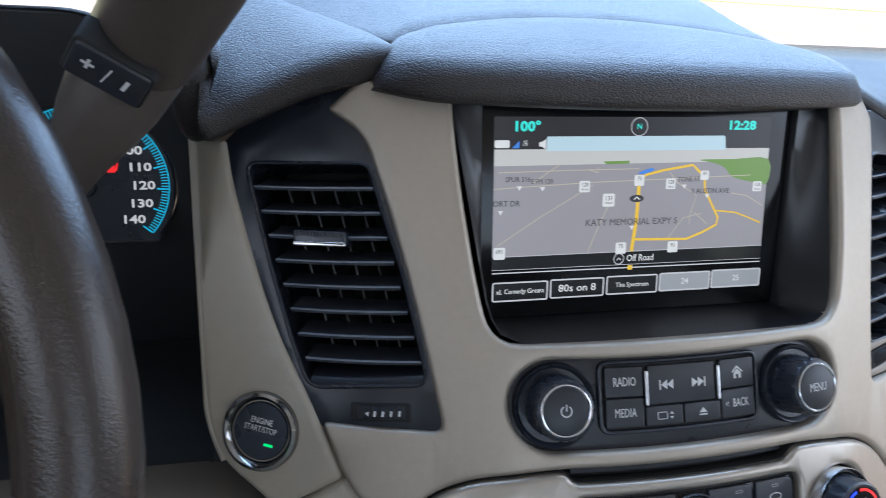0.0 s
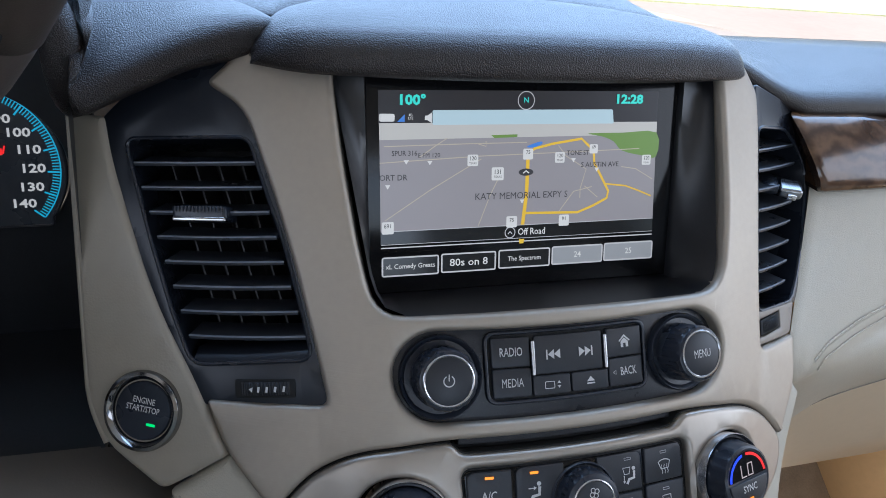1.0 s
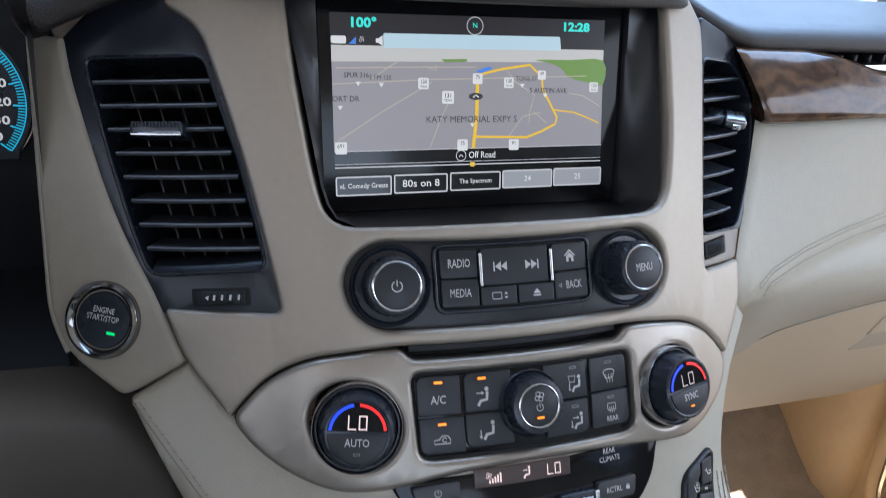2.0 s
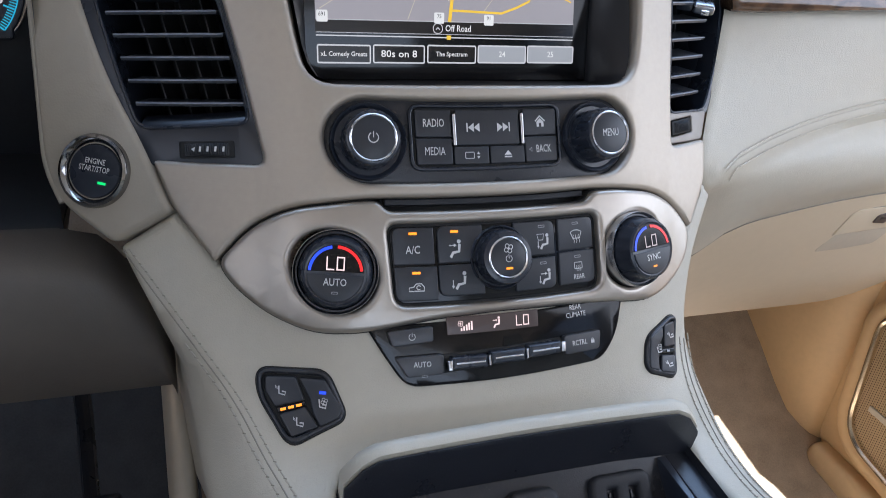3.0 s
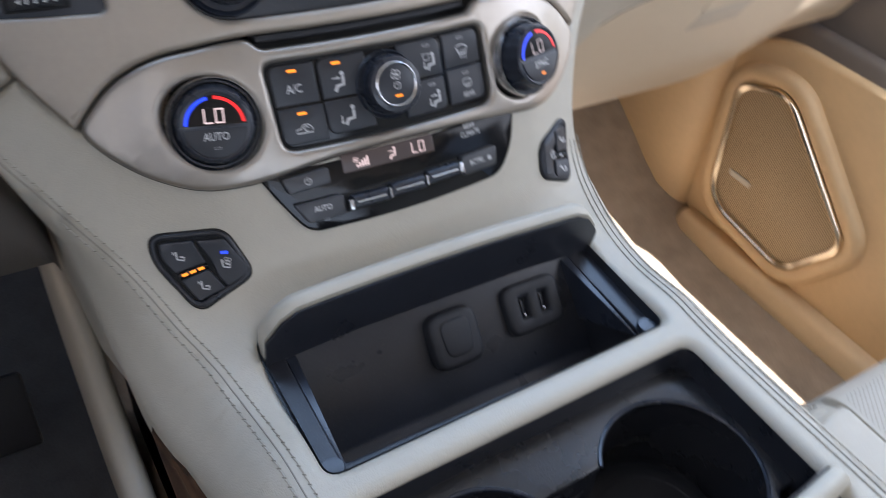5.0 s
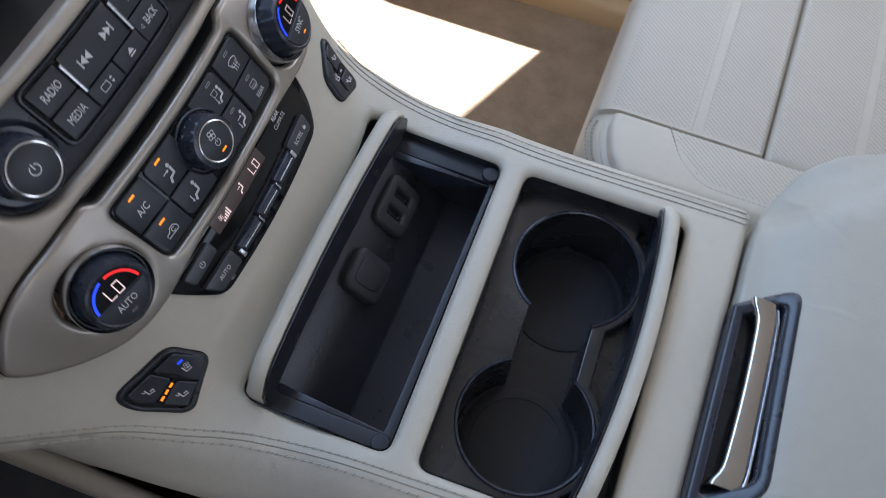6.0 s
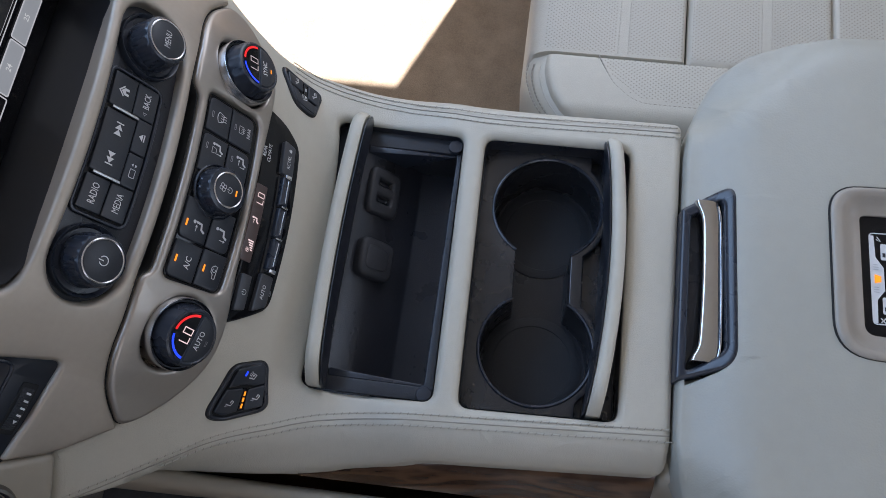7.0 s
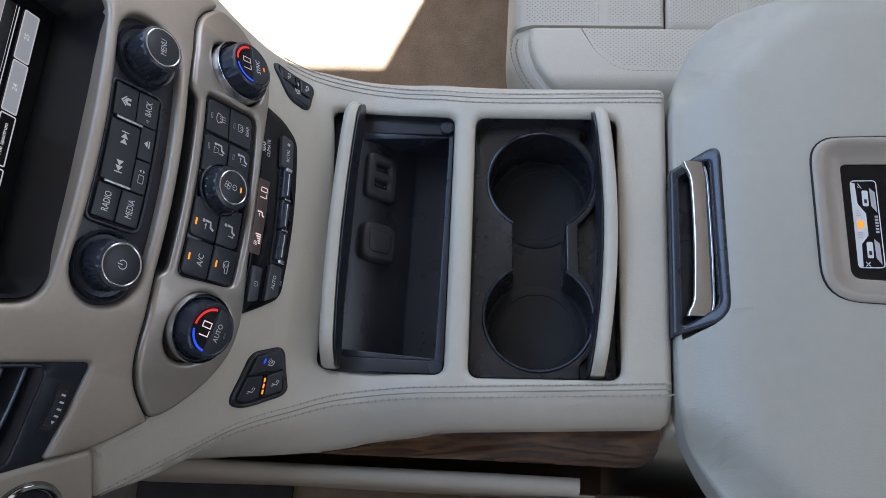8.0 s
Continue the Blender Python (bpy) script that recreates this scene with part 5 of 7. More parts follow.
def console_body():
    base = thing("centre_console", (0, -0.2, -0.05), "cream leather centre console with stitched edges and two open bins", "car console")
    outline = fillet(SKIN_LEFT + SKIN_RIGHT + [(0.10, sz(0.500)), (-0.10, sz(0.500)), (-0.156, sz(0.5165)), (-0.1775, sz(0.5390))],
                     [0.003] + [0.03] * 7 + [0.008, 0.008] + [0.03] * 8 + [0.004, 0.003, 0.0, 0, 0, 0.0, 0.003])
    part("skin", plate(outline, -0.035, 0.0, 0.0065, [BIN_HOLE, CUP_HOLE], on_console, cut=0.010, arc=5, cut_y=0.010), CREAM, base, "cream grained leather", 60)
    for edge in (LEFT_SEAM, RIGHT_SEAM):
        line = spline(edge, 10, False)
        part("seam", tube([on_console(p.x, p.y, 0.0001) for p in line], 0.00045, 6), SEAM_DARK, base, "shaded fold of the seam")
        for off in (-0.0042, 0.0042):
            skip = len(line) // 6 if edge is LEFT_SEAM and off < 0 else 0
            stitches(base, [on_console(p.x + off, p.y, 0.0001) for p in line[skip:]], gap=0.0056, length=0.0042, radius=0.00045, slant=0.10, marks=True)
    # dark linings that face the open bins
    for hole in (BIN_HOLE, CUP_HOLE):
        lp = clean(hole)
        lp = inset(lp if area(lp) > 0 else lp[::-1], 0.0006)
        part("lining", grid([[on_console(p.x, p.y, h) for p in lp] for h in (-0.0042, -0.012, -0.040)], closed_u=True), BLACK, base, "black lining of the opening", 60)
    side = [(-0.200, 0.16, 0.53), (-0.194, 0.10, 0.52), (-0.189, 0.06, 0.505), (-0.185, 0.02, 0.482), (-0.182, -0.01, 0.458), (-0.178, -0.035, 0.440), (-0.170, -0.060, 0.424)]
    rows = []
    for x, y, z in spline(side, 4, False):
        # the panel's lower edge sweeps up to the skin's edge
        xb, zb = [float(np.interp(y, (-0.065, -0.0327, 0.0223, 0.06, 0.16), q)) for q in ((-0.1655, -0.1685, -0.1736, -0.1760, -0.1820), (0.386, 0.3667, 0.3365, 0.315, 0.300))]
        xm, zm = (x + 0.009 + xb) / 2 - 0.0008, (z - 0.036 + zb) / 2
        rows.append([(x + 0.024, y, z - 0.004), (x + 0.016, y, z - 0.018), (x + 0.009, y, z - 0.036), (xm, y, zm), (xb - 0.0004, y, zb + 0.003), (xb + 0.0012, y, zb), (xb + 0.006, y, zb - 0.0004), (xb + 0.022, y, zb + 0.004)])
    part("side_panel", grid(rows), CREAM_SMOOTH, base, "moulded side panel", 60)
    rows = []
    for k in range(13):
        y = 0.300 - 0.590 * k / 12
        x = 0.003 * smooth(0.5, 1, k / 12) - 0.008 * (1 - smooth(0, 0.48, k / 12))
        rows.append([(x - 0.171, y, 0.18), (x - 0.1735, y, 0.330), (x - 0.1750, y, 0.3385), (x - 0.1790, y, 0.3405), (x - 0.1850, y, 0.3380), (x - 0.1885, y, 0.330), (x - 0.1905, y, 0.28), (x - 0.1925, y, 0.10), (x - 0.193, y, -0.08)])
    part("lower_moulding", grid(rows, caps=True), CREAM_SMOOTH, base, "moulded ledge below the wood strip", 60)
    # added sheet that paints the deep shade between skin and ledge
    part("recess", grid([[(-0.148 + 0.02 * k, 0.28 - 0.63 * k, 0.40 - 0.02 * k), (-0.154 + 0.02 * k, 0.28 - 0.63 * k, -0.075)] for k in (0, 0.5, 1)]), RECESS_SHADE, base, "dark sheet for the shaded recess", 60)
    rows = []
    for y, z, out in ((0.06, 0.48, 0.055), (0.0, 0.445, 0.022), (-0.05, 0.415, 0.006), (-0.10, 0.400, 0.001), (-0.20, 0.398, 0.0), (-0.349, 0.398, -0.005)):
        x, deep = 0.1430 + out, 0.02 * (y > -0.15)
        rows.append([(x - 0.004, y, z), (x - 0.001, y, z - 0.03), (x - 0.002, y + deep, 0.335), (x - 0.012, y + deep * 1.5, 0.25), (0.123, y + deep * 2.5, -0.08)])
    part("side_panel", grid(rows), CREAM_SMOOTH, base, "moulded side panel", 60)
    return base


console_body()
seat_switch([(-0.1395, 0.4677), (-0.1026, 0.4711), (-0.0927, 0.4479), (-0.1260, 0.4343), (-0.1403, 0.4545)],
            [("warm", [(-0.1347, 0.4642), (-0.1187, 0.4660), (-0.1150, 0.4551), (-0.1307, 0.4502), (-0.1355, 0.4570)]), ("back", [(-0.1293, 0.4472), (-0.1147, 0.4521), (-0.1092, 0.4436), (-0.1240, 0.4385)]),
             ("cool", [(-0.1172, 0.4658), (-0.1039, 0.4665), (-0.0958, 0.4522), (-0.0976, 0.4484), (-0.1082, 0.4440), (-0.1112, 0.4491), (-0.1122, 0.4560)])],
            [(-0.1302, 0.4498), (-0.1150, 0.4546), (-0.1146, 0.4526), (-0.1296, 0.4476)], True, "black seat heater switch with lit orange and blue lights")
seat_switch([(0.1040, 0.4682), (0.1285, 0.4735), (0.1345, 0.4710), (0.1290, 0.4395), (0.1015, 0.4500)],
            [("cool", [(0.1060, 0.4672), (0.1182, 0.4700), (0.1182, 0.4643), (0.1138, 0.4617), (0.1123, 0.4510), (0.1122, 0.4475), (0.1040, 0.4511)]), ("warm", [(0.1201, 0.4705), (0.1300, 0.4697), (0.1295, 0.4558), (0.1188, 0.4582)]),
             ("back", [(0.1155, 0.4546), (0.1284, 0.4511), (0.1264, 0.4425), (0.1138, 0.4466)])],
            [(0.1160, 0.4578), (0.1293, 0.4545), (0.1288, 0.4520), (0.1156, 0.4556)], False, "black seat heater switch, unlit, beside the passenger footwell")


def wood_strip(sgn, top, ridge, foot):
    """A bulging strip under the skin's edge; top, ridge and foot give its distance from the middle at y = -0.08, -0.21 and -0.348."""
    base = thing("console_wood_trim", (sgn * ridge[1], -0.22, 0.36), "glossy walnut trim strip along the console side", "wood trim", "console wood trims")
    rows = []
    ends = (-0.348, -0.21, -0.08)
    for k in range(25):
        f = k / 24
        y = -0.080 - 0.2685 * f
        a, r, b = [float(np.interp(y, ends, q[::-1])) for q in (top, ridge, foot)]
        h = 0.014 + 0.031 * min(1, f * 1.7) ** 0.7
        b -= 0.007 * max(0.0, (f - 0.93) / 0.07) ** 2
        rows.append([(sgn * (a - 0.020), y, 0.386), (sgn * a, y, 0.387), (sgn * (a * 0.45 + r * 0.55), y, 0.387 - h * 0.22), (sgn * r, y, 0.387 - h * 0.52), (sgn * (r * 0.4 + b * 0.6), y, 0.387 - h * 0.80), (sgn * b, y, 0.387 - h), (sgn * (b - 0.008), y, 0.385 - h * 1.08), (sgn * (b - 0.030), y, 0.385 - h * 1.08)])
    part("strip", grid(rows, closed_u=True, caps=True), WOOD, base, "", 60)
    return base


wood_strip(-1, (0.1605, 0.1380, 0.1275), (0.1640, 0.1514, 0.1473), (0.1655, 0.1618, 0.1605))
wood_strip(1, (0.1450, 0.1440, 0.1430), (0.1500, 0.1530, 0.1540), (0.1520, 0.1600, 0.1620))


def lid(name, label, x0, x1, bow, foot, head, thick, skin_first):
    """An upright, open flap over a bin: foot and head are its (y, z) below and above."""
    base = thing(name, ((x0 + x1) / 2, foot[0], foot[1]), label, "bin flap", "console bin flaps")
    for nm, mat, d0, d1, lab in (("cover", CREAM, 0.0, thick * 0.80, "cream leather outer skin"), ("lining", BLACK, thick * 0.81, thick, "black plastic lining")):
        rows = []
        for k in range(25):
            f = k / 24
            x = x0 + (x1 - x0) * f
            dy = bow * (1 - (2 * f - 1) ** 2)
            e = min(f, 1 - f)
            top = 1 - 0.30 * max(0, 1 - e / 0.09) ** 2
            fy, fz = foot[0] + dy * 0.6, foot[1]
            hy, hz = foot[0] + (head[0] - foot[0]) * top + dy, foot[1] + (head[1] - foot[1]) * top - (0.005 if nm == "lining" else 0)
            s = 1 if skin_first else -1
            a0, a1 = d0 * s, d1 * s
            rows.append([(x, fy - a0, fz), (x, hy - a0, hz - 0.002), (x, hy - a0 * 0.7 - a1 * 0.3, hz + 0.0006), (x, hy - a0 * 0.3 - a1 * 0.7, hz + 0.0006), (x, hy - a1, hz - 0.002), (x, fy - a1, fz)])
        part(nm, grid(rows, closed_u=True, caps=True), mat, base, lab, 50)
    return base


lid("front_bin_flap", "open flap of the front bin, cream outside and black inside", -0.1030, 0.1180, 0.004, (-0.0835, 0.400), (-0.0885, 0.4555), 0.0125, True)
lid("cup_holder_flap", "open flap behind the cup holders, cream outside and black inside", -0.0990, 0.1220, -0.009, (-0.3010, 0.395), (-0.2990, 0.443), 0.0125, False)


def front_bin():
    base = thing("storage_bin", (0.006, -0.13, 0.37), "open black storage bin with charging ports on its sloping wall", "storage bin")
    rim = [(-0.1080, -0.066), (0.1210, -0.066), (0.1190, -0.182), (-0.1060, -0.182)]
    up = lambda x, y, n: Vector((x, y, n))
    part("rim", plate(fillet(rim, 0.008), 0.350, 0.4165, 0.001, [fillet([(-0.0925, -0.0965), (0.1000, -0.0965), (0.1000, -0.1705), (-0.0925, -0.1705)], 0.004)], up, back=False), BLACK, base, "black plastic rim")
    rows = []
    for x in (-0.0925, 0.1000):
        rows.append([(x, -0.0955, 0.4170), (x, -0.0990, 0.4142), (x, -0.137, 0.3730), (x, -0.140, 0.3700), (x, -0.171, 0.3690)])
    part("inner_wall", grid(rows), BLACK, base, "grained black sloping wall", 50)
    for x, s in ((-0.0925, 1), (0.1000, -1)):
        part("end_rib", block([(x, -0.100, 0.37), (x + s * 0.004, -0.100, 0.37), (x + s * 0.004, -0.1, 0.372), (x, -0.1, 0.372), (x, -0.098, 0.417), (x + s * 0.006, -0.098, 0.417), (x + s * 0.002, -0.17, 0.414), (x, -0.17, 0.414)], 0.0006), BLACK_SATIN, base)
    for x, yy in ((0.1050, -0.169), (-0.0985, -0.172)):
        part("hinge_pin", moved(lathe([(0.0062, 0), (0.0062, 0.003), (0.0055, 0.0042), (0, 0.0046)], 24), x, yy, 0.4165), BLACK_SATIN, base, "round black hinge pin")
    part("lid_strut", tube([(0.1130, -0.088, 0.428), (0.1135, -0.094, 0.419), (0.1130, -0.100, 0.412)], 0.0012, 6), DULL_CHROME, base, "bright metal strut")
    return base


front_bin()
WALL_UP = Vector((0, 0.038, 0.0412)).normalized()
WALL_N = Vector((0, -0.0412, 0.038)).normalized()


def wall_pose(x, f):
    """A pose on the bin's sloping wall, f from its foot (0) to its head (1)."""
    m = Matrix(((1, 0, 0), WALL_UP, WALL_N)).transposed().to_4x4()
    m.translation = (x, -0.137 + 0.038 * f, 0.373 + 0.0412 * f)
    return m


def usb_socket():
    m = wall_pose(0.0645, 0.68)
    base = thing("usb_socket", m.translation, "black double charging socket on the bin wall", "usb socket")
    part("plate", plate(rrect(-0.0205, -0.0160, 0.0205, 0.0160, 0.0078), -0.003, 0.0056, 0.0030, [rrect(-0.0096, -0.0062, -0.0040, 0.0068, 0.0006), rrect(0.0050, -0.0062, 0.0106, 0.0068, 0.0006)]), RUBBER, base, "charcoal plate", at=m)
    for x in (-0.0068, 0.0078):
        part("port", plate(rect(x - 0.0030, -0.0066, x + 0.0030, 0.0072), -0.0030, -0.0012, 0.0), GAP, base, "dark port", at=m)
        part("tongue", plate(rect(x - 0.0016, -0.0046, x - 0.0002, 0.0050), -0.0012, 0.0026, 0.0002), BLACK, base, at=m)
        part("contact", plate(rect(x - 0.0010, -0.0052, x + 0.0004, -0.0036), 0.0020, 0.0030, 0.0001), DULL_CHROME, base, at=m)
    return base


def power_outlet():
    m = wall_pose(0.0060, 0.64)
    base = thing("power_outlet", m.translation, "charcoal rubber cap over a power outlet", "power outlet")
    part("cap", plate(rrect(-0.0165, -0.0165, 0.0165, 0.0180, 0.0090), -0.003, 0.0085, 0.0040, arc=4), RUBBER, base, at=m)
    part("thumb_rest", plate(fillet([(-0.0105, 0.0130), (0.0105, 0.0130), (0.0090, -0.0095), (-0.0090, -0.0095)], 0.0065), 0.0070, 0.0096, 0.0014), RUBBER, base, "raised pad", at=m)
    return base


usb_socket()
power_outlet()


def cup_holder():
    base = thing("cup_holder", (0.006, -0.25, 0.34), "black double cup holder joined by a neck", "cup holder")
    up = lambda x, y, n: Vector((x, y, n))
    r, h = 0.0435, 0.0215
    a = math.degrees(math.asin(h / r))
    hole = arc_points(0.0640, -0.2485, r, -180 + a, 180 - a, 40) + arc_points(-0.0520, -0.2500, r, a, 360 - a, 40)
    rear = [(0.119, -0.281), (0.100, -0.281)] + arc_points(0.0640, -0.2485, 0.0495, -38, -140, 14) + arc_points(-0.0520, -0.2500, 0.0495, -40, -142, 14) + [(-0.088, -0.283), (-0.106, -0.283)]
    part("tray", plate([Vector(p) for p in rear] + [Vector((-0.106, -0.1915)), Vector((0.119, -0.1915))], 0.345, 0.4085, 0.0015, [hole], up), CUP_BLACK, base, "black tray")
    ledge = [Vector(p) for p in rear] + [Vector((-0.106, -0.3140)), Vector((0.119, -0.3140))]
    part("rear_ledge", plate(ledge, 0.345, 0.3980, 0.0, [], up), CUP_BLACK, base, "lower ledge behind the cups")
    part("floor", plate(rect(-0.10, -0.30, 0.115, -0.20), 0.330, 0.3470, 0.0, mapped=up), BLACK, base, "black cup floor")
    for cx, cy in ((0.0640, -0.2485), (-0.0520, -0.2500)):
        part("mat", moved(lathe([(0.0405, 0.0), (0.0405, 0.0012), (0.0395, 0.0016), (0.0330, 0.0016), (0.0325, 0.0010), (0, 0.0010)], 56), cx, cy, 0.347), RUBBER, base, "ribbed rubber mat")
        part("lip", tube([(cx + r * math.cos(t), cy + r * math.sin(t), 0.4085) for t in [radians((a if cx < 0 else -180 + a) + (360 - 2 * a) * k / 44) for k in range(45)]], 0.0013, 6), BLACK_SATIN, base, "rounded lip")
    part("step", block([(-0.0990, -0.3030, 0.400), (0.1130, -0.3010, 0.400), (0.1130, -0.2975, 0.400), (-0.0990, -0.2985, 0.400), (-0.0990, -0.3030, 0.4135), (0.1130, -0.3010, 0.4135), (0.1130, -0.2975, 0.4135), (-0.0990, -0.2985, 0.4135)], 0.001), BLACK_SATIN, base)
    return base


cup_holder()


# ---- armrest ----
def armrest():
    base = thing("armrest", (0, -0.65, 0.40), "broad cream leather console armrest with black latch recess", "armrest")
    half = [(0.112, -0.3505), (0.1332, -0.3532), (0.1519, -0.3582), (0.1700, -0.3650), (0.1850, -0.3735), (0.1985, -0.3900), (0.2105, -0.4155), (0.2190, -0.4470), (0.2250, -0.52), (0.228, -0.95)]
    other = [(0.112, -0.3510), (0.1332, -0.3555), (0.1519, -0.3635), (0.1700, -0.3730), (0.1850, -0.3835), (0.1985, -0.4000), (0.2105, -0.4230), (0.2190, -0.4520), (0.2250, -0.52)]
    outline = spline(half[:-1], 5, False) + [Vector(half[-1])] + [Vector((-0.228, -0.95))] + [Vector((-p.x, p.y)) for p in spline(other, 5, False)][::-1]
    latch = fillet([(-0.0715, -0.3545), (-0.0555, -0.3864), (0.0815, -0.3830), (0.0620, -0.3540)], [0.002, 0.014, 0.014, 0.002], 7)
    rim = fillet([(-0.0695, -0.3480), (-0.0565, -0.3872), (0.0825, -0.3838), (0.0630, -0.3480)], [0.002, 0.014, 0.014, 0.002], 7)
    opening = fillet([(-0.0610, -0.3552), (-0.0475, -0.3796), (0.0705, -0.3762), (0.0575, -0.3550)], [0.003, 0.007, 0.007, 0.003], 6)
    well = fillet([(-0.0490, -0.64), (-0.0435, -0.4475), (0.0815, -0.4455), (0.0900, -0.64)], [0.004, 0.026, 0.022, 0.004], 8)
    inner = fillet([(-0.0280, -0.64), (-0.0238, -0.4718), (0.0655, -0.4705), (0.0720, -0.64)], [0.002, 0.008, 0.005, 0.002], 8)

    def dome(x, y, n):
        if n < 0.44:
            return Vector((x, y, n))
        wide = 0.148 + 0.080 * smooth(-0.345, -0.47, y)
        drop = 0.020 * smooth(wide - 0.040, wide, abs(x)) ** 2
        return Vector((x, y, n + 0.005 * smooth(-0.40, -0.47, y) - 0.022 * (1 - smooth(-0.350, -0.402, y)) - drop))
    part("pad", plate(outline, 0.390, 0.4600, 0.0035, [latch, well], dome, cut=0.010, arc=5, cut_y=0.02, hole_r=0.0010), ARM_VINYL, base, "smooth cream pad", 60)
    lr = part("latch", plate(rim, 0.441, 0.4614, 0.0028, [opening], dome, hole_r=0.0022), BLACK_SATIN, base, "black latch frame with a chrome handle", 50)
    part("recess_floor", plate(rect(-0.0625, -0.3812, 0.0725, -0.3540), 0.400, 0.4300, 0.0), BLACK, lr, "black floor of the latch recess")
    rows, rear = [], []
    for k in range(33):
        f = k / 32
        x = -0.0545 + 0.1225 * f
        horn = math.exp(-(f / 0.06) ** 2) + math.exp(-((1 - f) / 0.07) ** 2)
        yf = -0.3615 - 0.0018 * math.sin(math.pi * f) + 0.0046 * horn
        yr = -0.3778 + 0.0022 * f - 0.0010 * math.sin(math.pi * f) + 0.0020 * horn
        ym = yf + (yr - yf) * (0.46 + 0.06 * math.sin(math.pi * f))
        rows.append([(x, yf + 0.0006, 0.428), (x, yf, 0.4448), (x, yf - 0.0008, 0.4460), (x, yf - 0.0020, 0.4465), (x, ym + 0.0010, 0.4470), (x, ym - 0.0012, 0.4469), (x, yr + 0.0030, 0.4460), (x, yr + 0.0008, 0.4456), (x, yr, 0.4446), (x, yr + 0.0004, 0.428)])
        rear.append((x, yr + 0.0006, 0.4457))
    part("handle", grid(rows, closed_u=True, caps=True), HANDLE_CHROME, lr, "polished chrome handle", 45)
    part("edge", tube(rear[1:-1], 0.0006, 8), CHROME, lr, "bright chrome edge")
    # pictogram panel set into the armrest
    sc = part("switch_panel", plate(rect(-0.026, -0.64, 0.070, -0.4685), 0.440, 0.4520, 0.0), PIANO, base, "black pictogram panel")
    loops = []
    for f, z in ((0.0, 0.452), (0.0, 0.4640), (0.06, 0.4662), (0.17, 0.4668), (0.29, 0.4660), (0.40, 0.4634), (0.62, 0.4584), (0.86, 0.4546), (1.0, 0.4538), (1.0, 0.4470)):
        loops.append([(o.x + (i.x - o.x) * f, o.y + (i.y - o.y) * f, z) for o, i in zip(well, inner)])
    part("surround", grid(loops, closed_u=True), TAUPE_FRAME, sc, "taupe moulded frame", 60)
    part("seam", tube([Vector((p.x, p.y, 0.4640)) for p in well], 0.0009, 6, True), GAP, sc, "dark joint")
    z = 0.4524
    part("label_outline", ribbon(fillet([(-0.0150, -0.4782), (0.0526, -0.4775), (0.0534, -0.4957), (-0.0143, -0.4965)], 0.003), 0.0008, z, True), PAINTED, sc, "white outline", flip=False)
    part("label_band", flat([(-0.0145, -0.4785), (0.0510, -0.4780), (0.0510, -0.4806), (0.0345, -0.4815), (0.0270, -0.4868), (0.0100, -0.4870), (0.0030, -0.4818), (-0.0140, -0.4815)], z - 0.0001), PAINTED, sc, "white band", flip=False)
    for x, tilt in ((0.0390, 0.10), (-0.0012, 0.10)):
        mark = part("vehicle_mark", moved(flat(rrect(-0.0062, -0.0022, 0.0062, 0.0022, 0.0014)), x, -0.4872, z, tilt), PAINTED, sc, "white vehicle shape", flip=False)
        part("window_mark", moved(flat(rrect(-0.0040, -0.0010, -0.0008, 0.0010, 0.0004)), x, -0.4872, z + 0.0002, tilt), BLACK, mark, flip=False)
        part("trailer_mark", flat([(x + 0.0086, -0.4905), (x - 0.0060, -0.4910), (x - 0.0110, -0.4948), (x + 0.0050, -0.4944)], z), GREY_PRINT, sc, "grey slanted shape", flip=False)
    part("tick", ribbon([(0.0505, -0.4828), (0.0468, -0.4852), (0.0482, -0.4822)], 0.0007, z), PAINTED, sc, "white tick", flip=False)
    part("cross", join(ribbon([(-0.0138, -0.4866), (-0.0104, -0.4834)], 0.0007, z), ribbon([(-0.0138, -0.4834), (-0.0104, -0.4866)], 0.0007, z)), PAINTED, sc, "white cross", flip=False)
    part("indicator", flat([(0.0150, -0.4802), (0.0216, -0.4802), (0.0204, -0.4846), (0.0162, -0.4846)], z + 0.0002), ORANGE, sc, "orange warning mark", flip=False)
    for x in (0.0270, 0.0102):
        part("line_mark", join(*[ribbon([(x - 0.0018 + j * 0.0018, -0.4795), (x - 0.0018 + j * 0.0018, -0.4830)], 0.0005, z + 0.0002) for j in range(3)]), GREY_PRINT, sc, flip=False)
    part("small_print", join(*[flat(rect(0.0120 + j * 0.0024, -0.4950, 0.0136 + j * 0.0024, -0.4926), z) for j in range(6)]), GREY_PRINT, sc, flip=False)
    return base


armrest()
rear_box = thing("console_rear_box", (0, -0.6, -0.08), "cream console box below the armrest", "car console")
part("lower_box", block([(-0.215, -0.95, -0.08), (0.215, -0.95, -0.08), (0.190, -0.3505, -0.08), (-0.190, -0.3505, -0.08), (-0.180, -0.95, 0.400), (0.180, -0.95, 0.400), (0.134, -0.3505, 0.4035), (-0.134, -0.3505, 0.4035)], 0.006), CREAM_SMOOTH, rear_box, "cream moulded side")
part("collar", block([(-0.176, -0.95, 0.4055), (0.176, -0.95, 0.4055), (0.1285, -0.3540, 0.4055), (-0.1285, -0.3540, 0.4055), (-0.174, -0.95, 0.425), (0.174, -0.95, 0.425), (0.1265, -0.3540, 0.4270), (-0.1265, -0.3540, 0.4270)], 0.003), CREAM_SMOOTH, rear_box, "cream collar")
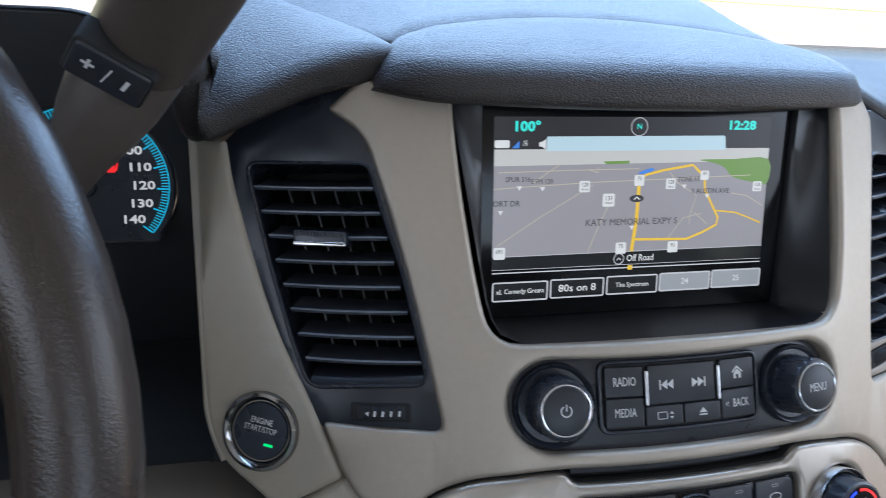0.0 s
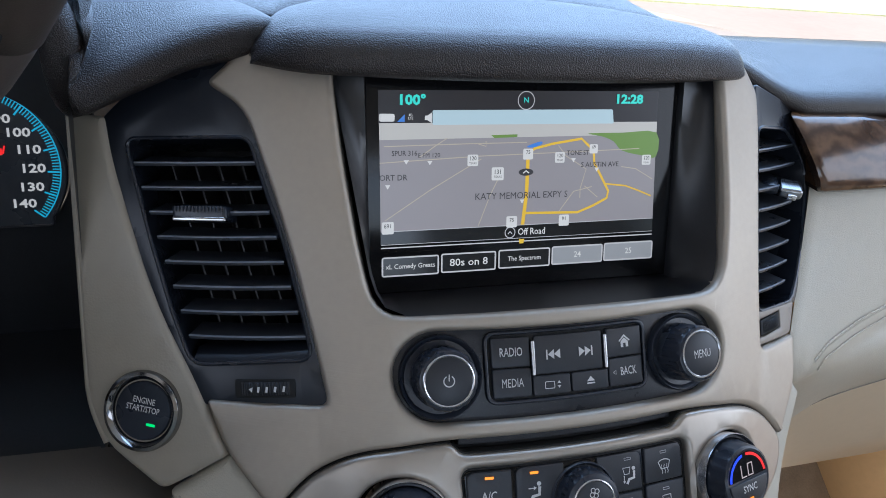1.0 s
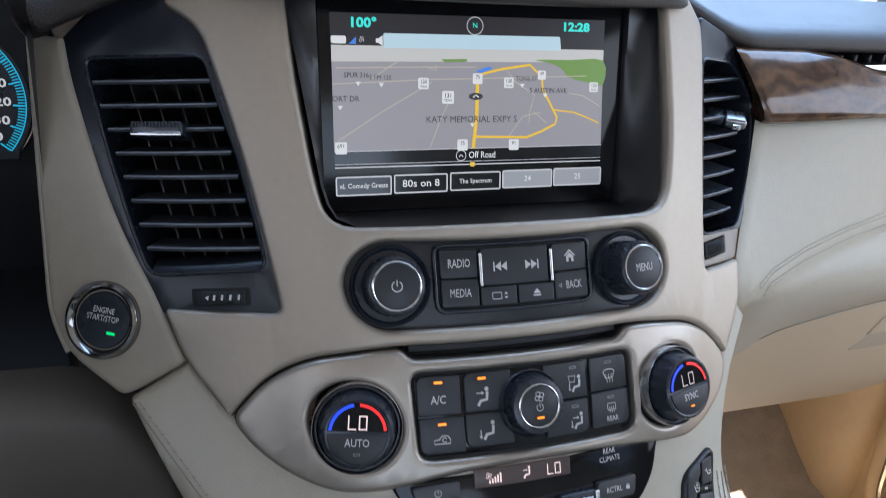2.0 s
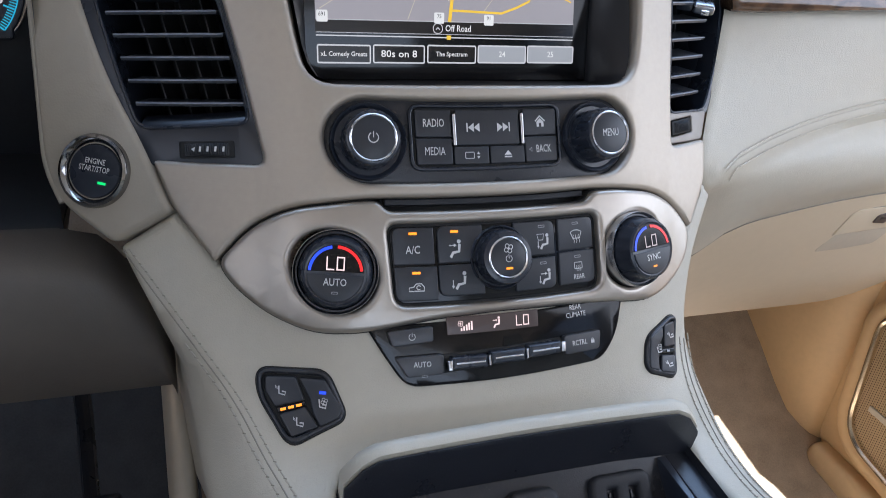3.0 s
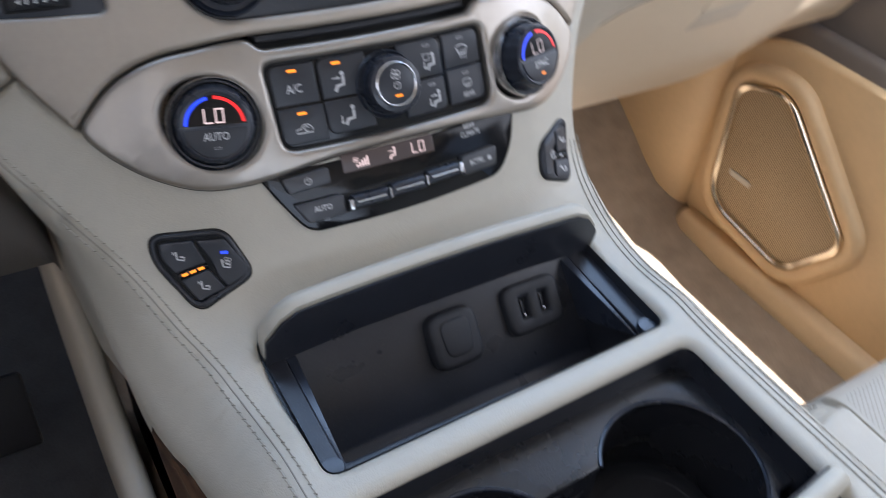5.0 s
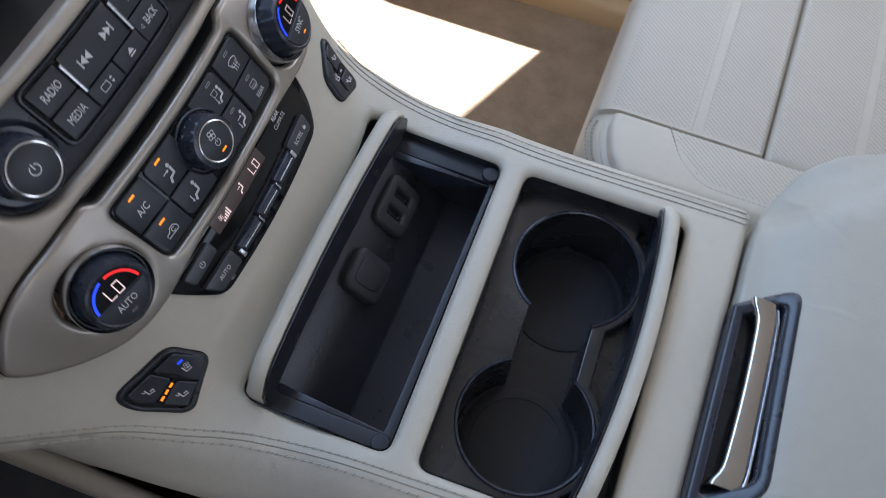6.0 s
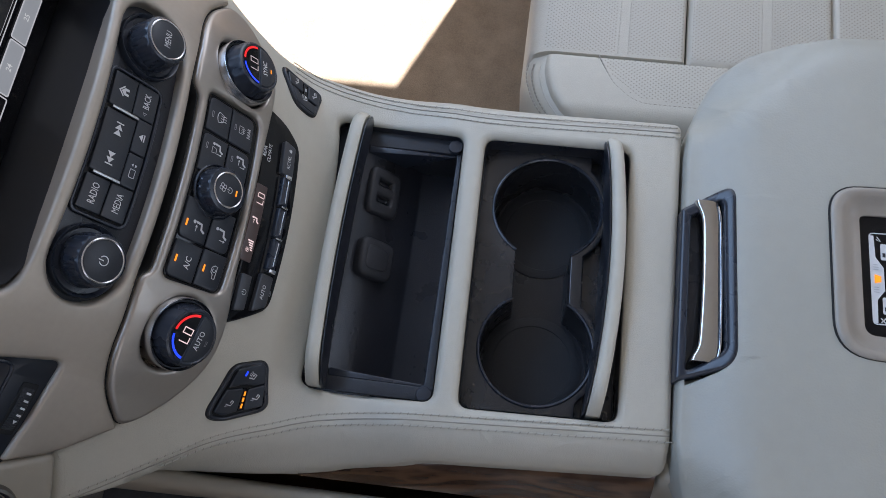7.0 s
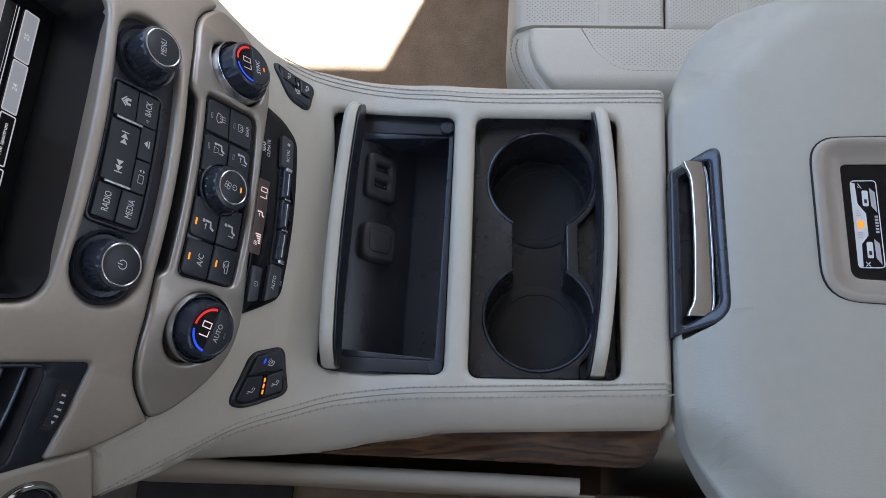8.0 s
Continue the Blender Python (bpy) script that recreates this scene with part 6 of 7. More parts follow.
part("joint", block([(-0.173, -0.94, 0.395), (0.173, -0.94, 0.395), (0.126, -0.3560, 0.395), (-0.126, -0.3560, 0.395), (-0.173, -0.94, 0.41), (0.173, -0.94, 0.41), (0.126, -0.3560, 0.41), (-0.126, -0.3560, 0.41)], 0.001), GAP, rear_box, "dark joint")


# ---- dashboard top ----
def dashboard_hood():
    base = thing("screen_hood", (0, 0.12, 0.72), "dark brown grained hood above the dashboard screen", "dashboard pad")
    lip = spline([(-0.157, 0.112, 0.7165), (-0.150, 0.103, 0.7175), (-0.140, 0.094, 0.7180), (-0.128, 0.087, 0.7185), (-0.11, 0.0825, 0.7190), (-0.06, 0.0775, 0.7190), (0.0, 0.0755, 0.7192), (0.06, 0.0785, 0.7190),
                  (0.10, 0.085, 0.7188), (0.1215, 0.091, 0.7180), (0.134, 0.101, 0.7170), (0.1395, 0.115, 0.7150)], 5, False)
    crease = spline([(-0.1565, 0.1130, 0.7205), (-0.1490, 0.1065, 0.7290), (-0.139, 0.0990, 0.7345), (-0.127, 0.0930, 0.7368), (-0.109, 0.0890, 0.7380), (-0.06, 0.0843, 0.7390), (0.0, 0.0825, 0.7395), (0.06, 0.0855, 0.7385),
                     (0.0995, 0.0915, 0.7365), (0.120, 0.0985, 0.7340), (0.1315, 0.1070, 0.7300), (0.139, 0.117, 0.7215)], 5, False)
    rear = spline([(-0.157, 0.116, 0.7210), (-0.150, 0.126, 0.7325), (-0.140, 0.136, 0.7395), (-0.128, 0.143, 0.7425), (-0.11, 0.150, 0.7450), (-0.06, 0.163, 0.7475), (0.0, 0.168, 0.7475), (0.06, 0.160, 0.7450),
                   (0.10, 0.148, 0.7415), (0.120, 0.139, 0.7390), (0.132, 0.130, 0.7340), (0.1395, 0.120, 0.7220)], 5, False)
    rows = []
    for p, c, r in zip(lip, crease, rear):
        side = Vector((0, 1, 0))
        rows.append([p + Vector((0, 0.03, 0.003)), p + Vector((0, 0.008, -0.0005)), p + Vector((0, 0.002, 0.0002)), p + Vector((0, -0.0003, 0.0025)), p.lerp(c, 0.4) - side * 0.0024, p.lerp(c, 0.7) - side * 0.0022, p.lerp(c, 0.92) - side * 0.0006,
                     c.lerp(r, 0.06) + Vector((0, 0, 0.0009)), c.lerp(r, 0.16) + Vector((0, 0, 0.0017)), c.lerp(r, 0.45) + Vector((0, 0, 0.0022)), c.lerp(r, 0.8) + Vector((0, 0, 0.0012)), r.lerp(c, 0.04), r + Vector((0, 0.0012, -0.0012)), r + Vector((0, 0.0015, -0.006)), r + Vector((0, 0.001, -0.022))])
    part("pad", grid(rows), COCOA, base, "grained pad rolled over towards the screen", 80)
    return base


dashboard_hood()

# the flank that falls from the gauge visor to the screen hood: its lower lip and its upper fold
LIP = spline([(-0.140, 0.126, 0.7170), (-0.157, 0.1185, 0.7172), (-0.1845, 0.1175, 0.7108), (-0.2050, 0.1165, 0.7020), (-0.2250, 0.1150, 0.6930), (-0.2370, 0.1130, 0.6880), (-0.2425, 0.1150, 0.6920), (-0.2405, 0.120, 0.7040), (-0.2350, 0.131, 0.7210), (-0.2385, 0.150, 0.7390), (-0.252, 0.18, 0.757)], 5, False)
FOLD = spline([(-0.138, 0.132, 0.7330), (-0.155, 0.150, 0.7385), (-0.175, 0.175, 0.7395), (-0.190, 0.190, 0.7400), (-0.204, 0.207, 0.7410), (-0.222, 0.235, 0.7440), (-0.235, 0.26, 0.7470), (-0.248, 0.285, 0.7500), (-0.262, 0.31, 0.7540), (-0.275, 0.33, 0.7600), (-0.290, 0.35, 0.7680)], 5, False)
rows = []
for p, r in zip(LIP, FOLD):
    d = r - p
    up = Vector((0, -0.25, 1)) if p.z < 0.703 or p.x > -0.235 else Vector((0.5, -0.1, 0.8))
    rows.append([p + Vector((0, 0.05, -0.004)), p + Vector((0, 0.012, -0.0005)), p + Vector((0, 0.003, 0.0005))] + [p + d * g + up * h for g, h in ((0.0, 0.0035), (0.01, 0.0075), (0.04, 0.0115), (0.09, 0.0140), (0.18, 0.0150), (0.40, 0.0125), (0.70, 0.0065), (1.0, 0.0), (1.12, -0.004))])
setting("dashboard_pad_left", grid(rows), COCOA, "dark brown grained dashboard pad beside the gauges", "dashboard", 60)

rows = []
for x in (0.122, 0.135, 0.145, 0.155, 0.165, 0.175, 0.185, 0.195, 0.205, 0.215, 0.23, 0.26, 0.34, 0.46, 0.60, 0.79):
    y = float(np.interp(x, [0.12, 0.135, 0.155, 0.18, 0.205, 0.25, 0.45, 0.72], [0.145, 0.140, 0.134, 0.124, 0.117, 0.117, 0.119, 0.168]))
    z = 0.7185 - 0.0315 * smooth(0.118, 0.212, x)
    top = float(np.interp(x, [0.12, 0.16, 0.22, 0.4], [0.735, 0.722, 0.708, 0.704]))
    rows.append([(x, y + 0.05, z + 0.002), (x, y + 0.012, z - 0.0005), (x, y + 0.003, z + 0.0005), (x, y - 0.0005, z + 0.004), (x, y + 0.0005, z + 0.009), (x, y + 0.004, z + 0.0125), (x, y + 0.010, z + 0.0148), (x, y + 0.022, z + 0.0165), (x, y + 0.06, top - 0.002),
                 (x, 0.26, top - 0.002), (x, 0.42, top - 0.030), (x, 0.55, top - 0.056), (x, 0.62, 0.632), (x, 0.625, 0.58)])
setting("dashboard_pad_right", grid(rows), COCOA, "dark brown grained dashboard pad on the passenger side", "dashboard", 60)
rows = []
for x, y, z in ((-0.30, 0.36, 0.760), (-0.22, 0.24, 0.738), (-0.18, 0.185, 0.734), (-0.155, 0.153, 0.734), (-0.142, 0.139, 0.735), (-0.128, 0.1455, 0.7400), (-0.11, 0.1525, 0.7425), (-0.06, 0.1655, 0.745), (0.0, 0.1705, 0.745), (0.06, 0.1625, 0.7425), (0.10, 0.1505, 0.739), (0.118, 0.142, 0.735), (0.130, 0.142, 0.728), (0.145, 0.150, 0.716)):
    k = smooth(0.10, 0.145, x)
    rows.append([(x, y, z - 0.03), (x, y, z - 0.0005), (x, y + 0.0015, z + 0.001), (x, y + 0.02, z + 0.0022 - 0.004 * k), (x, max(0.26, y + 0.04), 0.7500 - 0.030 * k), (x, 0.42, 0.738 - 0.048 * k), (x, 0.55, 0.712 - 0.055 * k), (x, 0.62, 0.690 - 0.055 * k), (x, 0.625, 0.58)])
setting("dashboard_top", grid(rows), COCOA, "dark brown grained dashboard top below the windscreen", "dashboard", 60)


# ---- gauges, steering wheel, gear lever ----
def gauge_cluster():
    base = thing("gauge_cluster", (-0.33, 0.23, 0.61), "lit round speedometer with blue scale ring in a black cluster", "instrument cluster")
    c = Vector((-0.3180, 0.232, 0.6150))
    m = Matrix(((1, 0, 0), Vector((0, 0.20, 0.98)), Vector((0, -0.98, 0.20)))).transposed().to_4x4()
    m.translation = c
    face = arc_points(0, 0, 0.0545, -36, 216, 50)
    face = clean(face + fillet([tuple(face[-1]), (-0.0440, -0.0385), (0.0440, -0.0385), tuple(face[0])], [0, 0.008, 0.008, 0], 6)[1:-1])
    part("dial", plate(face, -0.004, 0.0, 0.0), BLACK_SATIN, base, "black dial", at=m)
    part("dial_rim", tube([(p.x, p.y, 0.0004) for p in face], 0.0011, 6, True), BLACK, base, "black rim round the dial", at=m)
    part("scale_ring", ribbon(arc_points(0, 0, 0.0510, -40, 215, 60), 0.0008, 0.0006), CYAN, base, "lit blue ring", at=m, flip=False)
    ticks = None
    for k in range(113):
        a = radians(-40 + 255 * k / 112)
        r0 = 0.0432 if k % 8 == 0 else 0.0462
        b = ribbon([(r0 * math.cos(a), r0 * math.sin(a)), (0.0505 * math.cos(a), 0.0505 * math.sin(a))], 0.0011 if k % 8 == 0 else 0.0007, 0.0005)
        ticks = join(ticks, b) if ticks else b
    part("tick_scale", ticks, CYAN, base, "lit blue tick marks", at=m, flip=False)
    for j, n in enumerate((140, 130, 120, 110, 100, 90, 80, 70, 60)):
        a = radians(-38 + j * 18.6)
        part("number", moved(lettering(str(n), 0.0078, 1.30, 0.0002), 0.0348 * math.cos(a), 0.0380 * math.sin(a), 0.0006), DIAL_WHITE, base, "number %d" % n, at=m, flip=False)
    part("needle", flat([(0.0, 0.0012), (0.034, 0.0004), (0.034, -0.0004), (0.0, -0.0012)], 0.002), RED, base, "red needle", at=m @ pose(0, 0, 0, 0, 0, 205), flip=False)
    part("unit_mark", moved(lettering("MPH", 0.0078, 1.0, 0.0001), -0.0010, 0.0165, 0.0006), DIAL_WHITE, base, "unit letters", at=m, flip=False)
    part("warning_light", moved(join(flat(rrect(-0.0030, -0.0040, 0.0026, 0.0006, 0.0012)), flat(circle(-0.0002, 0.0026, 0.0016, steps=12)), ribbon([(0.0028, -0.0030), (0.0040, 0.0020)], 0.0010)), 0.016, 0.0125, 0.001), RED, base, "lit red warning light", at=m, flip=False)
    part("needle_hub", lathe([(0.007, 0), (0.007, 0.004), (0.006, 0.005), (0, 0.005)], 24), BLACK, base, at=m)
    w = [(-0.55, 0.470), (-0.2450, 0.480), (-0.2430, 0.660), (-0.262, 0.70), (-0.30, 0.73), (-0.55, 0.73)]
    part("shroud", plate(fillet([(x, z) for x, z in w], [0, 0.004, 0.02, 0.03, 0.02, 0]), 0, 0.008, 0.002, [arc_points(-0.3180, 0.6150, 0.0560, -41, 221, 60)], lambda x, z, n: Vector((x, 0.240 - n - (z - 0.6) * 0.15, z))), MATT_BLACK, base, "black cluster shroud")
    part("lower_shroud", grid([[(x, 0.097, 0.4935), (x, 0.104, 0.4945), (x, 0.16, 0.487), (x, 0.245, 0.480), (x, 0.285, 0.4785)] for x in (-0.56, -0.40, -0.30, -0.2435)]), MATT_BLACK, base, "black moulding below the dial", 60)
    rows = [[(-0.2440, 0.100, 0.478), (-0.2440, 0.100, 0.600), (-0.2440, 0.115, 0.690)], [(-0.2480, 0.24, 0.470), (-0.2480, 0.235, 0.600), (-0.2480, 0.23, 0.700)]]
    part("side_wall", grid(rows), MATT_BLACK, base, "black cluster side wall")
    return base


gauge_cluster()
path = spline([(-0.2435, 0.150, 0.678), (-0.2440, 0.142, 0.692), (-0.2450, 0.137, 0.706), (-0.2465, 0.135, 0.722), (-0.2550, 0.135, 0.742), (-0.275, 0.135, 0.765), (-0.31, 0.135, 0.782), (-0.37, 0.135, 0.790), (-0.45, 0.135, 0.785), (-0.52, 0.135, 0.76)], 5, False)
hood = thing("gauge_hood", (-0.36, 0.14, 0.70), "dark brown grained hood over the gauges", "dashboard pad")
part("rim", tube(path, [0.0045, 0.006, 0.0075, 0.009, 0.0100, 0.0105] + [0.0112] * (len(path) - 6), 14), COCOA, hood, "grained rolled rim", 60)
part("cover", grid([[p + Vector((0, 0.004, 0.006)), p + Vector((0, 0.05, 0.008)), p + Vector((0, 0.20, -0.004))] for p in path]), COCOA, hood, "grained cover", 60)
part("lining", grid([[p + Vector((-0.003, 0.004, -0.006)), p + Vector((-0.004, 0.05, -0.010)), p + Vector((-0.004, 0.12, -0.02))] for p in path]), BLACK_SATIN, hood, "black lining", 60)
knee = []
for x, top in ((-0.70, 0.494), (-0.45, 0.494), (-0.30, 0.494), (-0.247, 0.493), (-0.2246, 0.487), (-0.2150, 0.477), (-0.2056, 0.462), (-0.1975, 0.446), (-0.1900, 0.425), (-0.1845, 0.400), (-0.1825, 0.386)):
    h = top - 0.378
    knee.append([(x, 0.098, top + 0.001), (x, 0.085, top), (x, 0.068, top - h * 0.05), (x, 0.061, top - h * 0.16), (x, 0.058, top - h * 0.5), (x, 0.064, 0.386), (x, 0.072, 0.380), (x, 0.09, 0.378), (x, 0.17, 0.380)])
knee.append([(p[0], p[1] + 0.012, p[2]) for p in knee[-1]])
setting("knee_panel", grid(knee, caps=False), KNEE, "taupe moulded knee panel below the gauges, shade in its colour", "dashboard", 60)


def steering_wheel():
    c = Vector((-0.460, -0.100, 0.680))
    tilt = pose(0, 0, 0, 64, 0, 0)
    base = thing("steering_wheel", c, "dark brown leather steering wheel with cream spoke", "steering wheel")
    R = 0.190
    path = [c + (tilt @ Vector((R * math.cos(2 * math.pi * k / 72), R * math.sin(2 * math.pi * k / 72), 0))) for k in range(72)]
    part("rim", tube(path, 0.0165, 14, True), COCOA_PLAIN, base, "smooth dark brown leather rim", 60)
    for a0 in (-24, 204):
        rows = []
        for f in (0.25, 0.5, 0.75, 0.94):
            a = radians(a0)
            p = Vector((R * f * math.cos(a), R * f * math.sin(a), -0.012 * (1 - f)))
            w = 0.022 - 0.006 * f
            o = Vector((-math.sin(a), math.cos(a), 0))
            rows.append([c + (tilt @ (p + o * w + Vector((0, 0, 0.004)))), c + (tilt @ (p + Vector((0, 0, 0.010)))), c + (tilt @ (p - o * w + Vector((0, 0, 0.004)))), c + (tilt @ (p - Vector((0, 0, 0.008))))])
        part("spoke", grid(rows, closed_u=True, caps=True), CREAM_SMOOTH, base, "cream spoke", 60)
    hub = lathe([(0.062, -0.03), (0.066, 0.0), (0.055, 0.014), (0, 0.020)], 40)
    part("hub", hub, COCOA_PLAIN, base, "dark hub", at=Matrix.Translation(c) @ tilt)
    col = tube([c + (tilt @ Vector((0, 0, -0.02))), c + (tilt @ Vector((0, 0, -0.30)))], 0.04, 20)
    part("column", col, COCOA_PLAIN, base, "dark column cover")
    return base


steering_wheel()


def gear_lever():
    low, seam, top = Vector((-0.2849, 0.0596, 0.7110)), Vector((-0.2607, 0.0568, 0.7493)), Vector((-0.2475, 0.0424, 0.7719))
    d, e = (top - seam).normalized(), (seam - low).normalized()
    base = thing("gear_lever", low, "dark brown column gear lever with plus and minus key", "gear lever")
    grip = [seam + d * q for q in (0.0, 0.0008, 0.002, 0.02, 0.05, 0.09, 0.12)]
    part("grip", tube(grip, [0.0195, 0.0208, 0.0215, 0.0218, 0.0222, 0.0225, 0.0200], 32), LEVER_BROWN, base, "grained dark brown grip", 50)
    head = [low - e * 0.03, low - e * 0.012, low, low + e * 0.010, low + e * 0.022, seam - e * 0.006, seam - e * 0.002, seam - e * 0.0008]
    part("head", tube(head, [0.010, 0.0125, 0.0150, 0.0175, 0.0195, 0.0206, 0.0206, 0.0195], 32), LEVER_BROWN, base, "grained dark brown head", 50)
    n = Vector((0.129, -0.953, 0.274))
    n = (n - d * n.dot(d)).normalized()
    side = d.cross(n)
    m = Matrix((side, d, n)).transposed().to_4x4()
    m.translation = Vector((-0.2707, 0.0335, 0.7462))
    part("key_frame", plate(rrect(-0.0158, -0.0098, 0.0158, 0.0098, 0.003), -0.012, 0.0008, 0.0012), GAP, base, "dark key surround", at=m)
    k = part("rocker_key", plate(rrect(-0.0146, -0.0087, 0.0146, 0.0087, 0.0026), -0.004, 0.0020, 0.0014), KEY_BLACK, base, "black rocker key", at=m)
    mark = lambda bm: part("legend", moved(bm, 0, 0, 0.0021), PAINTED, k, at=m, flip=False)
    mark(join(ribbon([(-0.0100, 0.001), (-0.0050, 0.001)], 0.0013), ribbon([(-0.0075, -0.0015), (-0.0075, 0.0035)], 0.0013)))
    mark(ribbon([(-0.0008, -0.0042), (0.0008, 0.0042)], 0.0006))
    mark(ribbon([(0.0070, -0.0028), (0.0076, 0.0028)], 0.0016))
    return base


gear_lever()


# ---- passenger side of the dashboard ----
def passenger_dash():
    fold_x, fold_z = (0.18, 0.2025, 0.2225, 0.2533, 0.2844, 0.3162, 0.349, 0.381, 0.4205, 0.48, 0.60, 0.78), (0.520, 0.5350, 0.5490, 0.5586, 0.5655, 0.5710, 0.5755, 0.5794, 0.5836, 0.589, 0.596, 0.602)
    joint_x, joint_z = (0.18, 0.2373, 0.25, 0.273, 0.302, 0.332, 0.363, 0.396, 0.43, 0.473, 0.60, 0.78), (0.425, 0.4443, 0.463, 0.477, 0.482, 0.4867, 0.491, 0.494, 0.4968, 0.4988, 0.503, 0.505)

    def row(x):
        f = smooth(0.20, 0.40, x)
        b = 0.05 * smooth(0.45, 0.72, x)
        c = b + 0.010 * f
        fold, joint = float(np.interp(x, fold_x, fold_z)), float(np.interp(x, joint_x, joint_z))
        g = smooth(0.20, 0.26, x)
        low = fold - 0.006 - 0.0085 * g
        mid = (low + joint) / 2
        top = fold + 0.010
        return [(x, 0.098 + b, 0.652), (x, 0.090 + b, 0.645)] + [(x, 0.088 + b + (c - b - 0.0115) * k / 6, 0.638 + (top - 0.638) * k / 6) for k in range(7)] + [(x, 0.0748 + c, fold + 0.0042), (x, 0.0752 + c, fold + 0.0014), (x, 0.0740 + c, fold - 0.0012), (x, 0.0745 + c, fold - 0.0055),
                (x, 0.0755 + c + 0.0040 * g, low), (x, 0.0745 + c, low - 0.0040), (x, 0.069 + b, low - 0.012), (x, 0.064 + b, mid), (x, 0.068 + b, mid - 0.016), (x, 0.075 + b, joint + 0.010), (x, 0.0815 + b, joint + 0.003), (x, 0.0835 + b, joint),
                (x, 0.105 + b, 0.395), (x, 0.140 + b, 0.335), (x, 0.175 + b, 0.312), (x, 0.200 + b, 0.3085), (x, 0.26 + b, 0.318)]
    xs = [0.180, 0.1812, 0.1845, 0.190, 0.20, 0.2025, 0.212, 0.2225, 0.232, 0.242, 0.2533, 0.27, 0.2844, 0.30, 0.3162, 0.332, 0.349, 0.37, 0.40, 0.44, 0.48, 0.52, 0.57, 0.62, 0.67, 0.78]
    edge_x = lambda z: float(np.interp(z, [0.437, 0.512, 0.532, 0.5434, 0.66], [0.178, 0.186, 0.183, 0.1687, 0.2150]))
    edge_y = lambda z: float(np.interp(z, [0.437, 0.50, 0.53, 0.5434, 0.66], [0.083, 0.060, 0.035, 0.0276, 0.1085]))

    def drawn(x, y, z):
        """The panel runs forward along the vent to its rolled edge."""
        x2 = x + (edge_x(z) - 0.18) * (1 - smooth(0.18, 0.36, x))
        pull = math.exp(-max(0.0, x2 - edge_x(z)) / 0.125) * smooth(0.44, 0.48, z)
        roll = smooth(0.44, 0.48, z)
        curl = {0.180: 0.0050, 0.1812: 0.0016}.get(x, 0.0) * roll
        return (x2 + (0.0045 * roll if x == 0.180 else 0.0), y + (edge_y(z) - y) * pull + curl, z)
    rows = [[drawn(*p) for p in row(x)] for x in xs]
    upper = [r[:21] for r in rows]
    lower = [r[20:] for r in rows]
    base = thing("passenger_dashboard", (0.45, 0.10, 0.45), "cream leather passenger dashboard with stitched crease", "dashboard")
    part("upper_panel", grid(upper), CREAM, base, "cream leather with a stitched crease", 60)
    # the lower panel's warmer tone is bounced light put into its colour
    part("lower_panel", grid(lower), BOUNCE_BEIGE, base, "smooth lower panel with warm bounced light in its colour", 60)
    for k in (9, 12):
        line = [Vector(r[k]) for r in rows[6:]]
        stitches(base, [p + Vector((0, -0.0007, 0.0002)) for p in spline(line, 6, False)], thread=PALE_THREAD, radius=0.00055, gap=0.0046, length=0.0034)
    part("glove_box_gap", tube([Vector(r[20]) + Vector((0, -0.0006, 0.0)) for r in rows[3:]], 0.0005, 6), SEAM_DARK, base, "thin joint above the glove box")
    part("seam", tube([Vector(r[10]) + Vector((0, -0.0001, 0)) for r in rows[6:]], 0.0004, 6), STITCH, base, "shaded fold of the seam")
    return base


passenger_dash()


def glove_box_latch():
    base = thing("glove_box_latch", (0.45, 0.115, 0.45), "bounce-tinted beige glove box latch with keyhole", "latch")
    sl = lambda x, z, n: Vector((x, 0.0853 + 0.050 * smooth(0.45, 0.72, x) + (0.476 - z) * 0.222 - n, z))
    flap = fillet([(0.3890, 0.4490), (0.3911, 0.4576), (0.3953, 0.4734), (0.4023, 0.4779), (0.4830, 0.4820), (0.4839, 0.4757), (0.4770, 0.4620), (0.4623, 0.4556), (0.4278, 0.4526)], [0.001, 0.004, 0.004, 0.006, 0.001, 0.003, 0.006, 0.008, 0.01])
    shape = clean(flap)
    shape = shape if area(shape) > 0 else shape[::-1]
    part("joint", plate(inset(shape, -0.0006), -0.004, 0.0006, 0.0002, mapped=sl, cut=0.02), HOLE, base, "dark joint round the flap")
    part("flap", plate(flap, -0.004, 0.0020, 0.0010, mapped=sl, cut=0.02), BOUNCE_BEIGE, base, "latch flap tinted like the lower panel")
    part("grip_hollow", plate(fillet([(0.3890, 0.4482), (0.4278, 0.4520), (0.4630, 0.4552), (0.4470, 0.4344), (0.4114, 0.4302), (0.3804, 0.4290)], [0.001, 0.01, 0.001, 0.004, 0.01, 0.003]), -0.012, 0.0004, 0.0004, mapped=sl), TAN_DEEP, base, "shaded grip hollow")
    part("keyhole", plate(fillet([(0.4255, 0.4620), (0.4275, 0.4703), (0.4430, 0.4748), (0.4445, 0.4691), (0.4401, 0.4602)], 0.0018), 0.0014, 0.0030, 0.0005, mapped=sl), LEVER_BROWN, base, "recessed brown keyhole plate")
    part("key_slot", plate(rrect(0.4315, 0.4655, 0.4385, 0.4690, 0.0010), 0.0026, 0.0034, 0.0003, mapped=sl), BLACK, base, "dark key slot")
    return base


glove_box_latch()


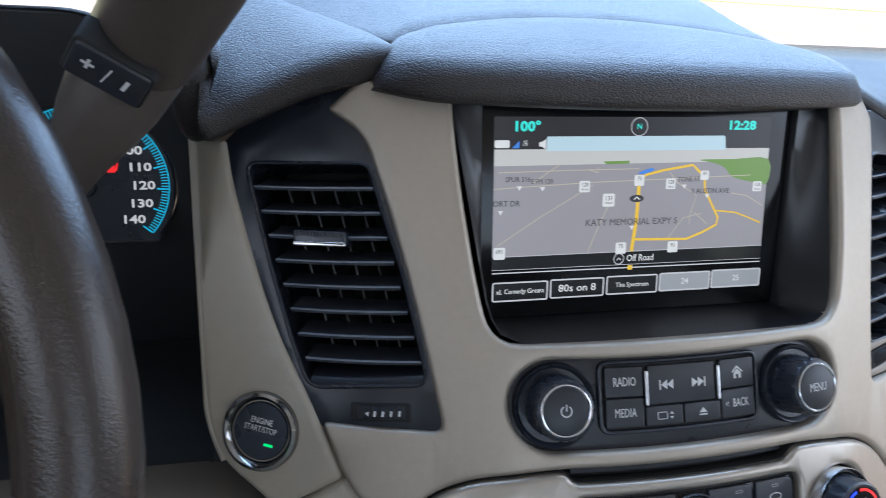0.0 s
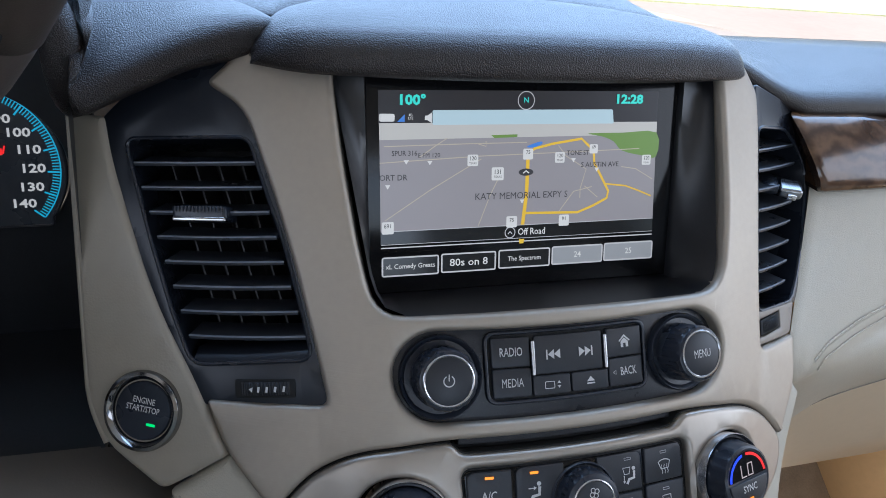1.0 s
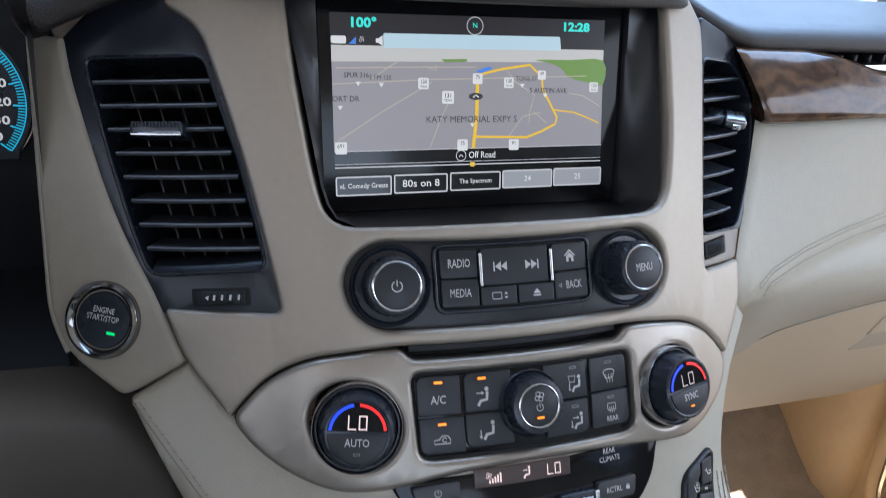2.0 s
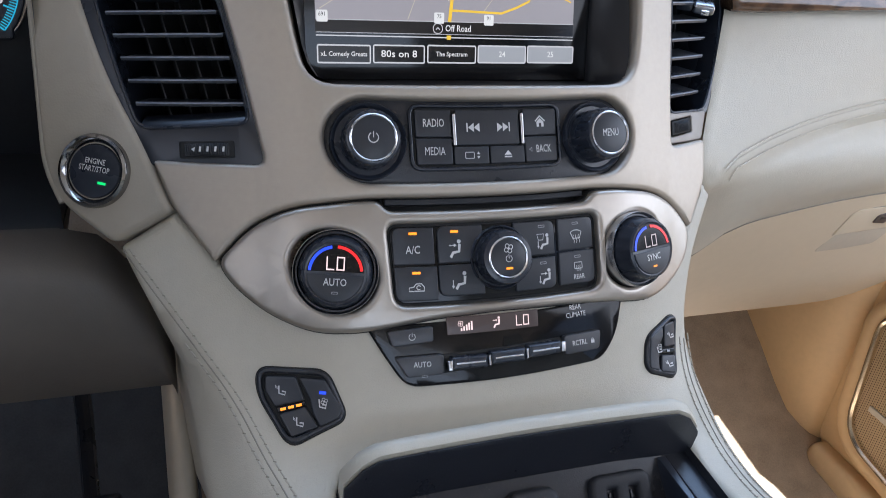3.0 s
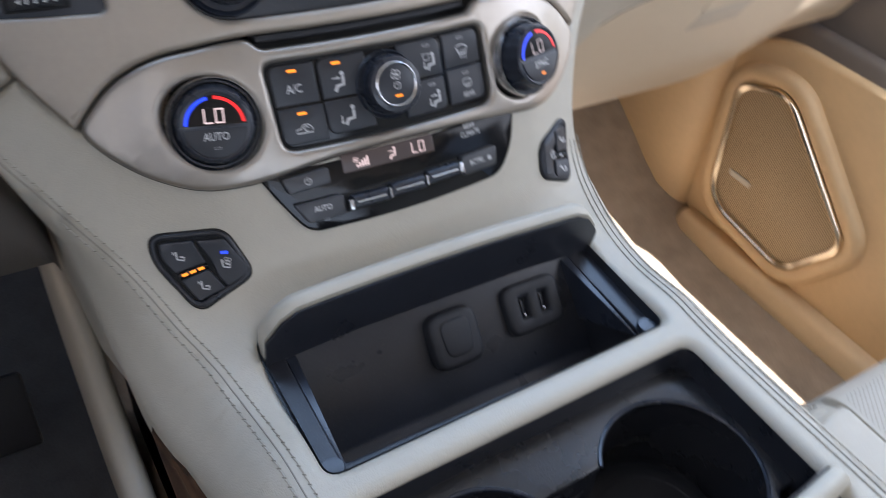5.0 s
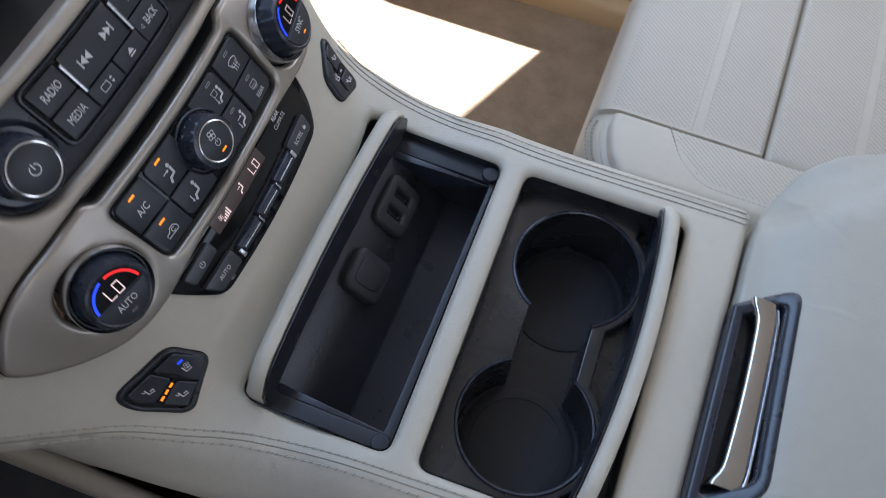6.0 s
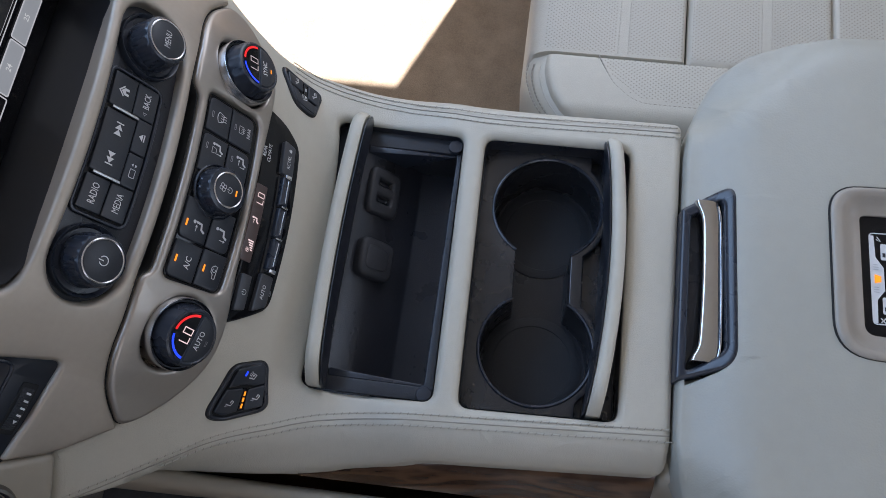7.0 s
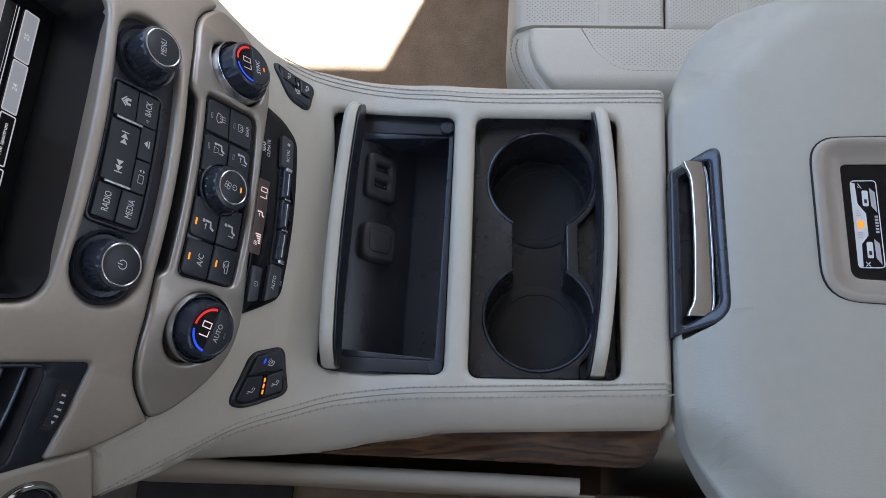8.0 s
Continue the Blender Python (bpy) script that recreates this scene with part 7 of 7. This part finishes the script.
def wood_dash():
    base = thing("dashboard_wood_trim", (0.45, 0.1, 0.66), "glossy walnut strip across the passenger dashboard", "wood trim")
    rows = []
    for x in (0.191, 0.192, 0.194, 0.198, 0.203, 0.22, 0.25, 0.28, 0.32, 0.40, 0.50, 0.62, 0.78):
        back = 0.05 * smooth(0.45, 0.72, x)
        t = 0.030 * smooth(0.25, 0.36, x)
        slant = 0.40 * (1 - smooth(0.20, 0.30, x))
        tuck = 0.0015 * max(0.0, (0.194 - x) / 0.003)
        turn = 0.9 * (1 - smooth(0.20, 0.30, x))
        rows.append([(x + (0.688 - q) * slant + turn * max(0.0, y - back - 0.1130), y + tuck, q) for _, y, q in [(x, 0.100 + back, 0.645 + 0.006 * smooth(0.2, 0.4, x)), (x, 0.088 + back, 0.6450 + 0.006 * smooth(0.2, 0.4, x)), (x, 0.0850 + back, 0.6480 + 0.005 * smooth(0.2, 0.4, x)), (x, 0.0853 + back, 0.654), (x, 0.0905 + back, 0.664 - t * 0.15), (x, 0.1000 + back, 0.6770 - t * 0.4), (x, 0.1100 + back, 0.6875 - t * 0.55), (x, 0.1140 + back, 0.6895 - t * 0.6), (x, 0.150 + back, 0.688 - t * 0.6)]])
    part("strip", grid(rows, closed_u=True, caps=True), WOOD, base, "", 60)
    return base


wood_dash()
gr = thing("defroster_grille", (0.42, 0.13, 0.69), "black slotted dashboard grille above a bright strip", "air grille")
part("tray", block([(0.29, 0.120, 0.665), (0.70, 0.165, 0.665), (0.70, 0.20, 0.665), (0.29, 0.16, 0.665), (0.29, 0.120, 0.6760), (0.70, 0.165, 0.6760), (0.70, 0.20, 0.684), (0.29, 0.16, 0.684)], 0.001), GAP, gr, "black grille tray")
for j in range(26):
    x = 0.295 + j * 0.0155
    b = 0.045 * (x - 0.29) / 0.41
    part("slat", rbox(0.0028, 0.020, 0.007, 0.0006, 1, (x, 0.134 + b, 0.681)), BLACK, gr)
part("bright_strip", tube([(0.285 + 0.415 * k / 8, 0.116 + 0.045 * k / 8, 0.676) for k in range(9)], 0.0035, 8), DULL_CHROME, gr, "bright metal strip")


# ---- passenger footwell and door ----
def passenger_door():
    base = thing("door", (0.74, -0.1, -0.02), "tan passenger door panel with a framed loudspeaker", "car door")
    ring = fillet([(0.263, 0.203), (0.183, 0.225), (0.016, 0.080), (0.077, -0.018), (0.242, 0.003)][::-1], [0.05, 0.03, 0.025, 0.03, 0.03], 8)
    pocket = inset(clean(ring), 0.012 if area(clean(ring)) < 0 else -0.012)
    side = lambda y, z, n: Vector((0.775 - n, y, z))
    part("panel", plate(fillet([(0.295, -0.060), (0.305, 0.245), (0.23, 0.285), (-1.0, 0.295), (-1.0, -0.06)], [0.03, 0.04, 0.05, 0, 0]), 0.0, 0.012, 0.008, [], side), TAN, base, "tan moulded panel")
    part("speaker_surround", plate(inset(clean(ring), 0.030 if area(clean(ring)) < 0 else -0.030), 0.008, 0.030, 0.012, [inset(clean(ring), 0.003 if area(clean(ring)) < 0 else -0.003)], side, arc=5), TAN, base, "raised tan rim", 60)
    part("speaker_trim", tube([Vector((0.748, p.x, p.y)) for p in clean(ring)], 0.0050, 8, True), BRIGHT_RING, base, "bright metal ring")
    mesh = part("speaker_grille", plate(clean(ring), 0.008, 0.024, 0.002, [], side), TAN_GRILLE, base, "tan perforated grille")
    dots = bmesh.new()
    for i in range(64):
        for j in range(64):
            y, z = 0.270 - i * 0.0040, -0.020 + j * 0.0040 + (i % 2) * 0.0020
            inside, q = False, clean(ring)
            for a in range(len(q)):
                p1, p2 = q[a - 1], q[a]
                if (p1.y > z) != (p2.y > z) and y < (p2.x - p1.x) * (z - p1.y) / (p2.y - p1.y) + p1.x:
                    inside = not inside
            if inside:
                vs = [dots.verts.new((0.7505, y + 0.0011 * math.cos(t * math.pi / 3), z + 0.0011 * math.sin(t * math.pi / 3))) for t in range(6)]
                dots.faces.new(vs)
    tagged(part("grille_holes", dots, TAN_PIT, mesh, "dark punched holes"), kind="stuff")
    part("badge", plate(rrect(-0.020, -0.0045, 0.020, 0.0045, 0.001), 0, 0.002, 0.0006), PALE_THREAD, base, "small pale badge", at=Matrix.Translation((0.7505, 0.205, 0.066)) @ pose(0, 0, 0, 90, 0, -90))
    part("upper_panel", block([(0.770, -1.0, 0.27), (0.80, -1.0, 0.27), (0.80, 0.29, 0.26), (0.770, 0.29, 0.26), (0.778, -1.0, 0.315), (0.80, -1.0, 0.315), (0.80, 0.30, 0.31), (0.778, 0.30, 0.31)], 0.01), TAUPE, base, "upper door panel")
    return base


passenger_door()
rows = []
for k, (x, y) in enumerate(((0.790, 0.286), (0.778, 0.288), (0.766, 0.292), (0.754, 0.300), (0.744, 0.313), (0.735, 0.335), (0.727, 0.373), (0.721, 0.43), (0.716, 0.52), (0.712, 0.63))):
    rows.append([(x + 0.004, y, -0.10), (x, y, -0.02), (x - 0.002, y + 0.002, 0.08), (x - 0.008, y + 0.004, 0.18), (x - 0.018, y + 0.008, 0.26), (x - 0.026, y + 0.010, 0.33)])
kick = grid(rows)
setting("kick_panel", kick, TAN, "tan moulded kick panel before the door", "kick panel", 60)
sill = block([(0.725, -1.0, -0.09), (0.785, -1.0, -0.09), (0.785, 0.28, -0.09), (0.725, 0.28, -0.09), (0.740, -1.0, -0.045), (0.785, -1.0, -0.045), (0.785, 0.28, -0.045), (0.740, 0.28, -0.045)], 0.01)
setting("door_sill", sill, TAN, "tan door sill", "sill", 60)
rows = []
for k in range(15):
    x = -0.79 + 1.58 * k / 14
    rows.append([(x, y, z) for y, z in ((-1.75, -0.08), (-0.9, -0.08), (-0.3, -0.08), (0.16, -0.08), (0.26, -0.072), (0.34, -0.03), (0.42, 0.040), (0.50, 0.100), (0.58, 0.22), (0.62, 0.62))])
setting("floor", grid(rows), CARPET, "tan carpet of the footwells", "carpet", 60)
floor_z = lambda y: float(np.interp(y, [-0.3, 0.16, 0.26, 0.34, 0.42, 0.52, 0.60], [-0.08, -0.08, -0.072, -0.03, 0.040, 0.120, 0.26]))
driver_mat = plate(rrect(-0.70, 0.06, -0.165, 0.56, 0.03), 0.003, 0.012, 0.003, [], lambda x, y, n: Vector((x, y, floor_z(y) + n)), cut_y=0.04)
tagged(part("floor_mat", driver_mat, DARK_MAT), "dark carpet mat in the driver's footwell", "floor mat")


def pedal(x, w, y, z, label):
    base = thing("pedal", (x, y, z - 0.03), label, "pedal", "driver's pedals")
    part("pad", rbox(w, 0.012, 0.075, 0.004, 2), RUBBER, base, "black rubber pad", at=Matrix.Translation((x, y, z)) @ pose(0, 0, 0, -35, 0, 0))
    part("arm", tube([(x, y + 0.012, z), (x, y + 0.06, z + 0.10), (x, y + 0.07, z + 0.30)], 0.008, 8), BLACK, base, "black arm")
    return base


pedal(-0.27, 0.055, 0.20, 0.10, "black accelerator pedal in the shaded footwell")
pedal(-0.40, 0.11, 0.18, 0.12, "black brake pedal in the shaded footwell")


# ---- seats ----
def car_seat(label):
    base = thing("car_seat", (0.455, -0.48, -0.05), label, "car seat", "front seats")

    def ease(d, r):
        d = min(1.0, max(0.0, d / r))
        return (1 - (1 - d) ** 2) ** 0.5

    def cushion(x0, x1, front, back, z0, z1, rx0, rx1, ry0, ry1, bulge, nx, ny):
        """A padded surface with its own roundness at each edge; front and back give y along x."""
        rows = []
        for i in range(nx + 1):
            x = x0 + (x1 - x0) * i / nx
            y0, y1 = front(x), back(x)
            rows.append([(x, y0 + (y1 - y0) * j / ny, z0 + (z1 - z0 + bulge * math.sin(math.pi * i / nx)) * min(ease(x - x0, rx0), 1) * min(ease(x1 - x, rx1), 1) * ease(abs(y1 - y0) * j / ny, ry0) * ease(abs(y1 - y0) * (1 - j / ny), ry1)) for j in range(ny + 1)])
        return grid(rows)
    fixed = lambda y: (lambda x: y)
    corner = lambda x: float(np.interp(x, [0.180, 0.195, 0.205, 0.2194, 0.235, 0.248, 0.256, 0.268], [-0.280, -0.2588, -0.2485, -0.2390, -0.2330, -0.2303, -0.2306, -0.2320]))
    rows = []
    for x in (0.183, 0.186, 0.192, 0.200, 0.210, 0.220, 0.235, 0.250, 0.268, 0.30, 0.40, 0.50, 0.60, 0.66, 0.69, 0.71, 0.716):
        c = max(0.0, (0.250 - x) / 0.067) ** 2 * 0.040 + max(0.0, (x - 0.65) / 0.066) ** 2 * 0.040
        rows.append([(x, -0.245 - c, 0.318), (x, -0.235 - c, 0.3195), (x, -0.222 - c, 0.312), (x, -0.214 - c, 0.298), (x, -0.211 - c, 0.27), (x, -0.213 - c, 0.20), (x, -0.222 - c, 0.12), (x, -0.24 - c, 0.04)])
    part("front_panel", grid(rows), CREAM, base, "cream leather front", 60)
    part("cushion_base", block([(0.205, -0.75, 0.02), (0.70, -0.75, 0.02), (0.70, -0.26, 0.05), (0.205, -0.26, 0.05), (0.192, -0.75, 0.29), (0.708, -0.75, 0.29), (0.708, -0.262, 0.295), (0.192, -0.262, 0.295)], 0.02, 4), CREAM, base, "cream leather side", 60)
    part("bolster", cushion(0.180, 0.2680, corner, fixed(-0.75), 0.285, 0.3290, 0.030, 0.007, 0.007, 0.02, 0.0010, 44, 110), CREAM, base, "smooth cream leather bolster", 60)
    part("bolster", cushion(0.640, 0.718, fixed(-0.24), fixed(-0.75), 0.285, 0.340, 0.010, 0.034, 0.02, 0.02, 0.003, 24, 60), CREAM, base, "smooth cream leather bolster", 60)
    edge = [(0.2575, -0.2316), (0.248, -0.2303), (0.2350, -0.2330), (0.2194, -0.2390), (0.205, -0.2485), (0.195, -0.2588), (0.186, -0.271)]
    line = spline([(x, y + 0.0012, 0.3165) for x, y in edge], 6, False)
    part("piping", tube(line, 0.0009, 8), CREAM, base, "cream piping")
    for o in (0.0075, 0.0125):
        stitches(base, [p + Vector((-0.001, o, -0.0005 - o * 0.32)) for p in line], gap=0.0046, length=0.0032, radius=0.0007, thread=SEAM_DARK)
    ys = (-0.2150, -0.3705, -0.509, -0.645, -0.72)
    for n, (a, b) in enumerate(zip(ys, ys[1:])):
        part("insert", cushion(0.2610, 0.650, fixed(a), fixed(b - 0.0005), 0.300 if n == 0 else 0.318, 0.3255, 0.003, 0.01, 0.028 if n == 0 else 0.006, 0.006, 0.003, 60, 60), PERFORATED, base, "perforated cream leather strip", 60)
        if n < 3:
            m = (-0.3084, -0.4455, -0.58)[n]
            for o in (-0.0048, 0.0048):
                stitches(base, [(0.272 + 0.36 * k / 20, m + o, 0.3258 + 0.003 * math.sin(math.pi * (0.0045 + 0.36 * k / 20) / 0.3825)) for k in range(21)], gap=0.0048, length=0.003)
    bound = spline([(0.2625, -0.2860), (0.2506, -0.2923), (0.2361, -0.3007), (0.2270, -0.3100), (0.2195, -0.3198), (0.2155, -0.3320), (0.2149, -0.352), (0.2149, -0.42), (0.215, -0.70)], 8, False)
    stitches(base, [(p.x, p.y, 0.3290) for p in bound], gap=0.0046, length=0.0034, radius=0.0008, thread=SEAM_DARK)
    part("seam", tube([(p.x - 0.0016, p.y + 0.001, 0.3287) for p in bound], 0.0007, 6), STITCH, base, "sewn boundary")
    inner = lambda y: float(np.interp(-y, [0.2860, 0.2923, 0.3007, 0.3198, 0.3320, 0.352], [0.2625, 0.2506, 0.2361, 0.2195, 0.2155, 0.2149])) + 0.004
    holes = bmesh.new()
    for i in range(100):
        for j in range(125):
            x, y = 0.219 + i * 0.0042 + (j % 2) * 0.0021, -0.232 - j * 0.0026
            side = x < 0.267
            if x > 0.64 or abs(x - 0.267) < 0.004 or min(abs(y - q) for q in (-0.3705, -0.509)) < 0.004 and not side or (side and (y > -0.290 or x < inner(y))) or (not side and min(abs(y - q) for q in (-0.3084, -0.4455)) < 0.0068):
                continue
            z = 0.3291 + 0.001 * math.sin(math.pi * (x - 0.18) / 0.0865) if side else 0.3260 + 0.003 * math.sin(math.pi * (x - 0.2675) / 0.3825)
            holes.faces.new([holes.verts.new((x + 0.00062 * math.cos(t * math.pi / 3), y + 0.00062 * math.sin(t * math.pi / 3), z)) for t in range(6)])
    tagged(part("perforation", holes, PIT, base, "fine punched holes"), kind="stuff")
    part("backrest", block([(0.22, -0.85, 0.30), (0.69, -0.85, 0.30), (0.69, -0.70, 0.30), (0.22, -0.70, 0.30), (0.24, -1.05, 0.95), (0.67, -1.05, 0.95), (0.67, -0.95, 0.95), (0.24, -0.95, 0.95)], 0.03, 4), CREAM, base, "cream leather backrest", 60)
    return base


seat = car_seat("cream leather passenger seat with perforated cushion strips")
copy_thing(seat, Matrix.Translation((0.455 - 0.90, -0.50, -0.05)))["label"] = "cream leather driver's seat, pushed back"

# ---- body shell, closed round the cabin ----
side_wall = lambda s: (lambda y, z, n: Vector((s * (0.795 + n), y, z)))
# Unseen side walls, added to close the cabin and shape the daylight.
for s, nm in ((1, "wall_passenger"), (-1, "wall_driver")):
    rear = [(-0.90, 0.66), (-0.86, 1.08), (-1.60, 1.06), (-1.62, 0.66)]
    if s > 0:
        # opening traced back along the sun to outline the floor's sun patch
        w = [(-0.285, 0.32), (-0.064, 0.33), (0.026, 0.39), (0.06, 0.48), (0.10, 0.60), (0.02, 0.85), (-0.20, 1.135), (-0.535, 1.135)]
    else:
        # sill set high to keep the driver's footwell dark
        w = [(-0.08, 0.70), (-0.13, 0.80), (-0.30, 1.125), (-0.72, 1.125), (-0.78, 0.70)]
    b = plate([(0.75, -0.12), (0.75, 0.58), (0.60, 0.62), (0.26, 1.16), (-1.78, 1.16), (-1.78, -0.12)], 0.0, 0.02 if s > 0 else 0.05, 0.004, [w, rear], side_wall(s))
    setting(nm, b, TAUPE, "unseen taupe cabin side wall, its openings cut to shape the light", "car wall")
rear_wall = plate([(-0.85, -0.12), (0.85, -0.12), (0.85, 1.16), (-0.85, 1.16)], 0, 0.05, 0.004, [rect(-0.60, 0.70, 0.60, 1.05)], lambda x, z, n: Vector((x, -1.75 - n, z)))
setting("wall_rear", rear_wall, TAUPE, "taupe rear wall of the cabin", "car wall")
roof = rbox(1.72, 1.95, 0.05, 0.015, 2, (0, -0.80, 1.17))
setting("ceiling", roof, HEADLINER, "pale cloth headliner", "headliner")
fire = plate([(-0.85, -0.12), (0.85, -0.12), (0.85, 0.60), (-0.85, 0.60)], 0, 0.03, 0.004, [], lambda x, z, n: Vector((x, 0.75 + n, z)))
setting("wall_front", fire, DARK_MAT, "dark bulkhead before the footwells", "car wall")
yard = bmesh.new()
bmesh.ops.create_grid(yard, x_segments=2, y_segments=2, size=400)
bmesh.ops.translate(yard, vec=(0, 0, -0.75), verts=yard.verts)
setting("ground", yard, DRIVEWAY, "pale sunlit concrete drive outside the car", "ground")
grass = plate([(-60, 13.0), (9.5, 8.9), (60, -11.0), (60, 60), (-60, 60)], 0.0, 0.02, 0.0, [], lambda x, y, n: Vector((x, y, -0.75 + n)))
setting("lawn", grass, GROUND, "pale dry lawn beyond the drive", "lawn")
bonnet = grid([[(x, y, z - 0.04 * (x / 0.85) ** 2 - 0.10 * max(0.0, abs(x) - 0.75)) for y, z in ((0.78, 0.55), (0.80, 0.600), (0.90, 0.612), (1.10, 0.600), (1.35, 0.570), (1.55, 0.530), (1.68, 0.485), (1.72, 0.40), (1.73, -0.2))] for x in (-0.88, -0.75, -0.55, -0.3, -0.1, 0.1, 0.3, 0.55, 0.75, 0.88)])
setting("bonnet", bonnet, PAINT, "champagne painted car bonnet beyond the windscreen", "car bonnet", 60)
